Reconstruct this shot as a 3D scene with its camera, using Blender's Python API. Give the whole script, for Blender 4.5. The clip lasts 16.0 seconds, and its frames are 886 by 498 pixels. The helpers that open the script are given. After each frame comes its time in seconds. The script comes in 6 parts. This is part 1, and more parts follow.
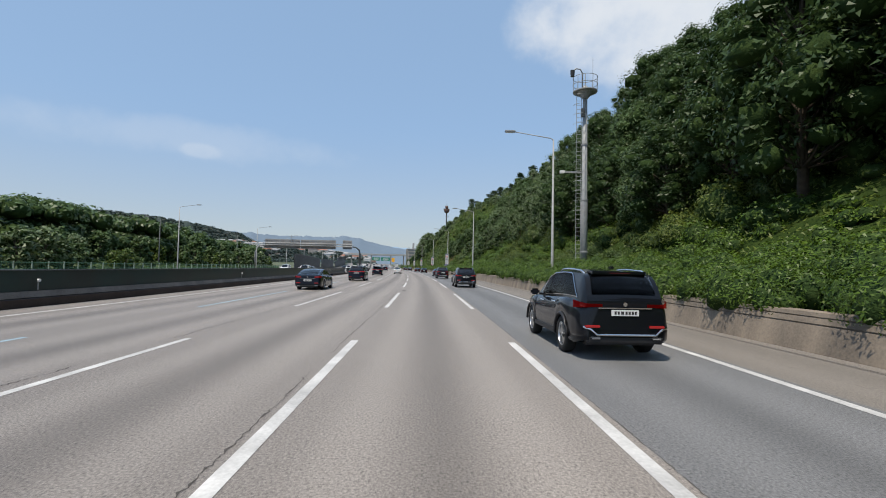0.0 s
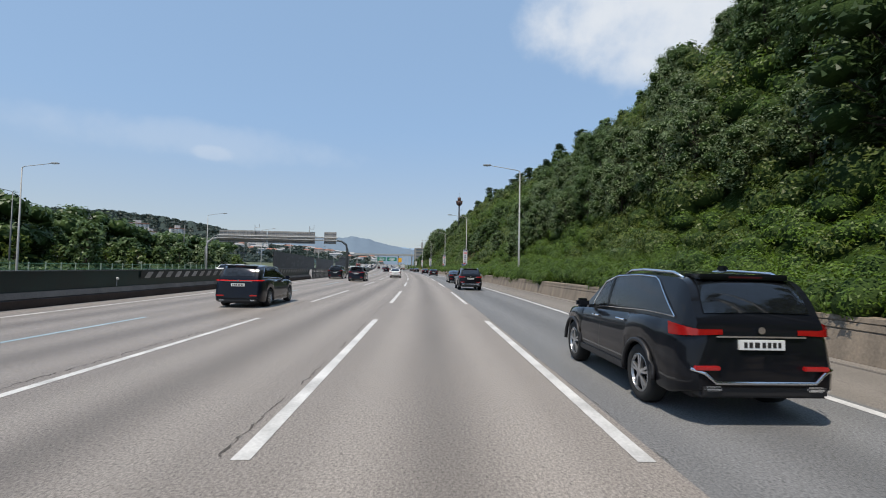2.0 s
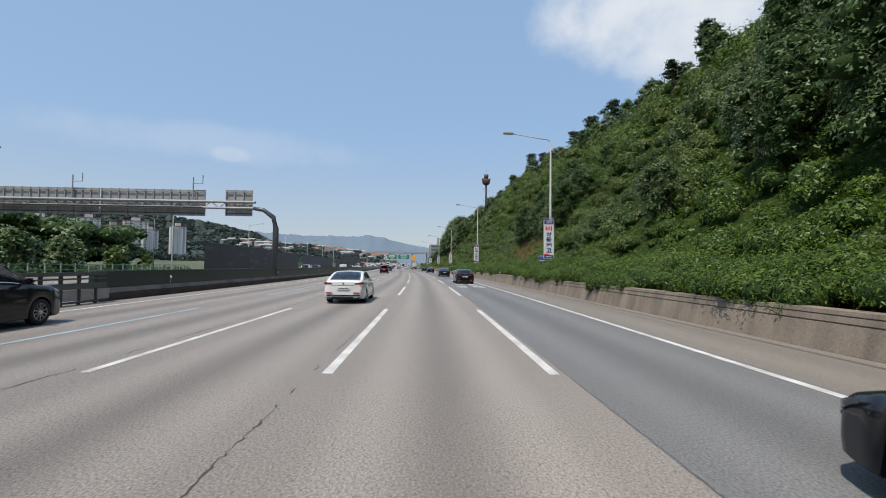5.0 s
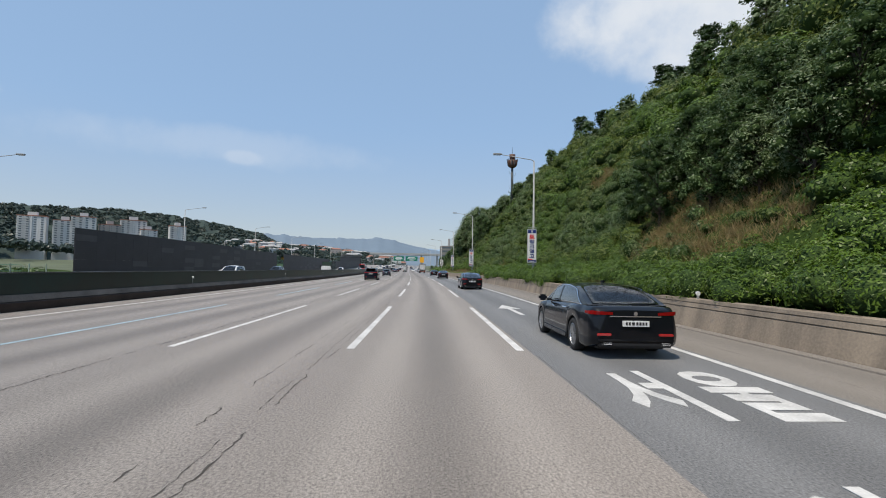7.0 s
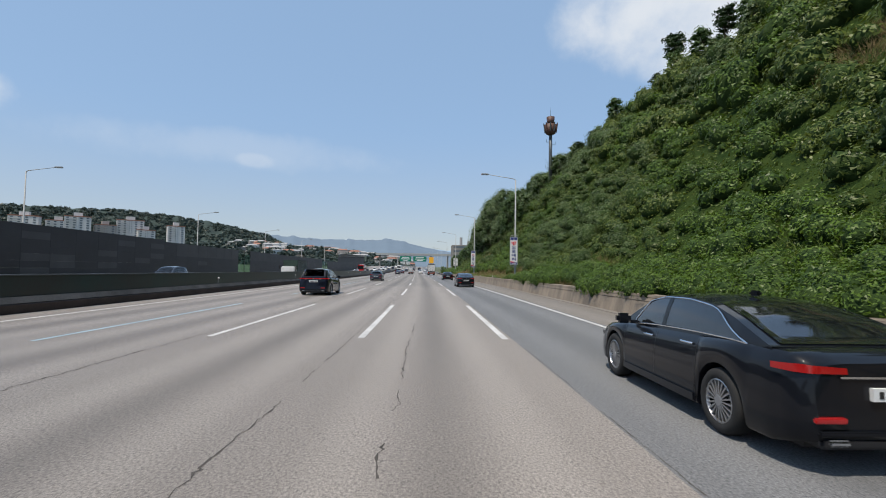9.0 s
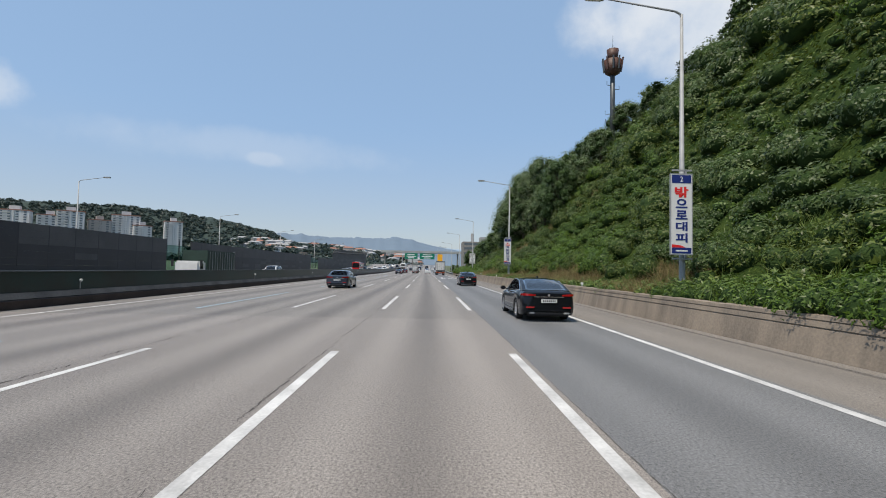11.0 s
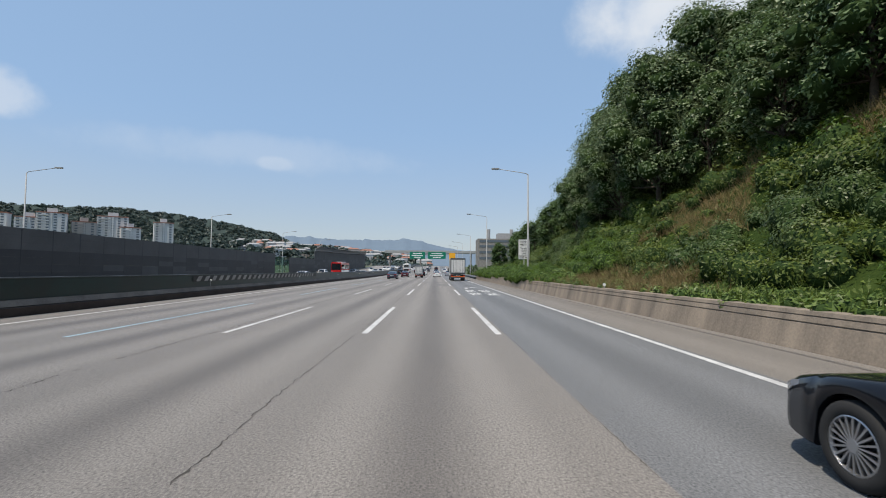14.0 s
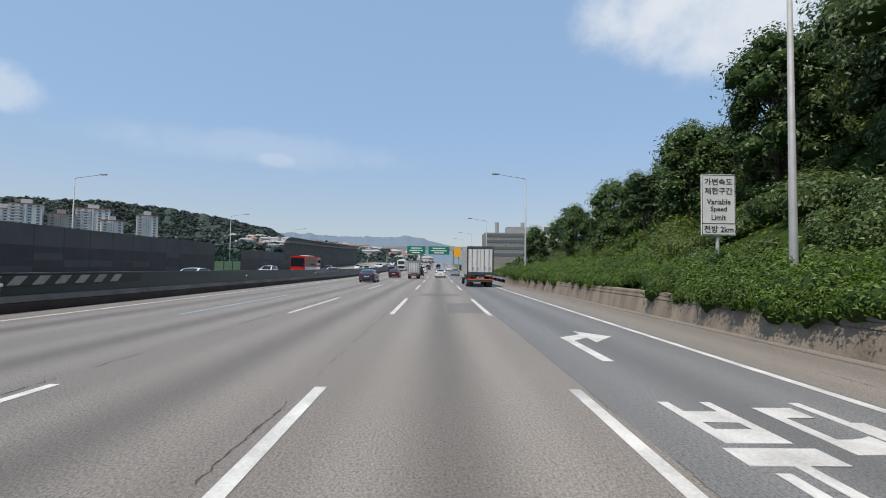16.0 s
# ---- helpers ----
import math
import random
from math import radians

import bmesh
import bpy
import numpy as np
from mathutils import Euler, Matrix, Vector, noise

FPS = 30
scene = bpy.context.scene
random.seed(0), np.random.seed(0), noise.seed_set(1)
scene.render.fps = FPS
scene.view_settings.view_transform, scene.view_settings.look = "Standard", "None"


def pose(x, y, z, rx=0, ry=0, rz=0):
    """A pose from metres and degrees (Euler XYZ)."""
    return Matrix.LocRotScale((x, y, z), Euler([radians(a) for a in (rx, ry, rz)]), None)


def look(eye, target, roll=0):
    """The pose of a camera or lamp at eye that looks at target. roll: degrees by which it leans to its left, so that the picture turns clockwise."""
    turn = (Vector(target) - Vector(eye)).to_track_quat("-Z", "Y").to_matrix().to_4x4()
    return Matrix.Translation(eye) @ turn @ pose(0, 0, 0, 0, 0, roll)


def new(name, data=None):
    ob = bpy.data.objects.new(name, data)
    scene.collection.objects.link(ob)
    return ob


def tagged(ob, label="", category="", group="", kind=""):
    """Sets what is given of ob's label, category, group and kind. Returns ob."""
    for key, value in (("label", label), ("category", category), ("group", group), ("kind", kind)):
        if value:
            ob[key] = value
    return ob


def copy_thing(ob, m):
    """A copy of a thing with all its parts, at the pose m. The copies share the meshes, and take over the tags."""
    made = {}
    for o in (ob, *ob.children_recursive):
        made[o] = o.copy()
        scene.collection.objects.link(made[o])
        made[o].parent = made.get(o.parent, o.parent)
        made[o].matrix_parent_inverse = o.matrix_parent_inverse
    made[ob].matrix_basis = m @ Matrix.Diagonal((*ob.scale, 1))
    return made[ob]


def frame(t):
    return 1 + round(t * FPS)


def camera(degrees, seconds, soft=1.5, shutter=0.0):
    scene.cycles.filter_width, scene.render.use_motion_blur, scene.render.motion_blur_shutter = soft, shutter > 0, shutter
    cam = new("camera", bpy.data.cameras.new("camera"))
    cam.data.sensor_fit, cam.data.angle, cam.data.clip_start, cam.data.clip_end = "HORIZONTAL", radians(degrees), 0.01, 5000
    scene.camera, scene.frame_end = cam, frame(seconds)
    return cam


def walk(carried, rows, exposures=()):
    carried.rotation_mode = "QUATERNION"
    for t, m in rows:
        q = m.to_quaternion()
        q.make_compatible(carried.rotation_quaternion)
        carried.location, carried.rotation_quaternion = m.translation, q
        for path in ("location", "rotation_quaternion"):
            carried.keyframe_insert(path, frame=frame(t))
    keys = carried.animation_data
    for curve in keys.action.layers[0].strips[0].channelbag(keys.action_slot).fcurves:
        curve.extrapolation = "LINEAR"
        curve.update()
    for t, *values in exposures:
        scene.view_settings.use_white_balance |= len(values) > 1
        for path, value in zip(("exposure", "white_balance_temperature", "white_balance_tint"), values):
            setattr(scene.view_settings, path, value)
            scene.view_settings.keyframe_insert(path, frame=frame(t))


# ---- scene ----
# Everything is laid out along the motorway: s metres along it, d metres to its right.
EYE = 1.706
LAID = np.arange(-150.0, 1402.0, 2.0)
CURVE = np.interp(LAID, (-12.65, 77.35, 167.35, 247.35, 297.35, 417.35), (0.000585, 0.000543, 0.000531, 0.000064, -0.000054, -0.00001))
HEADING = np.concatenate(((0.0,), np.cumsum(CURVE[1:] + CURVE[:-1])))
HEADING -= np.interp(0.0, LAID, HEADING)
MIDWAY = (HEADING[1:] + HEADING[:-1]) / 2
LINE_X = np.concatenate(((0.0,), np.cumsum(-2.0 * np.sin(MIDWAY))))
LINE_Y = np.concatenate(((0.0,), np.cumsum(2.0 * np.cos(MIDWAY))))
LINE_X -= np.interp(0.0, LAID, LINE_X)
LINE_Y -= np.interp(0.0, LAID, LINE_Y)


def heading(s):
    return float(np.interp(s, LAID, HEADING))


def rise(s):
    """The road's own height: level, then a long gentle climb far ahead."""
    return min(max(0.0, s - 330.0), 230.0) ** 2 / 11400.0


def P(s, d, z=0.0):
    a = heading(s)
    return Vector((float(np.interp(s, LAID, LINE_X)) + d * math.cos(a), float(np.interp(s, LAID, LINE_Y)) + d * math.sin(a), z + rise(s)))


def at(s, d, z=0.0, turn=0.0):
    p = P(s, d, z)
    return pose(p.x, p.y, p.z, 0, 0, math.degrees(heading(s)) + turn)


# ---- camera: seconds, s, d, yaw off the road, pitch, lean to the left ----
cam = camera(86.3, 16.0, soft=0.98, shutter=0.03)
ROWS = [
    (0.0, -8.05, -0.184, -1.74, 2.25, 1.11),
    (0.5, 0.76, -0.177, -1.79, 2.25, 1.14),
    (1.0, 9.59, -0.176, -1.85, 2.29, 1.14),
    (1.5, 18.46, -0.183, -1.85, 2.28, 1.12),
    (2.0, 27.42, -0.199, -1.78, 2.31, 1.05),
    (2.5, 36.47, -0.220, -1.70, 2.53, 0.98),
    (3.0, 45.71, -0.237, -1.63, 2.58, 0.87),
    (3.5, 54.97, -0.246, -1.61, 2.47, 0.74),
    (4.0, 64.27, -0.248, -1.60, 2.27, 0.67),
    (5.0, 82.97, -0.227, -1.62, 2.10, 0.68),
    (6.0, 101.72, -0.195, -1.64, 2.19, 0.80),
    (6.5, 111.08, -0.183, -1.61, 2.30, 0.88),
    (7.0, 120.40, -0.178, -1.55, 2.45, 0.98),
    (7.5, 129.67, -0.179, -1.51, 2.47, 1.02),
    (8.0, 138.86, -0.171, -1.57, 2.63, 1.01),
    (8.5, 147.94, -0.159, -1.52, 2.61, 0.91),
    (9.0, 156.83, -0.131, -1.46, 2.59, 0.84),
    (10.0, 173.69, -0.026, -1.39, 2.48, 0.92),
    (11.0, 189.80, 0.102, -1.35, 2.43, 1.13),
    (11.5, 197.77, 0.159, -1.34, 2.50, 1.22),
    (12.0, 205.77, 0.202, -1.33, 2.67, 1.25),
    (12.5, 213.90, 0.227, -1.31, 2.64, 1.17),
    (13.0, 222.22, 0.228, -1.28, 2.56, 0.98),
    (13.5, 230.62, 0.179, -1.12, 2.56, 0.69),
    (14.0, 239.11, 0.090, -0.86, 2.60, 0.47),
    (14.5, 247.78, -0.011, -0.62, 2.63, 0.33),
    (15.0, 256.61, -0.089, -0.51, 2.57, 0.43),
    (15.5, 265.44, -0.151, -0.56, 2.46, 0.61),
    (16.0, 274.31, -0.193, -0.81, 2.32, 0.79),
]
walk(cam, [(t, pose(*P(s, d, EYE), 90 + pitch, -lean, math.degrees(heading(s)) + yaw)) for t, s, d, yaw, pitch, lean in ROWS])

# ---- light: a high summer sun from the left, hazy blue sky ----
SUN_TO = Vector((-0.25, -0.33, 0.91)).normalized()
world = bpy.data.worlds.new("sky")
scene.world = world
world.use_nodes = True
wn, wl = world.node_tree.nodes, world.node_tree.links
wn.clear()
w_out, w_bg, w_sky = wn.new("ShaderNodeOutputWorld"), wn.new("ShaderNodeBackground"), wn.new("ShaderNodeTexSky")
w_sky.sky_type, w_sky.sun_disc = "NISHITA", False
w_sky.sun_elevation = math.asin(SUN_TO.z)
w_sky.sun_rotation = math.atan2(SUN_TO.x, SUN_TO.y)
w_sky.air_density, w_sky.dust_density, w_sky.ozone_density, w_sky.altitude = 1.0, 0.7, 1.0, 60
w_bg.inputs["Strength"].default_value = 0.136
w_co = wn.new("ShaderNodeTexCoord")


def sky_cloud(azimuth, elevation, wide, high, scale, seed, amount, prior):
    """A soft cloud round one direction of the sky, mixed over what is already there."""
    a, e = radians(azimuth), radians(elevation)
    c = Vector((math.sin(a) * math.cos(e), math.cos(a) * math.cos(e), math.sin(e)))
    right = Vector((math.cos(a), -math.sin(a), 0))
    up = right.cross(c)
    sub = wn.new("ShaderNodeVectorMath"); sub.operation = "SUBTRACT"; sub.inputs[1].default_value = c
    wl.new(w_co.outputs["Generated"], sub.inputs[0])
    sq = []
    for axis, size in ((right, wide), (up, high)):
        dot = wn.new("ShaderNodeVectorMath"); dot.operation = "DOT_PRODUCT"; dot.inputs[1].default_value = axis / math.tan(radians(size))
        wl.new(sub.outputs[0], dot.inputs[0])
        p = wn.new("ShaderNodeMath"); p.operation = "MULTIPLY"
        wl.new(dot.outputs["Value"], p.inputs[0]); wl.new(dot.outputs["Value"], p.inputs[1])
        sq.append(p)
    r = wn.new("ShaderNodeMath"); r.operation = "ADD"
    wl.new(sq[0].outputs[0], r.inputs[0]); wl.new(sq[1].outputs[0], r.inputs[1])
    nz = wn.new("ShaderNodeTexNoise"); nz.inputs["Scale"].default_value = scale; nz.inputs["Detail"].default_value = 8
    nz.inputs["Roughness"].default_value = 0.56; nz.noise_dimensions = "4D"; nz.inputs["W"].default_value = seed
    wl.new(w_co.outputs["Generated"], nz.inputs["Vector"])
    m = wn.new("ShaderNodeMath"); m.operation = "MULTIPLY_ADD"; m.inputs[1].default_value = 3.0; m.inputs[2].default_value = -0.75
    wl.new(nz.outputs["Fac"], m.inputs[0])
    q = wn.new("ShaderNodeMath"); q.operation = "SUBTRACT"
    wl.new(m.outputs[0], q.inputs[0]); wl.new(r.outputs[0], q.inputs[1])
    k = wn.new("ShaderNodeMapRange"); k.interpolation_type = "SMOOTHSTEP"
    k.inputs["From Min"].default_value, k.inputs["From Max"].default_value, k.inputs["To Max"].default_value = -0.25, 0.75, amount
    wl.new(q.outputs[0], k.inputs["Value"])
    mix = wn.new("ShaderNodeMix"); mix.data_type = "RGBA"
    wl.new(k.outputs["Result"], mix.inputs["Factor"]); wl.new(prior, mix.inputs["A"])
    mix.inputs["B"].default_value = (5.6, 5.9, 6.3, 1)
    return mix.outputs["Result"]


w_haze = wn.new("ShaderNodeMix"); w_haze.data_type = "RGBA"  # summer haze evens the sky out
w_haze.inputs["Factor"].default_value = 0.68
wl.new(w_sky.outputs["Color"], w_haze.inputs["A"])
w_low, w_z, w_near = wn.new("ShaderNodeMix"), wn.new("ShaderNodeSeparateXYZ"), wn.new("ShaderNodeMapRange")  # whiter towards the horizon
w_low.data_type, w_near.interpolation_type = "RGBA", "SMOOTHSTEP"
w_near.inputs["From Min"].default_value, w_near.inputs["From Max"].default_value = 0.30, 0.0
wl.new(w_co.outputs["Generated"], w_z.inputs[0]); wl.new(w_z.outputs["Z"], w_near.inputs["Value"])
wl.new(w_near.outputs["Result"], w_low.inputs["Factor"])
w_low.inputs["A"].default_value, w_low.inputs["B"].default_value = (2.50, 3.82, 5.72, 1), (3.25, 3.68, 4.27, 1)
wl.new(w_low.outputs["Result"], w_haze.inputs["B"])
sky_out = w_haze.outputs["Result"]
sky_out = sky_cloud(25, 29, 15, 8.5, 5.0, 3.1, 0.95, sky_out)
sky_out = sky_cloud(29, 22, 9, 4.5, 6.0, 5.2, 0.8, sky_out)
sky_out = sky_cloud(-28, 13.0, 18, 2.6, 7.0, 1.7, 0.20, sky_out)
sky_out = sky_cloud(-25.5, 12.0, 2.2, 0.9, 16.0, 4.4, 0.22, sky_out)
sky_out = sky_cloud(-51, 15.5, 5, 2.6, 10.0, 9.4, 0.5, sky_out)
wl.new(sky_out, w_bg.inputs["Color"])
wl.new(w_bg.outputs[0], w_out.inputs["Surface"])

sun = new("sun", bpy.data.lights.new("sun", "SUN"))
sun.data.energy, sun.data.angle, sun.data.color = 4.5, radians(0.6), (1.0, 0.903, 0.775)
sun.matrix_world = look((0, 0, 60), Vector((0, 0, 60)) - SUN_TO)
scene.view_settings.exposure = 0.0


# ---- materials ----
def material(name, base, rough=0.6, metal=0.0, vary=0.0, scale=3.0, fine=60.0, bump=0.0, island=0.0, spec=0.5, coat=0.0, tint=None):
    """A principled surface whose base colour drifts at two scales, with fine relief. tint: the colour it drifts towards."""
    m = bpy.data.materials.new(name)
    m.use_nodes = True
    n, l = m.node_tree.nodes, m.node_tree.links
    b = n["Principled BSDF"]
    b.inputs["Roughness"].default_value, b.inputs["Metallic"].default_value = rough, metal
    b.inputs["Specular IOR Level"].default_value, b.inputs["Coat Weight"].default_value = spec, coat
    b.inputs["Coat Roughness"].default_value = 0.04
    b.inputs["Base Color"].default_value = (*base, 1)
    if vary or island:
        co = n.new("ShaderNodeTexCoord")
        big, small = n.new("ShaderNodeTexNoise"), n.new("ShaderNodeTexNoise")
        big.inputs["Scale"].default_value, small.inputs["Scale"].default_value = scale, fine
        big.inputs["Detail"].default_value, small.inputs["Detail"].default_value = 6, 3
        l.new(co.outputs["Object"], big.inputs["Vector"]); l.new(co.outputs["Object"], small.inputs["Vector"])
        add = n.new("ShaderNodeMath"); add.operation = "MULTIPLY_ADD"; add.inputs[1].default_value = 0.45
        l.new(small.outputs["Fac"], add.inputs[0]); l.new(big.outputs["Fac"], add.inputs[2])
        rng = n.new("ShaderNodeMapRange")
        rng.inputs["From Min"].default_value, rng.inputs["From Max"].default_value = 0.5, 0.95
        l.new(add.outputs[0], rng.inputs["Value"])
        mix = n.new("ShaderNodeMix"); mix.data_type = "RGBA"
        other = tint or tuple(c * (1 - vary) for c in base)
        mix.inputs["A"].default_value, mix.inputs["B"].default_value = (*base, 1), (*other, 1)
        l.new(rng.outputs["Result"], mix.inputs["Factor"])
        out = mix.outputs["Result"]
        if island:
            geo, hsv = n.new("ShaderNodeNewGeometry"), n.new("ShaderNodeHueSaturation")
            k = n.new("ShaderNodeMapRange"); k.inputs["To Min"].default_value, k.inputs["To Max"].default_value = 1 - island, 1 + island
            l.new(geo.outputs["Random Per Island"], k.inputs["Value"]); l.new(k.outputs["Result"], hsv.inputs["Value"])
            l.new(out, hsv.inputs["Color"])
            out = hsv.outputs["Color"]
        l.new(out, b.inputs["Base Color"])
        if bump:
            bp = n.new("ShaderNodeBump"); bp.inputs["Strength"].default_value, bp.inputs["Distance"].default_value = 0.6, bump
            l.new(small.outputs["Fac"], bp.inputs["Height"]); l.new(bp.outputs["Normal"], b.inputs["Normal"])
    return m


def foliage(name, dark, light, scale=0.25, rough=0.46):
    """Leaves: colour drifts leaf by leaf and in wide patches; light passes through them."""
    m = bpy.data.materials.new(name)
    m.use_nodes = True
    n, l = m.node_tree.nodes, m.node_tree.links
    b, out = n["Principled BSDF"], n["Material Output"]
    co, nz, geo, info = n.new("ShaderNodeTexCoord"), n.new("ShaderNodeTexNoise"), n.new("ShaderNodeNewGeometry"), n.new("ShaderNodeObjectInfo")
    nz.inputs["Scale"].default_value, nz.inputs["Detail"].default_value = scale, 4
    l.new(co.outputs["Object"], nz.inputs["Vector"])
    a = n.new("ShaderNodeMath"); a.operation = "MULTIPLY_ADD"; a.inputs[1].default_value = 0.42; a.inputs[2].default_value = -0.36
    l.new(geo.outputs["Random Per Island"], a.inputs[0])
    c = n.new("ShaderNodeMath"); c.operation = "MULTIPLY_ADD"; c.inputs[1].default_value = 1.5
    l.new(nz.outputs["Fac"], c.inputs[0]); l.new(a.outputs[0], c.inputs[2])
    o = n.new("ShaderNodeMath"); o.operation = "MULTIPLY_ADD"; o.inputs[1].default_value = 0.35; o.use_clamp = True
    l.new(info.outputs["Random"], o.inputs[0]); l.new(c.outputs[0], o.inputs[2])
    mix = n.new("ShaderNodeMix"); mix.data_type = "RGBA"
    mix.inputs["A"].default_value, mix.inputs["B"].default_value = (*dark, 1), (*light, 1)
    l.new(o.outputs[0], mix.inputs["Factor"]); l.new(mix.outputs["Result"], b.inputs["Base Color"])
    b.inputs["Roughness"].default_value, b.inputs["Specular IOR Level"].default_value = rough, 0.35
    tr, sh = n.new("ShaderNodeBsdfTranslucent"), n.new("ShaderNodeMixShader")
    l.new(mix.outputs["Result"], tr.inputs["Color"])
    sh.inputs["Fac"].default_value = 0.22
    l.new(b.outputs[0], sh.inputs[1]); l.new(tr.outputs[0], sh.inputs[2]); l.new(sh.outputs[0], out.inputs["Surface"])
    return m


def pavement(name, base, band, light):
    """Worn road surface: stone grain, patches, a dark band down each lane's middle and pale wheel tracks."""
    m = bpy.data.materials.new(name)
    m.use_nodes = True
    n, l = m.node_tree.nodes, m.node_tree.links
    b = n["Principled BSDF"]
    uv = n.new("ShaderNodeUVMap"); uv.uv_map = "lay"
    sep = n.new("ShaderNodeSeparateXYZ"); l.new(uv.outputs[0], sep.inputs[0])

    def math_node(op, a, bb=None, cc=None):
        x = n.new("ShaderNodeMath"); x.operation = op
        for i, v in enumerate((a, bb, cc)):
            if v is None:
                continue
            if isinstance(v, (int, float)):
                x.inputs[i].default_value = v
            else:
                l.new(v, x.inputs[i])
        return x.outputs[0]

    def noise_node(scale, detail, stretch=None):
        x = n.new("ShaderNodeTexNoise"); x.inputs["Scale"].default_value, x.inputs["Detail"].default_value = scale, detail
        if stretch:
            mp = n.new("ShaderNodeMapping"); mp.inputs["Scale"].default_value = stretch
            l.new(uv.outputs[0], mp.inputs["Vector"]); l.new(mp.outputs[0], x.inputs["Vector"])
        else:
            l.new(uv.outputs[0], x.inputs["Vector"])
        return x.outputs["Fac"]
    # place across the lane: 0 in its middle, 0.5 on its lines
    lane = math_node("ABSOLUTE", math_node("SUBTRACT", math_node("FRACT", math_node("MULTIPLY_ADD", sep.outputs["X"], 1 / 3.65, 50.5)), 0.5))
    wob = noise_node(1.0, 5, (0.5, 0.04, 1))
    mid = n.new("ShaderNodeMapRange"); mid.interpolation_type = "SMOOTHSTEP"
    mid.inputs["From Min"].default_value, mid.inputs["From Max"].default_value = 0.17, 0.01
    l.new(math_node("MULTIPLY_ADD", wob, 0.09, math_node("SUBTRACT", lane, 0.045)), mid.inputs["Value"])
    wheel = n.new("ShaderNodeMapRange"); wheel.interpolation_type = "SMOOTHSTEP"
    wheel.inputs["From Min"].default_value, wheel.inputs["From Max"].default_value = 0.14, 0.02
    l.new(math_node("ABSOLUTE", math_node("SUBTRACT", lane, 0.25)), wheel.inputs["Value"])
    grain = noise_node(120.0, 3)
    coarse = noise_node(38.0, 4)
    pits = n.new("ShaderNodeMapRange"); pits.inputs["From Min"].default_value, pits.inputs["From Max"].default_value = 0.60, 0.70
    pits.inputs["To Max"].default_value = 0.5
    l.new(noise_node(27.0, 5, (1.0, 0.7, 1)), pits.inputs["Value"])
    patch = noise_node(1.0, 6, (0.35, 0.12, 1))
    mix1, mix2, mix3 = (n.new("ShaderNodeMix") for _ in range(3))
    for x in (mix1, mix2, mix3):
        x.data_type = "RGBA"
    mix1.inputs["A"].default_value, mix1.inputs["B"].default_value = (*base, 1), (*light, 1)
    l.new(math_node("MULTIPLY_ADD", wheel.outputs["Result"], 0.5, math_node("MULTIPLY", patch, 0.7)), mix1.inputs["Factor"])
    l.new(mix1.outputs["Result"], mix2.inputs["A"]); mix2.inputs["B"].default_value = (*band, 1)
    l.new(math_node("MULTIPLY", mid.outputs["Result"], math_node("MULTIPLY_ADD", patch, 0.9, 0.25)), mix2.inputs["Factor"])
    gr = n.new("ShaderNodeMapRange"); gr.inputs["From Min"].default_value, gr.inputs["From Max"].default_value = 0.32, 0.7
    gr.inputs["To Min"].default_value, gr.inputs["To Max"].default_value = 0.13, 1.98
    l.new(math_node("MULTIPLY_ADD", coarse, 0.5, math_node("MULTIPLY", grain, 0.5)), gr.inputs["Value"])
    mix3.blend_type = "MULTIPLY"; mix3.inputs["Factor"].default_value = 1.0
    l.new(mix2.outputs["Result"], mix3.inputs["A"])
    l.new(math_node("MULTIPLY", gr.outputs["Result"], math_node("SUBTRACT", 1.06, pits.outputs["Result"])), mix3.inputs["B"])
    l.new(mix3.outputs["Result"], b.inputs["Base Color"])
    b.inputs["Roughness"].default_value, b.inputs["Specular IOR Level"].default_value = 0.64, 0.5
    b.inputs["Diffuse Roughness"].default_value = 1.0
    bp = n.new("ShaderNodeBump"); bp.inputs["Strength"].default_value, bp.inputs["Distance"].default_value = 0.5, 0.007
    l.new(coarse, bp.inputs["Height"]); l.new(bp.outputs["Normal"], b.inputs["Normal"])
    return m


def lamp_material(name, base, power):
    m = material(name, base, 0.15, coat=1.0)
    b = m.node_tree.nodes["Principled BSDF"]
    b.inputs["Emission Color"].default_value, b.inputs["Emission Strength"].default_value = (*base, 1), power
    return m


def clear_glass(name, tint, rough=0.02):
    m = bpy.data.materials.new(name)
    m.use_nodes = True
    b = m.node_tree.nodes["Principled BSDF"]
    b.inputs["Base Color"].default_value, b.inputs["Roughness"].default_value = (*tint, 1), rough
    b.inputs["Transmission Weight"].default_value, b.inputs["IOR"].default_value = 1.0, 1.05
    return m


M_ROAD = pavement("worn_pale_asphalt", (0.181, 0.162, 0.145), (0.131, 0.117, 0.104), (0.246, 0.223, 0.201))
M_ROAD_LATER = pavement("grey_brown_asphalt", (0.154, 0.140, 0.125), (0.103, 0.092, 0.082), (0.211, 0.193, 0.173))
M_ROAD_NEW = pavement("grey_asphalt", (0.116, 0.117, 0.118), (0.099, 0.100, 0.101), (0.150, 0.151, 0.152))
M_SHOULDER = pavement("dusty_shoulder_asphalt", (0.150, 0.134, 0.115), (0.135, 0.12, 0.103), (0.185, 0.165, 0.143))
M_PAINT = material("white_road_paint", (0.66, 0.652, 0.628), 0.6, vary=0.45, scale=1.5, fine=25, bump=0.004)
M_BLUE = material("worn_blue_road_paint", (0.34, 0.49, 0.56), 0.6, vary=0.4, scale=0.6, fine=20)
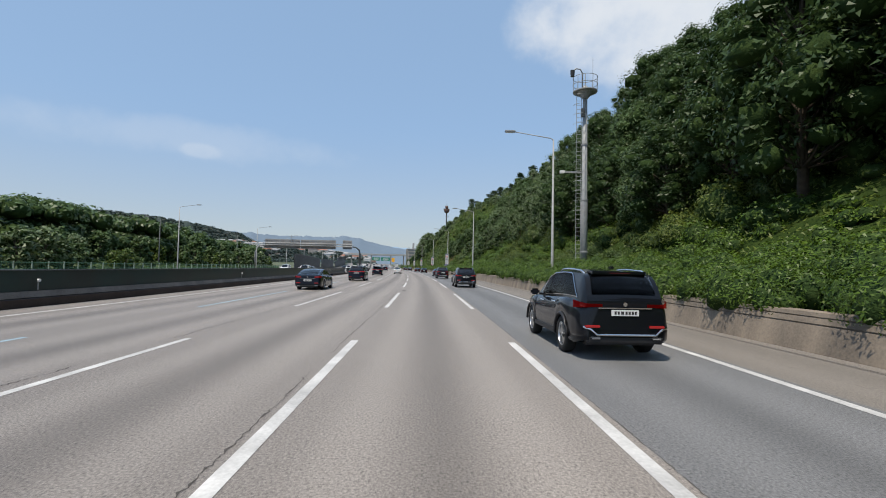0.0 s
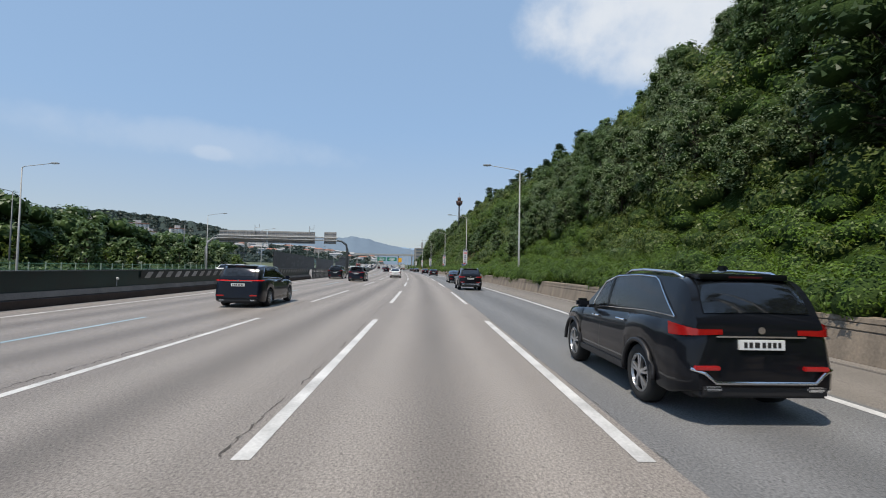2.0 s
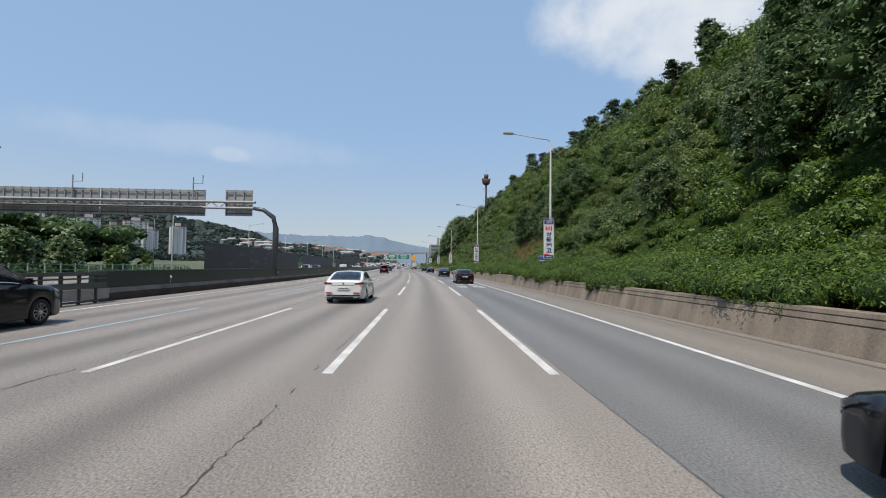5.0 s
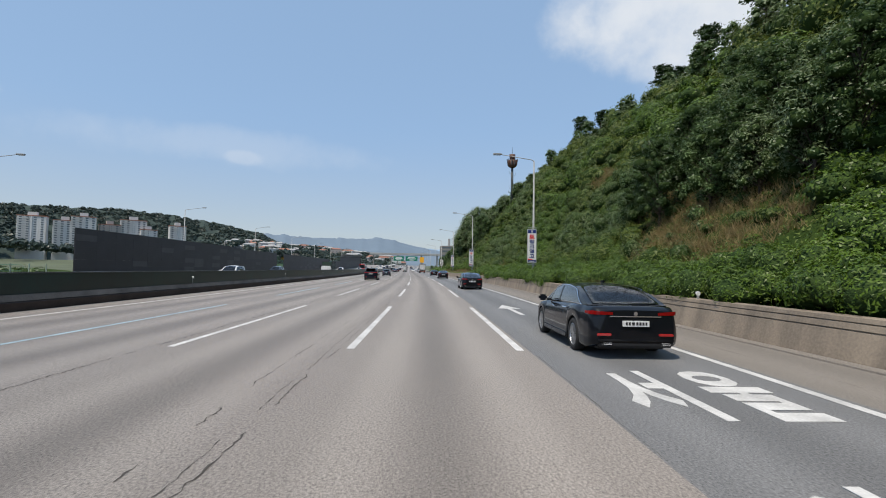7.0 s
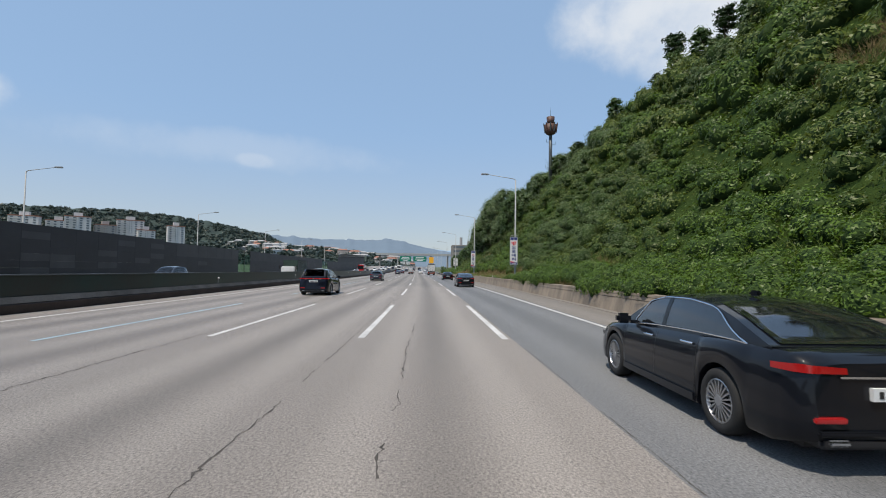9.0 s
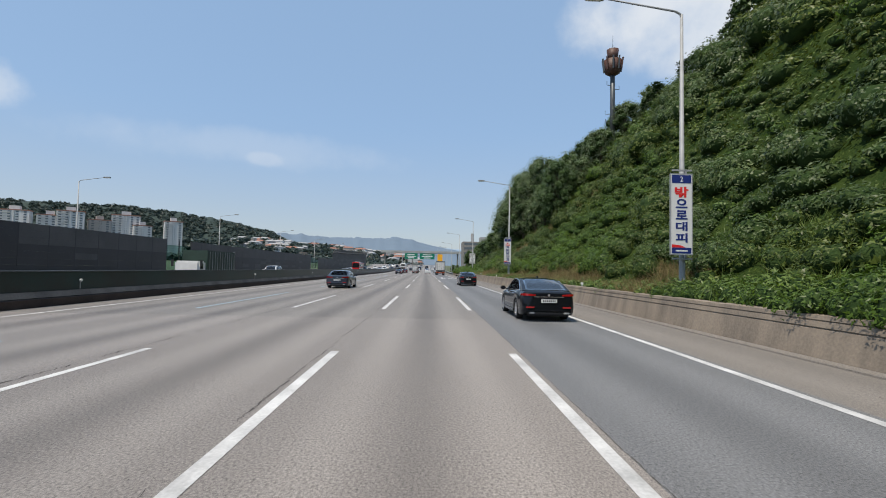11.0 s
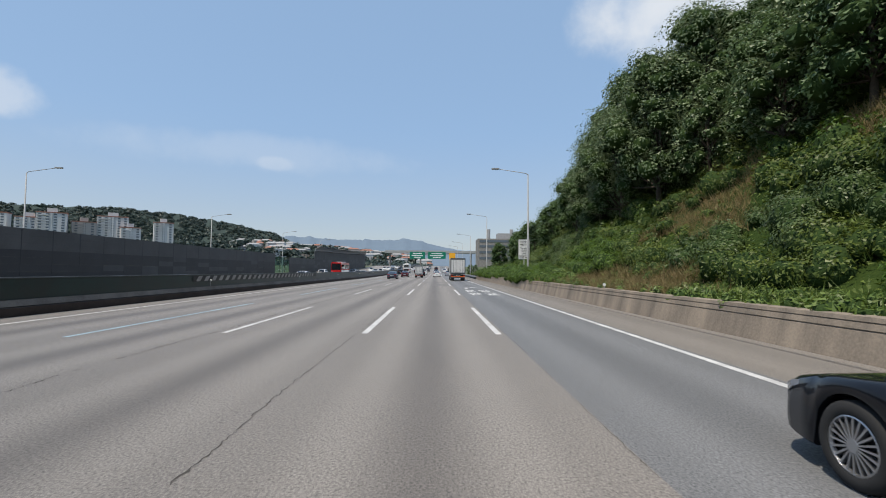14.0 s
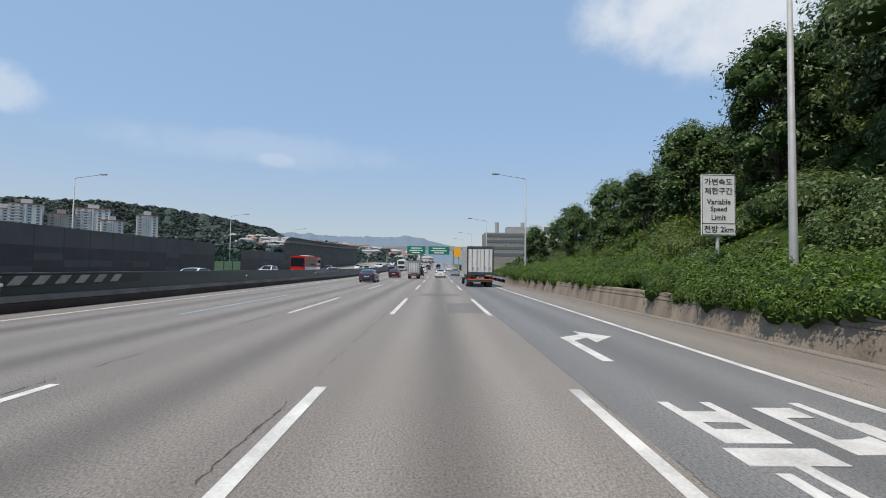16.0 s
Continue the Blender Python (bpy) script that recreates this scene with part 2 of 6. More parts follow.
M_TAR = material("tar_seal", (0.075, 0.066, 0.057), 0.8, vary=0.4, scale=2)
M_SEAM = material("worn_joint_filler", (0.105, 0.094, 0.083), 0.85, vary=0.5, scale=2, fine=30)
M_CONC = material("stained_concrete", (0.30, 0.245, 0.185), 0.85, vary=0.5, scale=1.3, fine=18, bump=0.01, tint=(0.130, 0.108, 0.086))
def streaked(m, stretch):
    """Stains that run down the face: the broad drift of a material is drawn out along the vertical."""
    n, l = m.node_tree.nodes, m.node_tree.links
    big = n["Noise Texture"]
    mp = n.new("ShaderNodeMapping")
    mp.inputs["Scale"].default_value = (1, 1, stretch)
    l.new(n["Texture Coordinate"].outputs["Object"], mp.inputs["Vector"])
    l.new(mp.outputs[0], big.inputs["Vector"])


streaked(M_CONC, 0.12)
M_CONC_GREY = material("grey_concrete", (0.28, 0.265, 0.245), 0.85, vary=0.4, scale=0.8, fine=20, bump=0.01)
M_LEDGE = material("grimy_concrete_ledge", (0.235, 0.200, 0.170), 0.85, vary=0.5, scale=0.8, fine=16, bump=0.01)
M_SOIL = material("bare_soil", (0.16, 0.105, 0.06), 0.95, vary=0.5, scale=0.5, fine=9, bump=0.04)
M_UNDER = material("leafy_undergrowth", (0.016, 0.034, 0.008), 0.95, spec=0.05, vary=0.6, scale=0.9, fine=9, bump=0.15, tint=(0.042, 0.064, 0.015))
M_GROUND = material("far_ground", (0.10, 0.12, 0.06), 0.95, vary=0.5, scale=0.02, fine=0.3)
M_GREEN_PANEL = material("dark_green_glare_panel", (0.012, 0.035, 0.033), 0.35, vary=0.5, scale=0.5, fine=8, tint=(0.02, 0.022, 0.022))
M_RUST = material("dirty_brown_barrier_foot", (0.060, 0.040, 0.032), 0.8, vary=0.5, scale=0.8, fine=12)
M_NOISE = material("dark_grey_noise_panel", (0.028, 0.029, 0.033), 0.6, vary=0.35, scale=0.4, fine=6)
M_NOISE_B = material("mid_grey_noise_panel", (0.055, 0.057, 0.06), 0.6, vary=0.3, scale=0.4, fine=6)
M_NOISE_C = material("concrete_noise_panel", (0.085, 0.085, 0.085), 0.8, vary=0.3, scale=0.3, fine=5)
M_NOISE_BLUE = material("blue_grey_noise_pane", (0.10, 0.15, 0.20), 0.3, vary=0.3, scale=0.4, fine=6)
M_STEEL = material("galvanised_steel", (0.36, 0.37, 0.37), 0.6, 0.1, vary=0.25, scale=3)
M_STEEL_DARK = material("dark_steel", (0.10, 0.11, 0.115), 0.5, 0.5, vary=0.2, scale=3)
M_WHITE = material("white_paint", (0.78, 0.78, 0.76), 0.45, vary=0.15, scale=1.2)
M_NAVY = material("navy_sign_film", (0.015, 0.03, 0.17), 0.4)
M_RED = material("red_sign_film", (0.72, 0.03, 0.03), 0.4)
M_SIGN_GREEN = material("green_sign_film", (0.0, 0.17, 0.10), 0.4)
M_SIGN_ORANGE = material("orange_sign_film", (0.85, 0.40, 0.02), 0.4)
M_BACK = material("weathered_sign_back", (0.42, 0.40, 0.38), 0.6, 0.3, vary=0.35, scale=0.8, fine=6)
M_BLACK = material("black_plastic", (0.018, 0.018, 0.018), 0.5)


# ---- building helpers ----
def bm_object(name, bm, mat, smooth=False):
    me = bpy.data.meshes.new(name)
    bm.to_mesh(me)
    bm.free()
    for m in mat if isinstance(mat, (list, tuple)) else (mat,):
        me.materials.append(m)
    if smooth:
        me.shade_smooth()
    return new(name, me)


def part(name, bm, mat, parent, label="", smooth=False):
    ob = bm_object(name, bm, mat, smooth)
    ob.parent = parent
    return tagged(ob, label)


def thing(name, m, label, category, group="", kind=""):
    ob = new(name)
    ob.empty_display_size = 0.2
    ob.matrix_world = m
    return tagged(ob, label, category, group, kind)


def box(bm, x0, x1, y0, y1, z0, z1, bevel=0.0):
    r = bmesh.ops.create_cube(bm, size=1, matrix=Matrix.LocRotScale(((x0 + x1) / 2, (y0 + y1) / 2, (z0 + z1) / 2), None, (x1 - x0, y1 - y0, z1 - z0)))
    if bevel:
        edges = list({e for v in r["verts"] for e in v.link_edges})
        bmesh.ops.bevel(bm, geom=edges, offset=bevel, segments=2, affect="EDGES", clamp_overlap=True)
    return bm


def B(x0, x1, y0, y1, z0, z1, bevel=0.0):
    return box(bmesh.new(), x0, x1, y0, y1, z0, z1, bevel)


def tube(bm, points, radii, sides=10, cap=True):
    """A round bar along points, with a radius at each."""
    pts = [Vector(p) for p in points]
    rings = []
    for i, p in enumerate(pts):
        way = (pts[min(i + 1, len(pts) - 1)] - pts[max(i - 1, 0)]).normalized()
        side = way.cross(Vector((0.3, 0.9, 0.1) if abs(way.z) > 0.9 else (0, 0, 1))).normalized()
        up = side.cross(way)
        r = radii[i] if isinstance(radii, (list, tuple)) else radii
        rings.append([bm.verts.new(p + side * math.cos(a) * r + up * math.sin(a) * r) for a in (2 * math.pi * k / sides for k in range(sides))])
    for a, b in zip(rings, rings[1:]):
        for k in range(sides):
            bm.faces.new((a[k], a[(k + 1) % sides], b[(k + 1) % sides], b[k]))
    if cap:
        bm.faces.new(rings[0][::-1])
        bm.faces.new(rings[-1])
    bmesh.ops.recalc_face_normals(bm, faces=bm.faces)
    return bm


def ribbon(name, s0, s1, profile, mat, step=6.0, closed=False):
    """A profile of (d, z) points drawn along the road from s0 to s1, with its lay in metres as UV."""
    n = max(1, math.ceil((s1 - s0) / step))
    rows = [s0 + (s1 - s0) * i / n for i in range(n + 1)]
    bm = bmesh.new()
    lay = bm.loops.layers.uv.new("lay")
    prof = list(profile)
    pairs = list(zip(range(len(prof) - 1), range(1, len(prof)))) + ([(len(prof) - 1, 0)] if closed else [])
    grid = [[bm.verts.new(P(s, d, z)) for d, z in prof] for s in rows]
    for i in range(n):
        for a, b in pairs:
            f = bm.faces.new((grid[i][a], grid[i][b], grid[i + 1][b], grid[i + 1][a]))
            for lp, (ss, q) in zip(f.loops, ((rows[i], a), (rows[i], b), (rows[i + 1], b), (rows[i + 1], a))):
                lp[lay].uv = (prof[q][0], ss)
    if closed:
        for g in (grid[0], grid[-1]):
            bm.faces.new(g)
        bmesh.ops.recalc_face_normals(bm, faces=bm.faces)
    return bm_object(name, bm, mat)



# ---- road and ground ----
S0, S1 = -70.0, 900.0
tagged(ribbon("road_later", 206, S1, [(-14.3, 0), (1.98, 0)], M_ROAD_LATER), "darker grey-brown asphalt carriageway beyond the cross joint", "road", kind="structure")
road = tagged(ribbon("road", S0, 206, [(-14.3, 0), (1.98, 0)], M_ROAD), "worn pale grey asphalt carriageway with dark lane centres", "road", kind="structure")
tagged(ribbon("road_right_lane", S0, S1, [(1.98, 0.0), (5.62, 0.0)], M_ROAD_NEW), "newer blue-grey asphalt of the outer lane", "road", kind="structure")
tagged(ribbon("road_shoulder", S0, S1, [(5.62, 0.0), (7.7, 0.0)], M_SHOULDER), "dusty brown-grey hard shoulder", "road shoulder", kind="structure")
tagged(ribbon("road_opposite", S0, S1, [(-41.2, 0.0), (-15.1, 0.0)], M_ROAD), "worn grey asphalt of the opposite carriageway", "road", kind="structure")


def ground_sheet():
    """One sheet out to the horizon, just below the road, with a finer net near it."""
    bm = bmesh.new()
    xs = [-4200, -2000, -900, -400, -150, -60, -20, 20, 60, 150, 400, 1000, 2200, 4200]
    ys = [-2500, -800, -200, -80, 0, 80, 160, 240, 320, 400, 480, 560, 640, 720, 800, 900, 1200, 1800, 2800, 4600]
    grid = [[bm.verts.new((x, y, -0.35 + rise(min(max(y, 0), 900)))) for x in xs] for y in ys]
    for i in range(len(ys) - 1):
        for j in range(len(xs) - 1):
            bm.faces.new((grid[i][j], grid[i][j + 1], grid[i + 1][j + 1], grid[i + 1][j]))
    return tagged(bm_object("ground", bm, M_GROUND), "flat green and brown land reaching the horizon", "ground", kind="structure")


ground_sheet()


# ---- painted lines ----
def stripe(name, s0, s1, d, width, mat, label, step=8.0, parent=None):
    ob = ribbon(name, s0, s1, [(d - width / 2, 0.006), (d + width / 2, 0.006)], mat, step)
    if parent:
        ob.parent = parent
    else:
        tagged(ob, label, "road marking", kind="structure")
    return ob


stripe("line_right_edge", S0, S1, 5.41, 0.17, M_PAINT, "solid white edge line along the shoulder")
stripe("line_left_edge", S0, S1, -12.75, 0.17, M_PAINT, "solid white edge line along the median")


def dash_start(k):
    """Where the k-th dash begins: every twenty metres, with the small slips of the painters."""
    s = 11.5 + 20 * k
    return s + float(np.interp(s, (31, 51, 71, 131, 171, 211, 231, 252, 272, 292), (0.2, -1.5, -1.0, -1.0, -2.8, -2.0, -0.7, 0.4, 0.6, 0.1)))


def dash_length(s):
    """Long dashes on the older surface, shorter ones beyond the cross joint."""
    return float(np.interp(s, (130, 150, 169, 180, 205), (11.2, 10.0, 11.2, 11.2, 9.0)))


for line_d, width in ((-1.8, 0.17), (1.8, 0.17), (-5.52, 0.15)):
    group = tagged(new("lane_line"), "row of white dashes painted on the asphalt", "road marking", "dashed lane lines", "structure")
    for k in range(-3, 38):
        s = dash_start(k)
        stripe("dash", s, s + dash_length(s), line_d, width, M_PAINT, "", 5.0, group)
    # opposite carriageway's dashes, in step
for line_d in (-19.5, -23.1, -26.7, -30.4, -34.0):
    group = tagged(new("lane_line"), "row of white dashes on the opposite carriageway", "road marking", "dashed lane lines", "structure")
    for k in range(-3, 38):
        stripe("dash", 14 + 20 * k, 24 + 20 * k, line_d, 0.15, M_PAINT, "", 10.0, group)
group = tagged(new("bus_lane_line"), "faded blue dashes of the bus lane line", "road marking", "", "structure")
for k in range(-3, 38):
    s = dash_start(k)
    stripe("dash", s - 1, s + 11, -8.95, 0.13, M_BLUE, "", 6.0, group)
for line_d in (-15.9, -37.8):
    stripe("line_opposite_edge", S0, S1, line_d, 0.16, M_PAINT, "solid white edge line of the opposite carriageway")


def crack(name, s0, s1, d, width, wander, seed, label, mat=M_TAR):
    """A dark tar-filled crack that wanders along the road."""
    rng = random.Random(seed)
    bm = bmesh.new()
    s, off, prev, gone = s0, 0.0, None, 0.0
    while s < s1:
        off = 0.985 * off + 0.5 * rng.uniform(-wander, wander)
        w = width * (0.15 + 0.85 * rng.random() ** 2.2)
        j = rng.uniform(-1, 1) * (0.55 * width + 0.2 * wander)
        pair = [bm.verts.new(P(s, d + off + j - w / 2, 0.0042)), bm.verts.new(P(s, d + off + j + w / 2, 0.0042))]
        if rng.random() < 0.03:
            gone = rng.uniform(0.3, 2.5)
        gone -= 0.14
        if prev and gone < 0:
            bm.faces.new((prev[0], prev[1], pair[1], pair[0]))
        prev = pair
        s += rng.uniform(0.03, 0.13)
    return tagged(bm_object(name, bm, mat), label, "road crack", kind="structure")


crack("crack_joint", S0, 420, -2.02, 0.036, 0.014, 1, "dark joint crack along the lane line", M_TAR)
crack("crack_joint", S0, 420, -5.85, 0.05, 0.022, 2, "dark joint crack along the second lane line", M_TAR)
crack("crack_joint", S0, 420, 1.99, 0.02, 0.008, 3, "dark seam between the old and the newer asphalt", M_SEAM)
crack("crack_joint", S0, 420, 6.5, 0.02, 0.01, 4, "thin seam along the shoulder", M_SEAM)
crack("crack_wandering", 22.0, 25.2, -1.55, 0.05, 0.04, 5, "wandering crack in the old asphalt")
crack("crack_wandering", 112, 136, -2.6, 0.034, 0.03, 6, "wandering crack in the old asphalt")
crack("crack_wandering", 150, 172, -0.55, 0.038, 0.03, 7, "wandering crack in the old asphalt")
crack("crack_wandering", 120, 150, -2.15, 0.022, 0.02, 9, "thin crack beside the wandering one")
crack("crack_wandering", 60, 84, -2.3, 0.02, 0.02, 8, "wandering crack in the old asphalt")

# ---- right-hand concrete wall with a sloped foot ----
tagged(ribbon("gutter", S0, 420, [(7.7, -0.02), (7.72, 0.03), (7.98, 0.05)], M_SHOULDER), "low dusty gutter edge below the wall", "gutter", kind="structure")
WALL_RIGHT = ribbon("wall_right", S0, 331, [(7.98, -0.1), (7.98, 0.06), (8.12, 0.62), (8.15, 0.63), (8.15, 0.655), (8.12, 0.66), (8.15, 0.78), (8.18, 0.785), (8.18, 0.805), (8.15, 0.81), (8.17, 0.9), (8.45, 0.92), (8.45, -0.1)], M_CONC, 5.0, True)
tagged(WALL_RIGHT, "low brown-stained concrete retaining wall with two grooves", "retaining wall", kind="structure")

# ---- median, broken by one removable stretch ----
OPEN0, OPEN1 = 90.0, 104.0
for s0, s1 in ((S0, OPEN0), (OPEN1, S1)):
    tagged(ribbon("median_foot", s0, s1, [(-14.32, -0.1), (-14.30, 0.30), (-14.42, 0.34), (-15.0, 0.34), (-15.1, 0.30), (-15.1, -0.1)], M_RUST, 6, True), "dirty brown concrete foot of the median", "median barrier", kind="structure")
    tagged(ribbon("median_ledge", s0, s1, [(-14.36, 0.345), (-14.46, 0.56), (-14.95, 0.56), (-15.02, 0.345)], M_LEDGE, 6, True), "weathered concrete ledge of the median barrier", "median barrier", kind="structure")
    tagged(ribbon("median_panel", s0, s1, [(-14.56, 0.564), (-14.60, 1.30), (-14.80, 1.30), (-14.84, 0.564)], M_GREEN_PANEL, 6, True), "dark green glare panel on the median barrier", "median barrier", kind="structure")
    tagged(ribbon("median_cap", s0, s1, [(-14.57, 1.303), (-14.57, 1.345), (-14.83, 1.345), (-14.83, 1.303)], M_STEEL_DARK, 6, True), "grey steel cap rail of the median barrier", "median barrier", kind="structure")
tagged(ribbon("median_floor", OPEN0, OPEN1, [(-15.1, 0.001), (-14.3, 0.001)], M_ROAD, 6), "asphalt under the removable barrier", "road", kind="structure")


# ---- hillside ----
def smooth(a, b, v):
    t = min(1.0, max(0.0, (v - a) / (b - a)))
    return t * t * (3 - 2 * t)


def hill(s, d):
    """Height of the cut slope right of the wall."""
    top = 25.0 - 5.0 * smooth(215, 290, s) - 14.5 * smooth(285, 345, s) - 5.0 * smooth(345, 400, s)
    top -= 6.5 * (1 - smooth(28, 66, s)) + 3.0 * (1 - smooth(16, 42, s))
    top -= 1.8 * smooth(132, 158, s) * (1 - smooth(205, 228, s))
    top += 2.0 * math.sin(s * 0.031 + 1.0)
    foot = 0.75 + 0.10 * (d - 8.4)
    t = smooth(9.2, 38, d) * 0.55 + 0.45 * min(1.0, max(0.0, (d - 10.0) / 25.0))
    back = -0.10 * max(0.0, d - 44)
    fade = 1 - smooth(345, 395, s)
    return (foot + max(0.0, top) * t + back) * fade + (-0.3) * (1 - fade) + noise.noise((s * 0.11, d * 0.16, 2)) * 0.9 * t


def hill_mesh():
    ds = [8.44, 8.9, 9.6, 10.6, 12, 14, 16, 18.5, 21, 24, 27, 30, 33, 36, 40, 45, 52, 62, 75, 92, 110, 130]
    ss = [S0 + 4 * i for i in range(124)]
    bm = bmesh.new()
    grid = [[bm.verts.new(P(s, d, hill(s, d) + (-0.5 - hill(s, d)) * smooth(60, 130, d))) for d in ds] for s in ss]
    for i in range(len(ss) - 1):
        for j in range(len(ds) - 1):
            bm.faces.new((grid[i][j], grid[i][j + 1], grid[i + 1][j + 1], grid[i + 1][j]))
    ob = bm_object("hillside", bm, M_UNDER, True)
    return tagged(ob, "steep overgrown cut slope beside the motorway", "hillside", kind="structure")


hill_mesh()

# ---- plants ----
F_HEDGE = foliage("hedge_leaves", (0.009, 0.029, 0.005), (0.092, 0.158, 0.013), 0.5)
F_SLOPE = foliage("slope_shrub_leaves", (0.019, 0.042, 0.009), (0.124, 0.162, 0.024), 0.16)
F_TREE = foliage("tree_leaves", (0.018, 0.044, 0.017), (0.120, 0.185, 0.066), 0.35)
# deep shade of a dense wood, put into darker leaf colours
F_SHADED = foliage("shade_darkened_leaves", (0.010, 0.027, 0.009), (0.060, 0.102, 0.030), 0.35)
F_TREE_B = foliage("grey_green_tree_leaves", (0.027, 0.056, 0.027), (0.185, 0.245, 0.115), 0.35)
F_THICKET = foliage("thicket_leaves", (0.018, 0.042, 0.014), (0.115, 0.158, 0.050), 0.25)
F_PINE = foliage("pine_needles", (0.012, 0.030, 0.012), (0.040, 0.070, 0.026), 0.5)
F_YELLOW = foliage("yellow_green_leaves", (0.045, 0.085, 0.012), (0.115, 0.160, 0.026), 0.3)
F_DRY = foliage("dry_grass", (0.13, 0.090, 0.040), (0.26, 0.20, 0.09), 0.7, 0.8)
F_GRASS = foliage("weed_leaves", (0.05, 0.10, 0.018), (0.15, 0.21, 0.045), 0.6)
# low-contrast leaf colours with bluish haze mixed in
F_FAR = foliage("haze_tinted_far_leaves", (0.028, 0.044, 0.038), (0.052, 0.076, 0.062), 0.02)
# dark colour standing in for the shade between leaves
F_HEART = material("inner_shade_heart", (0.018, 0.038, 0.011), 0.9, spec=0.1, vary=0.7, scale=1.5, fine=14, bump=0.08, tint=(0.044, 0.072, 0.020))
M_BARK = material("bark", (0.085, 0.065, 0.048), 0.9, vary=0.5, scale=4, fine=30, bump=0.02)


def blob_leaves(blobs, per_area, leaf, rng, low=-0.35, inside=0.35):
    """Leaves over lumpy blobs (x, y, z, rx, ry, rz): centres, normals and sizes."""
    C, N, Z = [], [], []
    for x, y, z, rx, ry, rz in blobs:
        n = max(6, int(per_area * (rx * ry + rx * rz + ry * rz) / 3 * 12))
        u = rng.normal(size=(n, 3))
        u /= np.linalg.norm(u, axis=1, keepdims=True)
        u[:, 2] = np.where(u[:, 2] < low, -u[:, 2], u[:, 2])
        k = 1 - inside * rng.random((n, 1)) ** 2.2
        ph = rng.random(3) * 6
        k *= 1 + 0.16 * np.sin(u[:, :1] * 5 + ph[0]) * np.sin(u[:, 1:2] * 5 + ph[1]) + 0.10 * np.sin(u[:, 2:] * 8 + ph[2])
        C.append(np.array((x, y, z)) + u * k * np.array((rx, ry, rz)))
        N.append(u * np.array((1 / rx, 1 / ry, 1 / rz)) * min(rx, rz) + np.array((0, 0, 0.45)) + rng.normal(size=(n, 3)) * 0.36)
        Z.append(leaf * (0.6 + 0.8 * rng.random(n)))
    return np.concatenate(C), np.concatenate(N), np.concatenate(Z)


def sphere_net(fineness):
    """A small round net, as arrays."""
    bm = bmesh.new()
    bmesh.ops.create_icosphere(bm, subdivisions=fineness, radius=1)
    v = np.array([tuple(x.co) for x in bm.verts])
    f = np.array([[x.index for x in y.verts] for y in bm.faces])
    bm.free()
    return v, f


NETS = sphere_net(1), sphere_net(2)


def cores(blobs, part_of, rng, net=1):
    """Lumpy hearts inside the blobs, which stop the view between the leaves and imitate the shade there."""
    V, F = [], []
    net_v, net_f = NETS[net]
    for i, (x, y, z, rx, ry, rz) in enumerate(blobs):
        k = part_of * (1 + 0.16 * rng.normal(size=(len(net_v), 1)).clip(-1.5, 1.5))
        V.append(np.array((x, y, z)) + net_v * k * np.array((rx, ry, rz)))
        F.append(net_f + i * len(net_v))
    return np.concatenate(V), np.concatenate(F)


def spray_mesh(name, centre, normal, size, rng, long, mats, core=None):
    """One mesh of many narrow leaves, a triangle each, and of the hearts behind them."""
    n = len(centre)
    nz = normal / np.maximum(np.linalg.norm(normal, axis=1, keepdims=True), 1e-6)
    a = rng.normal(size=(n, 3))
    a -= nz * (a * nz).sum(1, keepdims=True)
    a /= np.maximum(np.linalg.norm(a, axis=1, keepdims=True), 1e-6)
    b = np.cross(nz, a)
    h = size[:, None]
    v = np.empty((n, 3, 3), np.float32)
    v[:, 0] = centre - a * h * 0.4 * long + b * h * 0.5
    v[:, 1] = centre - a * h * 0.3 * long - b * h * 0.5
    v[:, 2] = centre + a * h * 0.6 * long + nz * h * 0.1
    co, idx = v.reshape(-1, 3), np.arange(3 * n, dtype=np.int32)
    if core is not None:
        idx = np.concatenate((idx, (core[1] + 3 * n).ravel().astype(np.int32)))
        co = np.concatenate((co, core[0].astype(np.float32)))
    me = bpy.data.meshes.new(name)
    me.vertices.add(len(co))
    me.vertices.foreach_set("co", co.ravel())
    me.loops.add(len(idx))
    me.loops.foreach_set("vertex_index", idx)
    me.polygons.add(len(idx) // 3)
    me.polygons.foreach_set("loop_start", np.arange(0, len(idx), 3, dtype=np.int32))
    me.polygons.foreach_set("material_index", (np.arange(len(idx) // 3) >= n).astype(np.int32))
    me.update(calc_edges=True)
    for m in mats:
        me.materials.append(m)
    return me


OUT_OF_SLOPE = np.array((-0.5, 0.0, 0.86))


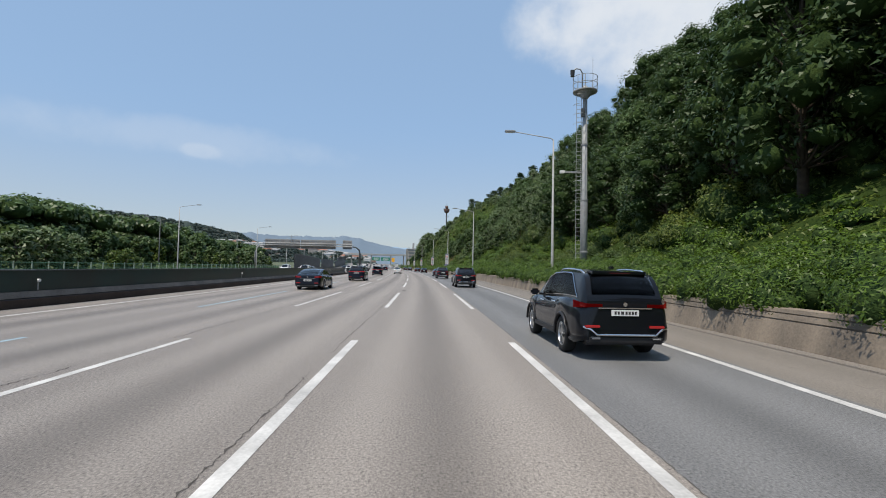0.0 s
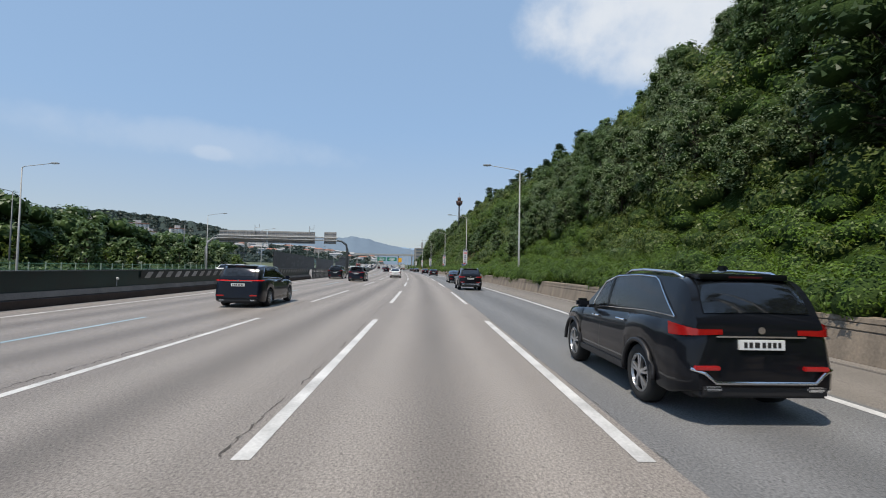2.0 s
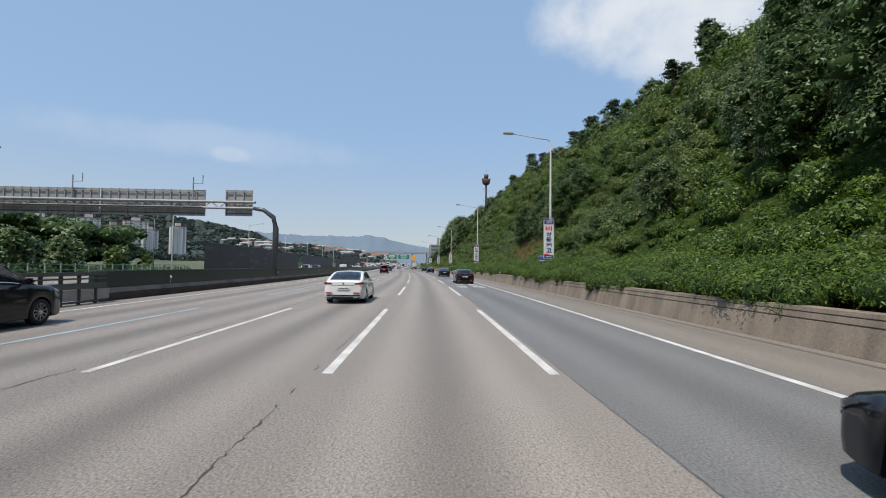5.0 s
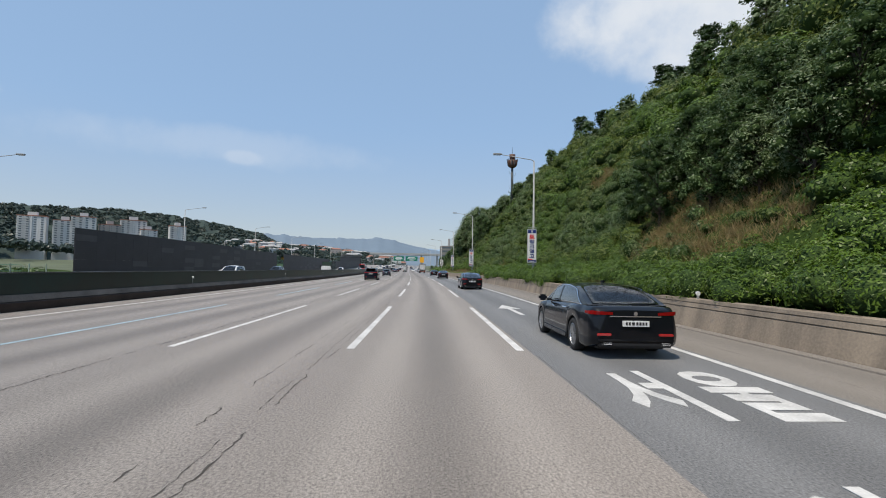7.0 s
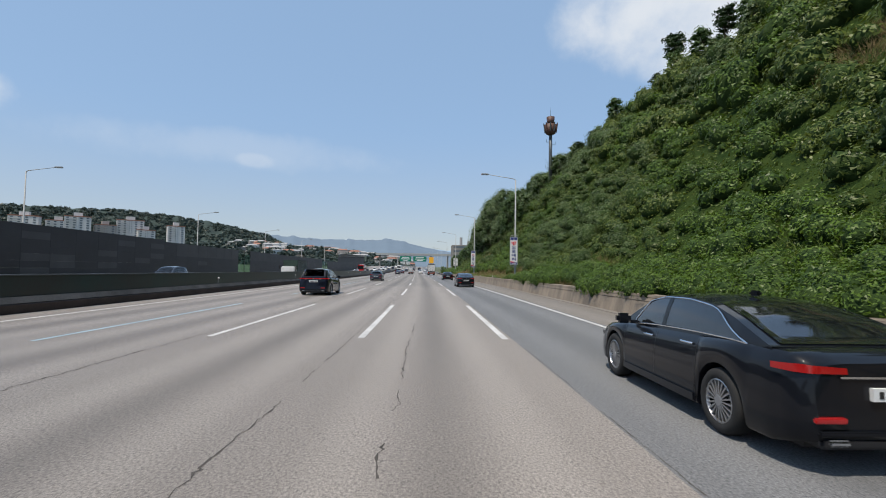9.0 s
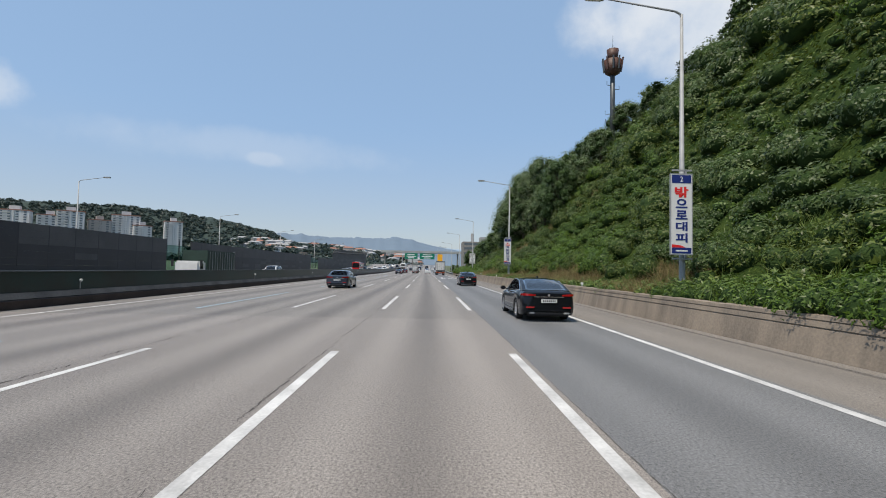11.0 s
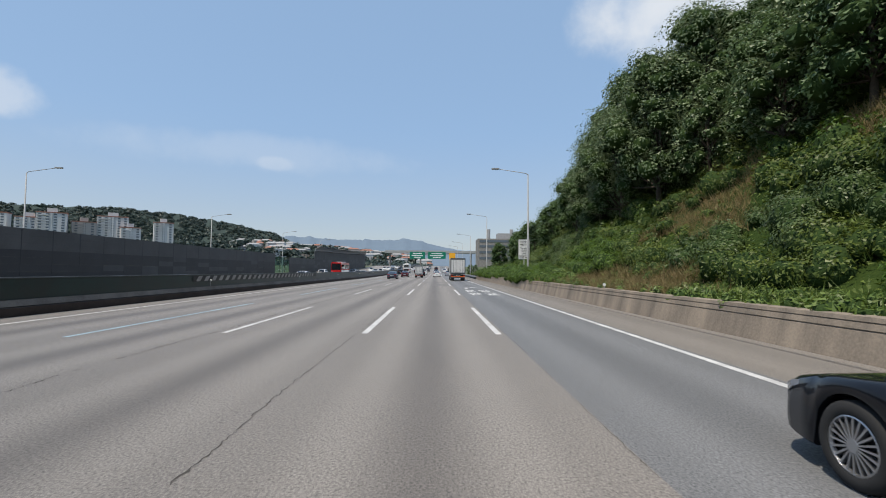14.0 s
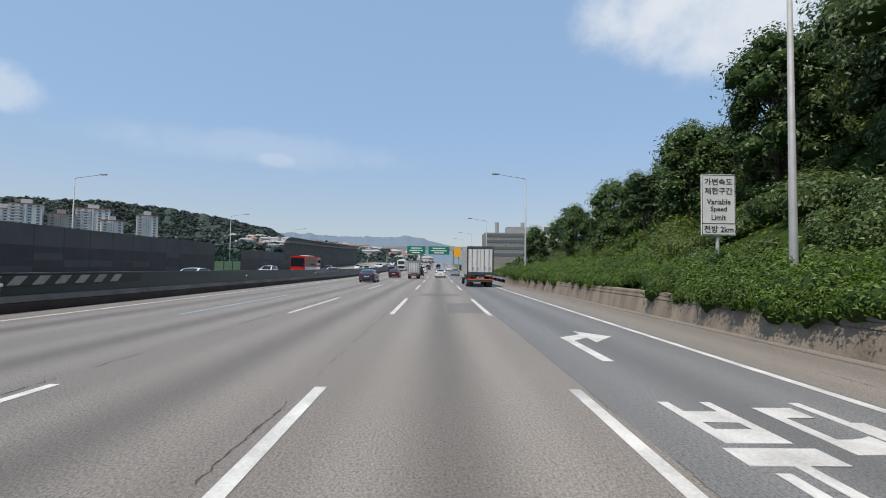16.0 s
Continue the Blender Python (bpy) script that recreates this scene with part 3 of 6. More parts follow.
def shrub_stuff(name, blobs, cover, leaf, mat, label, category, seed, long=1.7, out=OUT_OF_SLOPE):
    """Shrubs side by side: a heart each, coloured as inner shade, and leaves all over the side that looks out of the
    slope.
    """
    rng = np.random.RandomState(seed)
    C, N = [], []
    for x, y, z, rx, ry, rz in blobs:
        n = int(cover * 2 * math.pi * rx * rz / (0.5 * long * leaf * leaf))
        u = rng.normal(size=(n, 3))
        u /= np.linalg.norm(u, axis=1, keepdims=True)
        back = (u @ out) < 0
        u[back] *= -1
        ph = rng.random(4) * 6
        k = 1.02 - 0.34 * rng.random((n, 1)) ** 1.8
        k += 0.14 * np.sin(u[:, :1] * 7 + ph[0]) * np.sin(u[:, 1:2] * 7 + ph[1]) + 0.08 * np.sin(u[:, 2:] * 9 + ph[2])
        k += 0.30 * rng.random((n, 1)) ** 7
        C.append(np.array((x, y, z)) + u * k * np.array((rx, ry, rz)))
        N.append(u + np.array((0, 0, 0.25)) + rng.normal(size=(n, 3)) * 0.34)
    C, N = np.concatenate(C), np.concatenate(N)
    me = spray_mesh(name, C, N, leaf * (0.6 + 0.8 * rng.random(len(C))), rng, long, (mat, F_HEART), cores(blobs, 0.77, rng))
    return tagged(new(name, me), label, category, kind="stuff")


def road_blob(s, d, z, r, flat=1.0):
    p = P(s, d, z)
    return (p.x, p.y, p.z, r, r, r * flat)


def bare(s, d):
    """Patches of the slope with dry soil and thin growth."""
    if 257 < s < 271 and 13.5 < d < 19.5 and noise.noise((s * 0.3, d * 0.3, 1.4)) > -0.15:
        return True
    return noise.noise((s * 0.05, d * 0.11, 7.3)) + 0.25 * noise.noise((s * 0.7, d * 0.7, 2.2)) > 0.47 and d < 24 and 95 < s < 300


rng_s = random.Random(11)
hedge, low_weeds = [], []
s = -6.0
while s < 332:
    lush = 1 - smooth(192, 214, s) * (1 - smooth(268, 282, s))
    for d0 in (8.62, 9.15, 9.9):
        r = rng_s.uniform(0.45, 0.8) * (0.4 + 0.55 * lush)
        d = d0 + rng_s.uniform(-0.2, 0.25)
        zb = hill(s, d) + r * 0.30 + lush * (0.05 + 0.40 * (d0 - 8.5) + 0.3 * noise.noise((s * 0.3, d0, 1)))
        if d0 < 8.7 and noise.noise((s * 0.21, 3.3, 0.7)) + 0.35 * rng_s.random() < 0.05:
            continue
        (hedge if rng_s.random() < lush else low_weeds).append(road_blob(s + rng_s.uniform(-0.3, 0.3), d, zb, r, rng_s.uniform(0.8, 1.2)))
    s += 0.6
for i in range(34):  # the stretches that hang far over the wall
    hedge.append(road_blob((282 + 0.55 * i) if i < 16 else (300 + 1.5 * (i - 16)), 8.32 + rng_s.uniform(-0.1, 0.15), 0.95 + 0.35 * noise.noise((i * 0.25, 1.1, 4)), rng_s.uniform(0.3, 0.62), 1.0))
shrub_stuff("hedge", hedge, 0.38, 0.043, F_HEDGE, "bright green unclipped hedge hanging over the wall", "hedge", 21, 2.4)
shrub_stuff("weeds", low_weeds, 0.5, 0.065, F_GRASS, "low yellowish weeds along the wall top", "weeds", 22, 3.0)

KINDS = {}
for s0 in range(0, 372):
    for d0, d1, count, r0, r1 in ((10.6, 14.5, 3, 0.45, 0.95), (14.5, 22, 4, 0.45, 1.35), (22, 37.5, 5, 0.6, 2.0)):
        for _ in range(count):
            s, d = s0 + rng_s.random(), rng_s.uniform(d0, d1)
            if s0 > 330 and d > 24:
                continue
            if d > 22 and (s < 46 or s > 268) and rng_s.random() < 0.5:
                continue  # under the wood
            lump = noise.noise((s * 0.17, d * 0.17, 8.8))
            r = (r0 + (r1 - r0) * rng_s.random() ** 1.4) * (1 + 0.6 * lump)
            if bare(s, d):
                if rng_s.random() < 0.25:
                    continue
                r *= 0.6
            low = 198 < s < 246 and 12.5 < d < 30  # low even growth
            r *= 0.95 if low else 1.0
            v = noise.noise((s * 0.06, d * 0.09, 4.0)) + 0.25 * noise.noise((s * 0.3, d * 0.3, 6.0))
            zone = "near" if d1 < 15 else "mid" if d1 < 23 else "high"
            tone = "bright" if v > 0.13 - 0.12 * (zone == "near") else "dark" if v < -0.2 else "plain"
            KINDS.setdefault((zone, tone), []).append(road_blob(s, d, hill(s, d) + r * (0.30 + 0.35 * max(0.0, lump)) * (0.8 if low else 1.0), r, rng_s.uniform(0.7, 1.1) * (0.8 if low else 1.0)))
for s0 in range(194, 250):  # small growth that evens out the open slope
    for _ in range(9):
        s, d = s0 + rng_s.random(), rng_s.uniform(11.5, 31)
        r = rng_s.uniform(0.3, 0.7)
        KINDS[("mid", rng_s.choice(("bright", "plain", "plain")))].append(road_blob(s, d, hill(s, d) + 0.3 * r, r, 0.8))
for (zone, tone), blobs in KINDS.items():
    leaf, cover = {"near": (0.066, 0.42), "mid": (0.098, 0.42), "high": (0.155, 0.42)}[zone]
    mat, words = {"bright": (F_HEDGE, "bright green creepers"), "plain": (F_SLOPE, "dense green shrubs"), "dark": (F_THICKET, "grey-green thicket")}[tone]
    where = {"near": "on the foot of the slope", "mid": "over the middle of the slope", "high": "high on the slope"}[zone]
    shrub_stuff("slope_shrubs", blobs, cover, leaf, mat, words + " " + where, "shrubs", 60 + len(zone) + 10 * len(tone), 1.8)


def carpet(count, seed):
    """Single leaves lying all over the slope between the shrubs."""
    rng = np.random.RandomState(seed)
    C, N, Z = [], [], []
    for _ in range(count):
        s, d = rng.uniform(0, 372), 8.6 + 29 * rng.random() ** 1.25
        if bare(s, d) and rng.random() < 0.7:
            continue
        C.append(P(s, d, hill(s, d) + rng.uniform(0.02, 0.4)))
        N.append((-0.5 + rng.normal() * 0.6, rng.normal() * 0.6, 0.9))
        Z.append(0.0062 * d * rng.uniform(0.6, 1.5))
    me = spray_mesh("ground_cover", np.array(C), np.array(N), np.array(Z), rng, 2.0, (F_SLOPE,))
    tagged(new("ground_cover", me), "low leafy ground cover between the shrubs", "ground cover", kind="stuff")


carpet(170000, 29)


def grass_stuff(name, count, s_range, d_range, tall, mat, label, seed, test=None):
    """Upright narrow blades in tufts."""
    rng = np.random.RandomState(seed)
    base, tip, wide = [], [], []
    while len(base) < count:
        s, d = rng.uniform(*s_range), rng.uniform(*d_range)
        if test and not test(s, d):
            continue
        z = hill(s, d)
        for _ in range(14):
            q = P(s + rng.normal() * 0.16, d + rng.normal() * 0.16, z)
            base.append(q)
            tip.append(q + Vector((rng.normal() * 0.3, rng.normal() * 0.3, tall * rng.uniform(0.5, 1.15))))
    bm_v, faces = [], []
    for i, (a, b) in enumerate(zip(base, tip)):
        w = Vector((rng.normal(), rng.normal(), 0)).normalized() * 0.014
        bm_v += [a - w, a + w, b]
        faces.append((3 * i, 3 * i + 1, 3 * i + 2))
    me = bpy.data.meshes.new(name)
    me.from_pydata(bm_v, [], faces)
    me.materials.append(mat)
    return tagged(new(name, me), label, "grass", kind="stuff")


grass_stuff("dry_grass", 60000, (120, 318), (8.6, 24), 0.6, F_DRY, "dry straw-coloured grass tufts on the slope", 31, lambda s, d: bare(s, d) or (d < 11.5 and noise.noise((s * 0.13, 0.3, 9)) > -0.02 and s > 196))
grass_stuff("tall_grass", 12000, (60, 330), (8.7, 13.5), 0.6, F_GRASS, "tall fresh grass between the shrubs", 32, lambda s, d: noise.noise((s * 0.09, d * 0.2, 5)) > 0.05)


grass_stuff("reeds", 9000, (46, 58), (9.0, 11.2), 1.25, F_GRASS, "tall pale green reeds behind the hedge", 33)


# ---- trees ----
def tree_model(seed, tall, wide, mat, per_area, leaf, blobs=22, pine=False):
    rng, rnd = np.random.RandomState(seed), random.Random(seed)
    root = new("tree")
    bm = bmesh.new()
    lean = [Vector((rnd.uniform(-0.3, 0.3) * i / 4, rnd.uniform(-0.3, 0.3) * i / 4, tall * 0.84 * i / 4 - 0.4)) for i in range(5)]
    tube(bm, lean, [0.022 * tall * (1 - 0.2 * i) for i in range(5)], 6)
    crown = []
    for i in range(blobs):
        f = (i + 0.5) / blobs
        if pine:
            z, r = tall * (0.52 + 0.46 * f), wide * (1.0 - 0.45 * f) * rnd.uniform(0.6, 1.1)
            q, size, flat = rnd.uniform(0.25, 0.9) * r, wide * rnd.uniform(0.26, 0.42), 0.30
        else:
            z = tall * (0.13 + 0.80 * f)
            r = wide * math.sqrt(max(0.05, 1 - (2 * f - 0.75) ** 2 * 0.62))
            q, size, flat = rnd.uniform(0.45, 0.85) * r, wide * rnd.uniform(0.28, 0.46), rnd.uniform(0.7, 0.95)
        a = i * 2.4 + rnd.uniform(-0.4, 0.4)
        c = Vector((math.cos(a) * q, math.sin(a) * q, z))
        crown.append((c.x, c.y, c.z, size, size, size * flat))
        start = lean[0].lerp(lean[-1], min(0.95, max(0.2, (z - size) / (tall * 0.84) - 0.08)))
        tube(bm, [start, start.lerp(c, 0.55) + Vector((0, 0, -0.1)), c], [0.008 * tall, 0.005 * tall, 0.002 * tall], 3, False)
    part("trunk", bm, M_BARK, root, "", True)
    C, N, Z = blob_leaves(crown, per_area, leaf, rng, -0.7, 0.5)
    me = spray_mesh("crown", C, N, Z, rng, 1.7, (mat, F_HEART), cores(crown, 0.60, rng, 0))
    ob = new("crown", me)
    ob.parent = root
    return root


TREES = [tree_model(41, 9.5, 3.4, F_TREE, 11, 0.145, 36), tree_model(42, 8.0, 3.0, F_TREE_B, 12, 0.135, 32), tree_model(43, 11.0, 3.6, F_SHADED, 10.5, 0.15, 40),
         tree_model(44, 6.5, 2.6, F_YELLOW, 3.2, 0.34, 16), tree_model(45, 9.0, 3.6, F_PINE, 5.0, 0.3, 22, True),
         tree_model(46, 9.5, 3.4, F_TREE, 2.4, 0.42, 22), tree_model(47, 8.0, 3.0, F_TREE_B, 2.6, 0.40, 20),
         tree_model(48, 11.5, 4.0, F_TREE_B, 17.0, 0.12, 44)]
TREE_WORDS = ["dark green broadleaf tree in full leaf", "grey-green broadleaf tree in full leaf", "tall shade-darkened broadleaf tree in full leaf", "yellow-green young broadleaf tree", "dark green pine with flat branches", "dark green broadleaf tree in full leaf", "grey-green broadleaf tree in full leaf", "tall spreading dark green tree in full leaf"]
tree_used = [False] * len(TREES)


def plant(kind, s, d, z, size, where, group):
    m = at(s, d, z, rng_s.uniform(0, 360)) @ Matrix.Diagonal((size, size, size * rng_s.uniform(0.9, 1.12), 1))
    ob = TREES[kind]
    if tree_used[kind]:
        ob = copy_thing(TREES[kind], m)
    tree_used[kind] = True
    ob.matrix_basis = m
    tagged(ob, TREE_WORDS[kind] + " " + where, "tree", group)


def wood(count, s_range, d_range, kinds, sizes, where, group, gap=2.2):
    done = []
    tries = 0
    while len(done) < count and tries < count * 40:
        tries += 1
        s, d = rng_s.uniform(*s_range), rng_s.uniform(*d_range)
        if any((s - a) ** 2 + (d - b) ** 2 < gap * gap for a, b in done):
            continue
        done.append((s, d))
        plant(rng_s.choice(kinds), s, d, hill(s, d) if d > 0 else -0.3, rng_s.uniform(*sizes), where, group)


# the wood at the start with deep shade in its leaf colour, the ridge, the wood towards the end
wood(12, (-24, 13), (15.5, 26), (2, 0, 2), (0.95, 1.2), "on the slope", "wood on the cut slope", 2.8)
wood(6, (74, 92), (12.8, 17), (1, 0), (0.45, 0.56), "on the slope", "wood on the cut slope", 2.6)
wood(32, (4, 46), (15, 30), (2, 2, 2, 0), (0.68, 0.92), "on the slope", "wood on the cut slope", 2.8)
wood(34, (47, 82), (14.5, 35), (1, 0, 1), (0.5, 0.82), "on the slope", "wood on the cut slope", 2.6)
wood(17, (82, 112), (13.5, 26), (1, 0, 1), (0.5, 0.8), "on the slope", "wood on the cut slope", 2.4)
wood(58, (80, 265), (33, 39), (5, 6, 5, 6, 4), (0.35, 0.62), "on the ridge", "trees on the ridge", 2.6)
wood(11, (138, 156), (14.5, 24), (1, 1, 0), (0.42, 0.6), "on the slope", "wood on the cut slope", 2.2)
wood(38, (258, 306), (18, 36), (1, 1, 0, 1), (0.65, 1.0), "on the slope", "wood at the end of the slope", 2.7)
wood(9, (273, 292), (16, 21.5), (7,), (0.9, 1.12), "on the low bank", "wood at the end of the slope", 3.0)
wood(8, (120, 230), (34, 37), (4,), (0.55, 0.75), "on the ridge", "trees on the ridge", 9.0)
# darkened leaves imitate the shadowed mass under these trees
wood(7, (137, 152), (14.2, 19), (2,), (0.42, 0.54), "on the slope", "wood on the cut slope", 2.5)
wood(28, (303, 352), (12.5, 32), (0, 1, 4, 0), (0.55, 0.8), "on the low bank", "wood at the end of the slope", 3.0)
wood(12, (352, 420), (11.5, 34), (5, 6), (0.35, 0.5), "behind the guard rail", "wood at the end of the slope", 3.4)
# the far side: a dense dark wood on a low rise
def far_bank(s, d):
    return -0.25 + 3.6 * smooth(-46, -60, d) * (1 - 0.75 * smooth(75, 160, s)) if d > -60 else -0.25 + 3.6 * (1 - 0.75 * smooth(75, 160, s)) * (1 - smooth(-90, -130, d))


def far_bank_mesh():
    ds = [-43.4, -46, -49, -52, -55, -58, -62, -70, -80, -90, -100, -115, -130]
    ss = [-10 + 8 * i for i in range(27)]
    bm = bmesh.new()
    grid = [[bm.verts.new(P(s, d, far_bank(s, d) + 0.1)) for d in ds] for s in ss]
    for r0, r1 in zip(grid, grid[1:]):
        for k in range(len(ds) - 1):
            bm.faces.new((r0[k + 1], r0[k], r1[k], r1[k + 1]))
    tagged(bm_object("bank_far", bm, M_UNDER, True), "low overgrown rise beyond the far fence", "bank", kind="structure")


far_bank_mesh()


def far_wood(count, s_range, d_range, kinds, sizes, where, group, gap):
    done, tries = [], 0
    while len(done) < count and tries < count * 40:
        tries += 1
        s, d = rng_s.uniform(*s_range), rng_s.uniform(*d_range)
        if any((s - a) ** 2 + (d - b) ** 2 < gap * gap for a, b in done):
            continue
        done.append((s, d))
        plant(rng_s.choice(kinds), s, d, far_bank(s, d), rng_s.uniform(*sizes), where, group)


canopy = []
for i in range(620):
    s, d = rng_s.uniform(10, 186), rng_s.uniform(-80, -53)
    r = rng_s.uniform(1.1, 2.4)
    for up in (0.35, 0.75):
        tall = 8.6 + 2.2 * noise.noise((s * 0.09, d * 0.09, 3.1)) + 1.2 * noise.noise((s * 0.4, d * 0.4, 1.7))
        canopy.append(road_blob(s + rng_s.uniform(-0.8, 0.8), d, far_bank(s, d) + tall * up, r * (1.25 - 0.4 * up), 0.85))
shrub_stuff("far_wood", canopy, 0.42, 0.42, F_TREE, "dense dark wood on the rise beyond the fence", "wood", 92, 1.6, -OUT_OF_SLOPE * np.array((1, 1, -1)))
far_wood(46, (12, 176), (-53, -45), (3, 6, 5, 5), (0.45, 0.75), "beyond the far fence", "young trees beyond the motorway", 2.0)
brush = []
for i in range(520):
    s, d = rng_s.uniform(5, 178), rng_s.uniform(-52, -44.6)
    r = rng_s.uniform(0.5, 1.2)
    brush.append(road_blob(s, d, far_bank(s, d) + 0.4 * r, r, 0.9))
shrub_stuff("far_shrubs", brush, 0.4, 0.26, F_TREE, "dark bushes behind the green mesh fence", "shrubs", 91, 1.7, -OUT_OF_SLOPE * np.array((1, 1, -1)))

# ---- writing ----
def text_mesh(body, wide, high, bold=0.0, thick=0.004):
    """The outline of words as a mesh, fitted into a box of that size with its middle at the origin, in the XY plane."""
    cu = bpy.data.curves.new("words", "FONT")
    cu.body, cu.extrude, cu.offset, cu.resolution_u = body, 0.01, bold, 3
    ob = new("words", cu)
    me = bpy.data.meshes.new_from_object(ob.evaluated_get(bpy.context.evaluated_depsgraph_get()))
    bpy.data.objects.remove(ob)
    co = np.empty(len(me.vertices) * 3)
    me.vertices.foreach_get("co", co)
    co = co.reshape(-1, 3)
    lo, hi = co.min(0), co.max(0)
    size = np.maximum(hi - lo, 1e-6)
    co = (co - (lo + hi) / 2) / size * np.array((wide, high, thick))
    me.vertices.foreach_set("co", co.ravel())
    me.update()
    return me


def words(body, wide, high, x, y, z, mat, parent, bold=0.02, name="lettering"):
    """Words standing upright on a panel that faces the coming traffic."""
    me = text_mesh(body, wide, high, bold)
    me.materials.clear()
    me.materials.append(mat)
    ob = new(name, me)
    ob.parent = parent
    ob.matrix_basis = pose(x, y, z, 90, 0, 0)
    return ob


def road_words(body, s, d, wide, high):
    me = text_mesh(body, wide, high, 0.025, 0.006)
    me.materials.clear()
    me.materials.append(M_PAINT)
    ob = new("road_lettering", me)
    ob.matrix_basis = at(s, d, 0.005)
    return tagged(ob, "white Korean place name painted on the lane", "road marking", kind="structure")


# place names on the outer lane, letter by letter as wide as the lane allows
for body, s, d, tall in (("양", 122.8, 3.0, 2.8), ("재", 122.8, 4.3, 2.8), ("서", 127.2, 3.0, 2.7), ("울", 127.2, 4.35, 2.7), ("판", 274.0, 3.05, 3.35), ("교", 274.0, 4.25, 3.35), ("분", 278.9, 3.05, 3.2), ("당", 278.9, 4.25, 3.2)):
    road_words(body, s, d, 0.92, tall)


def road_arrow(s, d, pieces):
    bm = bmesh.new()
    for piece in pieces:
        bm.faces.new([bm.verts.new((x, y, 0.006)) for x, y in piece])
    ob = bm_object("road_arrow", bm, M_PAINT)
    ob.matrix_basis = at(s, d)
    return tagged(ob, "white painted direction arrow on the lane", "road marking", kind="structure")


ARROW_UP = [[(-0.10, -2.5), (0.10, -2.5), (0.10, 0.4), (-0.10, 0.4)], [(-0.5, 0.4), (0.5, 0.4), (0.0, 2.5)]]
ARROW_RIGHT = [[(-0.55, -2.1), (-0.33, -2.1), (-0.33, 0.45), (-0.55, 0.45)], [(-0.55, 0.45), (-0.33, 0.45), (0.12, 0.95), (0.12, 1.55), (-0.55, 0.95)], [(0.12, 0.2), (0.85, 1.25), (0.12, 2.2)]]
road_arrow(141.0, 3.5, ARROW_UP)
road_arrow(285.3, 3.5, ARROW_RIGHT)


def road_patch(s0, s1, d0, d1, shade, label):
    tagged(ribbon("road_patch", s0, s1, [(d0, 0.0035), (d1, 0.0035)], shade, 2.0), label, "road patch", kind="structure")


M_PATCH = pavement("patched_asphalt", (0.118, 0.110, 0.102), (0.098, 0.092, 0.086), (0.145, 0.136, 0.126))
road_patch(292.4, 297.6, 0.3, 1.65, M_PATCH, "dark rectangular repair in the asphalt")
road_patch(303.0, 306.0, -1.2, 1.2, M_PATCH, "dark rectangular repair in the asphalt")
road_patch(25.4, 26.2, -1.7, -1.45, M_TAR, "small tar repair in the asphalt")


# ---- lamps ----
def lamp_post(m, label, group, tall=11.6, reach=3.5, dark=False):
    """A tapered steel pole with one arm over the road (towards -x of its own frame) and a flat lamp head."""
    root = thing("street_lamp", m, label, "street lamp", group)
    metal = M_STEEL_DARK if dark else M_STEEL
    part("pole", tube(bmesh.new(), [(0, 0, -0.4), (0, 0, 0.5), (0, 0, tall)], [0.125, 0.115, 0.055], 12), metal, root, "", True)
    part("base_plate", B(-0.22, 0.22, -0.22, 0.22, -0.42, 0.03, 0.01), M_CONC_GREY, root)
    part("arm", tube(bmesh.new(), [(0.0, 0, tall - 0.15), (-0.06, 0, tall + 0.02), (-0.25, 0, tall + 0.12), (-reach + 0.5, 0, tall + 0.52)], [0.05, 0.045, 0.04, 0.032], 8), metal, root, "", True)
    bm = bmesh.new()
    box(bm, -reach - 0.25, -reach + 0.55, -0.15, 0.15, tall + 0.48, tall + 0.62, 0.04)
    head = part("lamp_head", bm, M_STEEL, root)
    head.matrix_basis = Matrix.Translation((0, 0, 0))
    part("lens", B(-reach - 0.18, -reach + 0.40, -0.11, 0.11, tall + 0.455, tall + 0.478), M_WHITE, head)
    return root


LAMPS_RIGHT = [27.2, 74.4, 119.3, 162.3, 207.2, 244.7, 287.0, 326.0, 368.0, 410.0, 452.0]
first = lamp_post(at(LAMPS_RIGHT[0], 9.5, 0.7), "grey steel street lamp with a single arm behind the wall", "lamps along the slope", 10.9)
for s in LAMPS_RIGHT[1:]:
    copy_thing(first, at(s, 9.5, 0.7 if s < 340 else 0.1))
first = lamp_post(at(33, -42.9, 0, 180), "grey steel street lamp with a single arm over the far carriageway", "lamps along the far side", 11.6)
for s in (80, 128, 168, 209, 249, 289, 330, 372, 414):
    copy_thing(first, at(s, -42.9, 0, 180))
first = lamp_post(at(42, -50, 0), "dark green street lamp beyond the far fence", "lamps of the side road", 10.0, 2.6, True)
for s in (88, 134, 176):
    copy_thing(first, at(s, -50, 0))


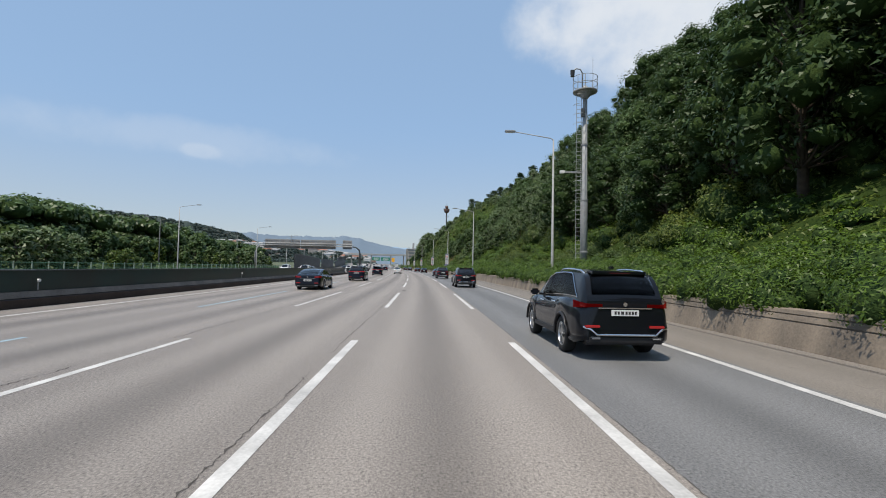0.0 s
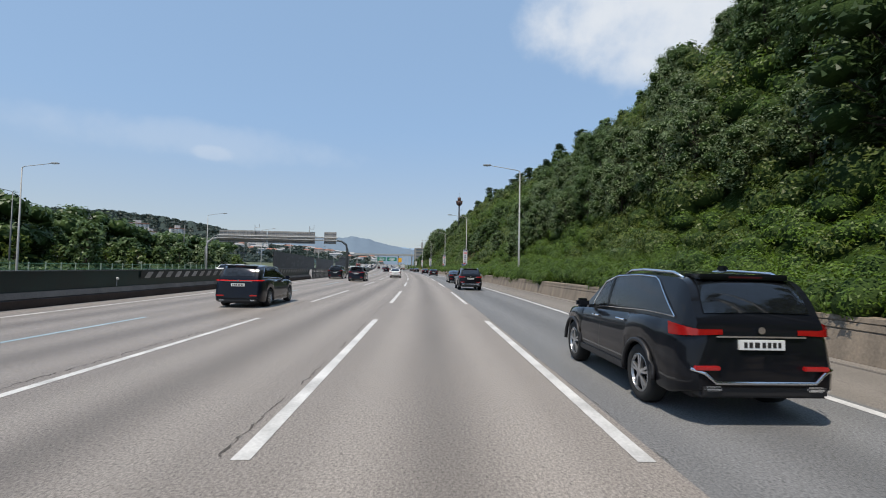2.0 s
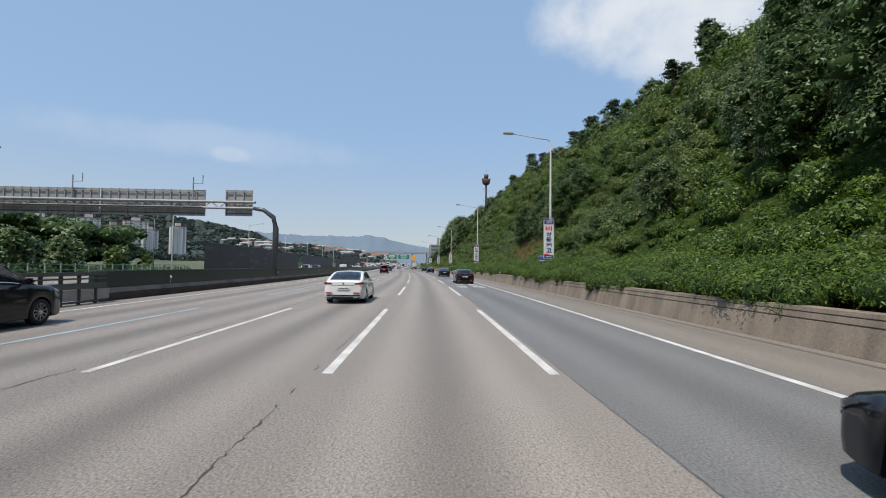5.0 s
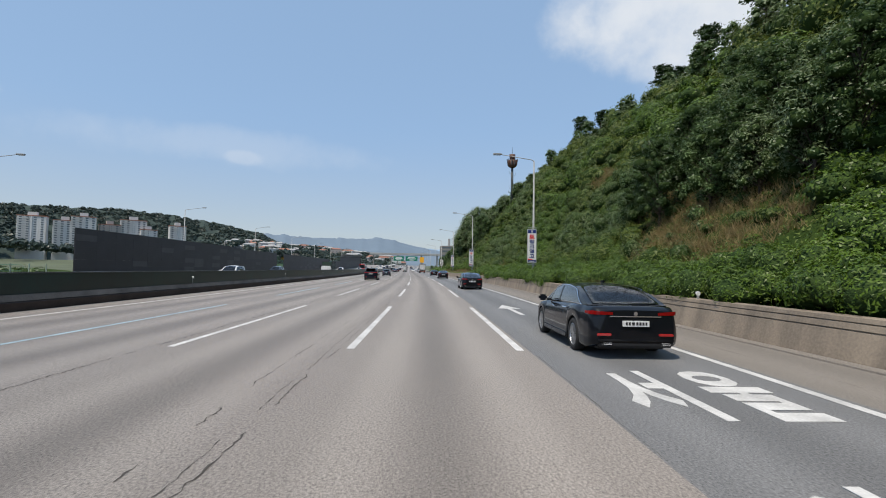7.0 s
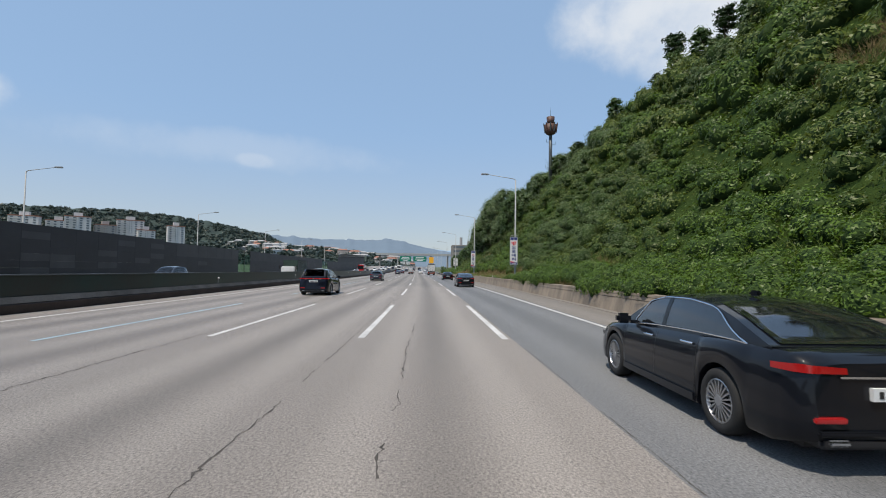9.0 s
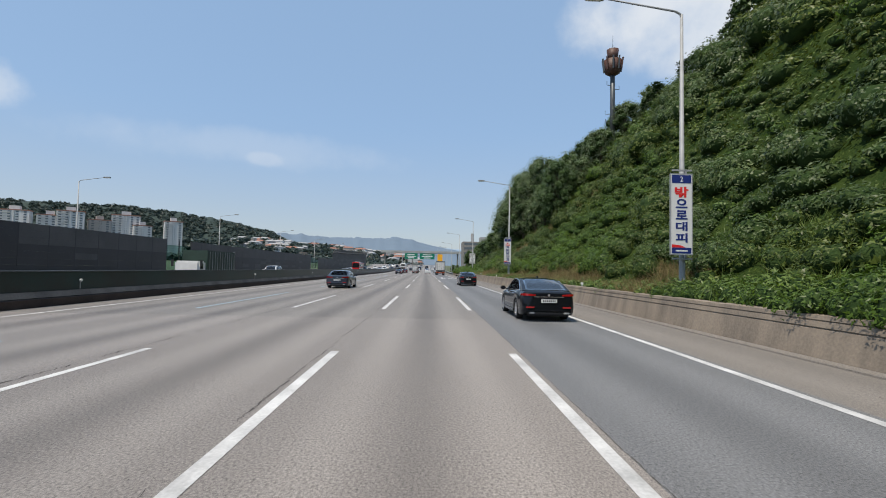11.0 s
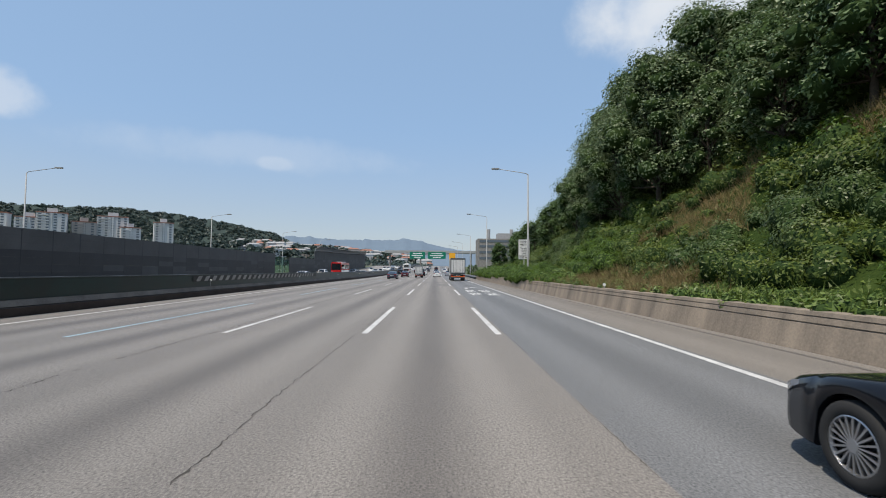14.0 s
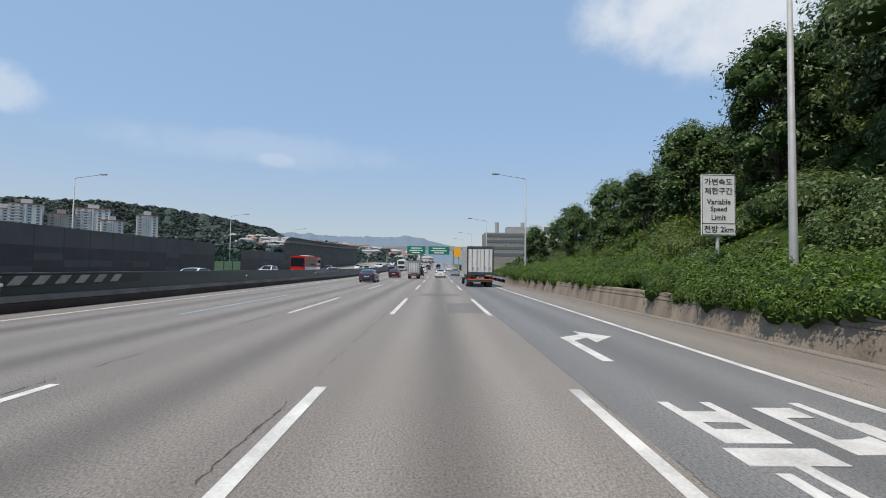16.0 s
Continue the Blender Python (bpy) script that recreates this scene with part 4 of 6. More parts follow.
# ---- safety banners on the lamp posts ----
def banner(s, head, letters, tall=2.95):
    m = at(s, 9.28, 0)
    root = thing("safety_banner", m, "tall white safety banner with Korean letters on a lamp post", "banner", "banners on the lamp posts")
    z0, z1, w = 2.42, 2.42 + tall, 0.39
    part("panel", B(-w, w, -0.03, 0.03, z0, z1, 0.01), M_WHITE, root)
    part("frame", box(box(box(B(-w - 0.025, -w, -0.035, 0.035, z0 - 0.025, z1 + 0.025), w, w + 0.025, -0.035, 0.035, z0 - 0.025, z1 + 0.025), -w, w, -0.035, 0.035, z0 - 0.025, z0), -w, w, -0.035, 0.035, z1, z1 + 0.025), M_STEEL, root)
    part("head_band", B(-w + 0.03, w - 0.03, -0.036, -0.031, z1 - 0.33, z1 - 0.03), M_NAVY, root)
    words(head, 0.10 * (1 + 2.2 * len(head) * (len(head) > 1) / 2), 0.2, 0, -0.039, z1 - 0.18, M_WHITE, root)
    part("foot_band", B(-w + 0.03, w - 0.03, -0.036, -0.031, z0 + 0.03, z0 + 0.24), M_NAVY, root)
    bm = bmesh.new()
    bm.faces.new([bm.verts.new(v) for v in ((-w + 0.03, -0.034, z0 + 0.245), (w * 0.4, -0.034, z0 + 0.245), (-0.05, -0.034, z0 + 0.33), (-w + 0.03, -0.034, z0 + 0.36))])
    part("red_wave", bm, M_RED, root)
    part("emblem", B(-0.22, 0.22, -0.04, -0.037, z0 + 0.10, z0 + 0.15), M_WHITE, root)
    n = len(letters)
    step = (z1 - 0.42 - z0 - 0.42) / n
    for i, ch in enumerate(letters):
        big = 1.12 if i == 0 else 0.95
        words(ch, 0.46 * big, min(step * 0.84, 0.46) * big, 0, -0.036, z1 - 0.45 - step * (i + 0.5), M_RED if i == 0 else M_NAVY, root, 0.03)
    for z in (z0 - 0.16, z1 + 0.16):
        part("bracket", B(-0.3, 0.42, 0.03, 0.09, z - 0.03, z + 0.03), M_STEEL, root)
    part("backing_pole", B(0.17, 0.23, 0.03, 0.12, z0 - 0.2, z1 + 0.2), M_STEEL, root)


banner(118.95, "사고시", "비상등켜고")
banner(161.95, "1", "트렁크열고")
banner(206.85, "2", "밖으로대피")
banner(244.35, "3", "스마트폰신고")


# ---- camera mast with ladder and basket ----
def camera_mast(m):
    root = thing("camera_mast", m, "thick grey steel camera mast with ladder and basket on top", "camera mast")
    part("pole", tube(bmesh.new(), [(0, 0, -0.6), (0, 0, 5.6), (0, 0, 5.7), (0, 0, 13.8)], [0.24, 0.23, 0.20, 0.15], 16), M_STEEL, root, "", True)
    for z in (2.0, 5.65, 9.6, 13.0):
        part("flange", tube(bmesh.new(), [(0, 0, z - 0.05), (0, 0, z + 0.05)], 0.30 - 0.008 * z, 16), M_STEEL, root)
    lad = bmesh.new()
    for x in (-0.62, -0.28):
        tube(lad, [(x, -0.05, 0.8), (x, -0.05, 13.6)], 0.018, 6)
    part("ladder_rails", lad, M_STEEL, root)
    rung = B(-0.62, -0.28, -0.06, -0.04, -0.012, 0.012)
    first = part("rung", rung, M_STEEL, root)
    first.location.z = 1.0
    for i in range(1, 42):
        o = new("rung", first.data); o.parent = root; o.location.z = 1.0 + 0.3 * i
    for i in range(14):
        z = 4.2 + 0.68 * i
        hoop = [(-0.45 + 0.40 * math.sin(a), -0.05 - 0.55 * math.cos(a) * (1 if math.cos(a) > 0 else 0), z) for a in (math.pi * (k / 8 - 0.5) for k in range(9))]
        part("hoop", tube(bmesh.new(), hoop, 0.014, 5), M_STEEL, root)
    part("platform", tube(bmesh.new(), [(0, 0, 13.35), (0, 0, 13.42)], 0.85, 20), M_STEEL, root)
    part("cone", tube(bmesh.new(), [(0, 0, 12.9), (0, 0, 13.35)], [0.2, 0.6], 16), M_STEEL, root)
    for z in (13.9, 14.4):
        part("rail", tube(bmesh.new(), [(0.85 * math.cos(a), 0.85 * math.sin(a), z) for a in (2 * math.pi * k / 24 for k in range(25))], 0.02, 6), M_STEEL, root)
    for k in range(10):
        a = 2 * math.pi * k / 10
        part("upright", tube(bmesh.new(), [(0.85 * math.cos(a), 0.85 * math.sin(a), 13.4), (0.85 * math.cos(a), 0.85 * math.sin(a), 14.4)], 0.018, 6), M_STEEL, root)
    part("crane", tube(bmesh.new(), [(-0.2, 0, 13.4), (-0.2, 0, 14.7), (-0.35, 0, 15.0), (-0.65, 0, 15.05), (-0.9, 0, 14.85)], 0.05, 8), M_STEEL, root, "", True)
    part("camera_head", tube(bmesh.new(), [(-0.92, 0, 14.9), (-0.92, 0, 14.45)], [0.16, 0.13], 12), M_BLACK, root, "dark camera dome")
    part("aerial", tube(bmesh.new(), [(0.55, 0, 14.4), (0.55, 0, 15.9)], 0.012, 5), M_STEEL, root)
    part("cross_arm", B(-1.5, 0.2, -0.05, 0.05, 7.55, 7.66), M_STEEL, root)
    part("sensor_box", B(-1.75, -1.45, -0.15, 0.15, 7.50, 7.70, 0.02), M_WHITE, root, "white sensor box")
    part("control_box", B(-0.35, -0.1, -0.35, -0.12, 11.5, 12.1, 0.02), M_STEEL_DARK, root)


camera_mast(at(24.6, 11.0, 1.0))


def radio_mast(m):
    root = thing("radio_mast", m, "dark brown radio mast with a flower-shaped antenna head on the ridge", "radio mast")
    rust = material("brown_red_mast_paint", (0.10, 0.045, 0.03), 0.6, vary=0.4, scale=1.5)
    part("shaft", tube(bmesh.new(), [(0, 0, -4), (0, 0, 13.6)], [0.42, 0.36], 14), M_STEEL_DARK, root, "", True)
    part("lower_cup", tube(bmesh.new(), [(0, 0, 10.2), (0, 0, 10.6), (0, 0, 12.6)], [0.5, 1.15, 1.45], 16), rust, root, "", True)
    part("upper_cup", tube(bmesh.new(), [(0, 0, 12.6), (0, 0, 14.4)], [0.75, 0.95], 14), rust, root, "", True)
    for k in range(10):
        a = 2 * math.pi * k / 10
        c, s_ = math.cos(a), math.sin(a)
        part("antenna_panel", tube(bmesh.new(), [(1.35 * c, 1.35 * s_, 10.9), (1.62 * c, 1.62 * s_, 12.9)], 0.13, 6), M_STEEL_DARK if k % 3 else rust, root)
    for i, z in enumerate((2.0, 4.0, 6.0, 8.0)):
        a = i * 2.2
        part("side_aerial", tube(bmesh.new(), [(0, 0, z), (1.3 * math.cos(a), 1.3 * math.sin(a), z + 0.1), (1.3 * math.cos(a), 1.3 * math.sin(a), z + 0.8)], 0.05, 5), M_STEEL_DARK, root)
        part("side_aerial", tube(bmesh.new(), [(0, 0, z + 0.5), (-1.1 * math.cos(a), -1.1 * math.sin(a), z + 0.5), (-1.1 * math.cos(a), -1.1 * math.sin(a), z + 1.1)], 0.05, 5), M_STEEL_DARK, root)
    part("spike", tube(bmesh.new(), [(0, 0, 14.4), (0, 0, 16.8)], [0.05, 0.02], 6), M_STEEL_DARK, root)


radio_mast(at(263.7, 29.3, 23.2))


# ---- variable speed limit sign ----
def limit_sign(m):
    root = thing("information_sign", m, "white traffic sign with black lettering on a steel post", "traffic sign")
    part("post", tube(bmesh.new(), [(0, 0.06, -1.2), (0, 0.06, 4.9)], 0.06, 10), M_STEEL, root, "", True)
    part("panel", B(-0.62, 0.62, -0.03, 0.02, 2.95, 5.15, 0.01), M_WHITE, root)
    ink = material("black_sign_film", (0.02, 0.02, 0.02), 0.5)
    for x0, x1, z0, z1 in ((-0.60, 0.60, 3.37, 3.39), (-0.60, 0.60, 2.97, 2.99), (-0.60, 0.60, 5.11, 5.13), (-0.60, -0.58, 2.97, 5.13), (0.58, 0.60, 2.97, 5.13)):
        part("border", B(x0, x1, -0.036, -0.031, z0, z1), ink, root)
    for body, w, h, z in (("가변속도", 1.0, 0.24, 4.88), ("제한구간", 1.0, 0.24, 4.55), ("Variable", 0.86, 0.19, 4.16), ("Speed", 0.58, 0.22, 3.88), ("Limit", 0.52, 0.19, 3.60), ("전방 2km", 1.05, 0.26, 3.18)):
        words(body, w, h, 0, -0.036, z, ink, root, 0.012)


limit_sign(at(291.0, 9.85, 0.05))


# ---- small things on the wall ----
def delineator(s):
    root = thing("wall_reflector", at(s, 8.3, 0.92), "small white reflector post on the wall top", "reflector", "reflectors on the wall")
    part("stem", B(-0.03, 0.03, -0.02, 0.02, 0, 0.1), M_STEEL, root)
    part("disc", tube(bmesh.new(), [(0, -0.02, 0.16), (0, 0.02, 0.16)], 0.07, 12), M_WHITE, root)
    return root


first = delineator(135.0)
for s in (147.5, 175, 215, 226.5, 246, 262):
    copy_thing(first, at(s, 8.3, 0.92))


def solar_unit(m):
    root = thing("solar_sensor", m, "small solar panel on a post above the hedge", "solar panel")
    part("post", tube(bmesh.new(), [(0, 0, -0.6), (0, 0, 1.5)], 0.035, 8), M_STEEL, root)
    panel = part("panel", B(-0.32, 0.32, -0.02, 0.02, -0.2, 0.2), M_NAVY, root)
    panel.matrix_basis = pose(0, 0, 1.62, -28, 0, 0)
    part("panel_frame", box(B(-0.34, 0.34, -0.03, 0.0, 0.2, 0.225), -0.34, 0.34, -0.03, 0.0, -0.225, -0.2), M_WHITE, panel)
    part("cabinet", B(-0.16, 0.16, -0.12, 0.12, 0.7, 1.1, 0.02), M_RUST, root)


solar_unit(at(120.0, 9.1, 0.8))

# guard rail where the wall ends
root = thing("guard_rail", at(0, 0), "galvanised steel guard rail beside the shoulder", "guard rail", "", "")
rail = ribbon("rail", 331, 470, [(8.0, 0.45), (8.05, 0.50), (8.0, 0.56), (8.05, 0.62), (8.0, 0.68), (8.03, 0.7), (8.1, 0.62), (8.1, 0.5), (8.03, 0.43)], M_STEEL, 4, True)
rail.parent = root
rail.matrix_parent_inverse = root.matrix_world.inverted()
post_mesh = None
for i in range(35):
    bm = B(-0.05, 0.05, -0.05, 0.05, -0.3, 0.72)
    if post_mesh is None:
        o = bm_object("post", bm, M_STEEL)
        post_mesh = o.data
    else:
        bm.free()
        o = new("post", post_mesh)
    o.matrix_basis = at(331.5 + 4 * i, 8.16)
    o.parent = root
    o.matrix_parent_inverse = root.matrix_world.inverted()

# ---- median details ----


def hazard_band(s0, s1):
    """Slanted pale bars on a black band along the median panel."""
    band = tagged(ribbon("hazard_band", s0, s1, [(-14.535, 0.90), (-14.545, 1.26)], M_BLACK, 4), "black hazard band with slanted pale bars on the median", "hazard marking", kind="structure")
    bm = bmesh.new()
    s = s0 + 0.3
    while s < s1 - 1.2:
        bm.faces.new([bm.verts.new(P(a, -14.529, z)) for a, z in ((s, 0.92), (s + 0.5, 0.92), (s + 0.85, 1.24), (s + 0.35, 1.24))])
        s += 1.0
    ob = bm_object("hazard_bars", bm, M_BACK)
    tagged(ob, "slanted pale reflective bars", "hazard marking", kind="structure")


hazard_band(52, 90)
hazard_band(268, 297.5)
hazard_band(330, 345)


def open_section():
    """A removable stretch of steel rails on square posts in the median."""
    root = thing("removable_barrier", at(OPEN0, -14.2), "removable steel median barrier with rails on square posts", "median barrier")
    n = OPEN1 - OPEN0
    for z0, z1 in ((0.06, 0.14), (0.62, 0.86), (1.0, 1.06), (1.16, 1.30)):
        part("rail", B(-0.06, 0.06, 0, n, z0, z1, 0.01), M_STEEL_DARK, root)
    k = 0
    while k * 0.95 < n:
        part("post", B(-0.05, 0.05, k * 0.95, k * 0.95 + 0.1, 0.0, 1.2), M_BLACK, root)
        part("pale_panel", B(0.0, 0.02, k * 0.95 + 0.14, k * 0.95 + 0.9, 0.16, 0.6), M_BACK, root)
        k += 1


open_section()


def median_stud(s):
    root = thing("median_reflector", at(s, -14.45, 0.95), "small round reflector on the median", "reflector", "reflectors on the median")
    part("disc", tube(bmesh.new(), [(-0.02, 0, 0), (0.05, 0, 0)], 0.06, 10), M_WHITE, root)
    part("stem", B(-0.03, 0.0, -0.015, 0.015, -0.35, 0.0), M_STEEL, root)
    return root


first = median_stud(10.0)
for s in range(30, 360, 20):
    if not OPEN0 - 3 < s < OPEN1 + 3:
        copy_thing(first, at(s, -14.45, 0.95))


# ---- gantry over the opposite carriageway, seen from behind ----
def gantry(m):
    root = thing("sign_gantry", m, "grey steel sign gantry seen from behind over the far carriageway", "sign gantry")
    part("right_post", tube(bmesh.new(), [(0, 0, -0.2), (0, 0, 5.2), (-0.25, 0, 6.3), (-1.2, 0, 7.0), (-2.2, 0, 7.15)], [0.3, 0.28, 0.24, 0.2, 0.18], 12), M_STEEL_DARK, root, "", True)
    part("left_post", tube(bmesh.new(), [(-29, 0, -0.2), (-29, 0, 5.2), (-28.7, 0, 6.3), (-27.8, 0, 7.0), (-26.8, 0, 7.15)], [0.3, 0.28, 0.24, 0.2, 0.18], 12), M_STEEL, root, "", True)
    for z in (7.15, 7.75):
        part("chord", tube(bmesh.new(), [(-2, 0, z), (-27, 0, z)], 0.13, 8), M_STEEL, root)
    for i in range(17):
        x = -2.5 - 1.5 * i
        part("web", tube(bmesh.new(), [(x, 0, 7.15), (x - 0.75, 0, 7.75), (x - 1.5, 0, 7.15)], 0.05, 5), M_STEEL, root)
    for name, x0, x1, z0, z1 in (("sign_back", -26.5, -16.9, 6.35, 8.9), ("sign_back", -16.7, -6.9, 6.35, 8.9), ("small_sign_back", -4.9, -2.4, 6.4, 8.95)):
        panel = part(name, B(x0, x1, 0.22, 0.30, z0, z1, 0.02), M_BACK, root, "weathered back of a road sign")
        n = max(3, round((x1 - x0) / 0.8))
        for i in range(n + 1):
            x = x0 + (x1 - x0) * i / n
            part("stiffener", B(x - 0.04, x + 0.04, 0.12, 0.22, z0, z1), M_STEEL, panel)
        for z in (z0 + 0.25, (z0 + z1) / 2, z1 - 0.2):
            part("cross_rail", B(x0, x1, 0.08, 0.13, z - 0.05, z + 0.05), M_STEEL_DARK if z < z0 + 1 else M_STEEL, panel)
    part("catwalk", B(-26.5, -6.9, -0.7, 0.05, 7.1, 7.16), M_STEEL_DARK, root)
    for x in (-19.3, -8.0):
        part("sensor_mast", tube(bmesh.new(), [(x, 0, 7.7), (x, 0, 10.1)], 0.06, 6), M_STEEL, root)
        part("sensor_arm", tube(bmesh.new(), [(x, 0, 9.5), (x + 0.9, 0, 9.5), (x + 0.9, 0, 10.3)], 0.05, 6), M_STEEL, root)


gantry(at(130.0, -14.75))


# ---- noise wall beyond the opposite carriageway ----
def noise_wall():
    root = tagged(new("noise_wall"), "tall dark noise wall of grey panels with glass stretches", "noise wall", kind="structure")
    rng = random.Random(5)
    s, D = 180.0, -42.2
    glass = clear_glass("green_tinted_glass", (0.40, 0.58, 0.52))
    while s < 520:
        bay = 4.0
        is_glass = 267.5 < s < 275.4 or 361 < s < 373
        top = 6.0 if s < 235 else 5.7 if s < 372 else 4.9 if s < 403 else 7.6
        if is_glass:
            o = ribbon("pane", s, s + bay, [(D, 0.6), (D, top - 0.9), (D - 0.05, top - 0.9), (D - 0.05, 0.6)], glass, 4, True)
            o.visible_shadow = False
            o.parent = root
            o = ribbon("panel", s, s + bay, [(D, -0.2), (D, 0.6), (D - 0.14, 0.6), (D - 0.14, -0.2)], M_NOISE_C, 4, True)
            o.parent = root
        else:
            rows = 8
            for r in range(rows):
                z0 = -0.2 + (top + 0.2) * r / rows
                z1 = -0.2 + (top + 0.2) * (r + 1) / rows - 0.005
                light = s > 238 and r >= rows - 3
                mat = M_NOISE_C if light else M_NOISE_B if rng.random() < (0.10 if s < 240 else 0.22) else M_NOISE
                o = ribbon("panel", s, s + bay - 0.06, [(D, z0), (D, z1), (D - 0.14, z1), (D - 0.14, z0)], mat, 4, True)
                o.parent = root
        bm = B(-0.16, -0.026, -0.05, 0.05, -0.3, top + 0.01)
        if top < 7:
            o = bm_object("post", bm, M_NOISE)
        else:
            o = bm_object("post", box(bm, 0.0, 1.0, -0.06, 0.06, top - 0.1, top + 0.05), M_STEEL_DARK)
        o.matrix_basis = at(s, D + 0.03)
        o.parent = root
        if top > 7:  # the curved crown of the tall stretch, with its ribs
            arc = [(D + 0.02, top), (D + 0.35, top + 0.75), (D + 1.0, top + 1.3), (D + 1.9, top + 1.6)]
            o = ribbon("crown_pane", s, s + bay, arc + [(x, z - 0.05) for x, z in arc[::-1]], M_NOISE_BLUE, 4, True)
            o.parent = root
            for k in (0.0, 2.0):
                o = bm_object("rib", tube(bmesh.new(), [P(s + k, x + 0.05, z) for x, z in arc], 0.09, 6), M_STEEL)
                o.parent = root
        s += bay


noise_wall()


def far_fence():
    root = thing("mesh_fence", at(0, 0), "low green mesh fence beyond the far carriageway", "fence")
    bm = bmesh.new()
    for z in (0.15, 0.75, 1.4):
        tube(bm, [P(s, -43.6, z) for s in range(0, 180, 6)], 0.03, 4)
    o = bm_object("wire", bm, F_GREEN)
    o.parent = root
    bm = bmesh.new()
    for i in range(700):
        s = 0 + i * 0.25
        tube(bm, [P(s, -43.6, 0.1), P(s, -43.6, 1.4)], 0.011, 3, False)
    o = bm_object("mesh_wires", bm, F_GREEN)
    o.parent = root
    data = None
    for i in range(72):
        if data is None:
            o = bm_object("post", B(-0.05, 0.05, -0.05, 0.05, -0.3, 1.55), F_POST)
            data = o.data
        else:
            o = new("post", data)
        o.matrix_basis = at(i * 2.5, -43.6)
        o.parent = root


F_GREEN = material("green_fence_wire", (0.06, 0.16, 0.10), 0.5)
F_POST = material("pale_green_fence_post", (0.30, 0.38, 0.32), 0.5)
far_fence()
strip = ribbon("verge", S0, 520, [(-60, -0.25), (-43.2, -0.05), (-41.2, 0.0)], F_VERGE := material("dry_verge", (0.11, 0.125, 0.05), 0.95, vary=0.5, scale=0.3, fine=5, bump=0.05, tint=(0.17, 0.14, 0.08)))
tagged(strip, "rough grassy verge beyond the far carriageway", "verge", kind="structure")


# ---- overhead signs far ahead ----
def green_gantry(m):
    root = thing("overhead_sign", m, "green overhead direction signs on a steel gantry", "road sign")
    part("left_post", tube(bmesh.new(), [(-14.6, 0, 0), (-14.6, 0, 8)], 0.25, 8), M_STEEL, root)
    part("right_post", tube(bmesh.new(), [(8.6, 0, 0), (8.6, 0, 8)], 0.25, 8), M_STEEL, root)
    part("beam", B(-14.6, 8.6, -0.2, 0.2, 7.4, 7.9), M_STEEL, root)
    for x0, x1 in ((-13.2, -5.6), (-4.2, 4.6)):
        panel = part("panel", B(x0, x1, -0.45, -0.35, 5.6, 9.0, 0.02), M_SIGN_GREEN, root)
        for i, (w, z) in enumerate(((0.6, 8.2), (0.75, 7.2), (0.45, 6.3))):
            c, h = (x0 + x1) / 2, (x1 - x0) / 2 * w
            part("text_bar", B(c - h, c + h, -0.47, -0.455, z - 0.22, z + 0.22), M_WHITE, panel)
    panel = part("exit_panel", B(6.4, 9.4, -0.45, -0.35, 4.6, 8.6, 0.02), M_SIGN_ORANGE, root)


green_gantry(at(474, 0))


def overpass(m):
    root = thing("overpass", m, "pale concrete overpass crossing the motorway far ahead", "bridge")
    part("deck", B(-46, 34, -5, 5, 12.2, 13.4, 0.1), M_FLAT_C, root)
    for y in (-5.0, 4.8):
        part("parapet", B(-46, 34, y, y + 0.2, 13.4, 14.5), M_FLAT_C, root)
    for x in (-42, -14.7, 12, 30):
        part("pier", B(x - 0.6, x + 0.6, -3, 3, -1, 12.2, 0.1), M_CONC_GREY, root)


M_FLAT_C = material("pale_bridge_concrete", (0.36, 0.37, 0.37), 0.8, vary=0.2, scale=0.1, fine=1)
overpass(at(660, 0))


# ---- distance: hills, blocks of flats, houses ----
def ridge(name, s_list, far, high, base, mat, label, seed, rough=0.12):
    """A long far ridge: bearing in degrees from the road's start, with its height there."""
    rnd = np.random.RandomState(seed)
    bm = bmesh.new()
    a0, a1 = s_list[0][0], s_list[-1][0]
    n = 240
    cols = []
    for i in range(n + 1):
        a = a0 + (a1 - a0) * i / n
        h = float(np.interp(a, [q[0] for q in s_list], [q[1] for q in s_list])) * high
        h *= 1 + rough * noise.noise((a * 0.9, seed, 0)) + 0.2 * rough * noise.noise((a * 1.9, seed, 3))
        r = radians(a)
        col = []
        for f, hh in ((0.86, 0.0), (0.9, 0.33), (0.935, 0.6), (0.965, 0.82), (0.985, 0.94), (1.0, 1.0), (1.12, 0.0)):
            col.append(bm.verts.new((-20 + far * f * math.sin(r), 273 + far * f * math.cos(r), base + (h - base) * (hh + 0.03 * noise.noise((a * 3.0, f * 40, seed))) if hh else base - 5)))
        cols.append(col)
    for a, b in zip(cols, cols[1:]):
        for k in range(6):
            bm.faces.new((a[k], b[k], b[k + 1], a[k + 1]))
    bmesh.ops.recalc_face_normals(bm, faces=bm.faces)
    return tagged(bm_object(name, bm, mat, True), label, "hills", kind="structure")


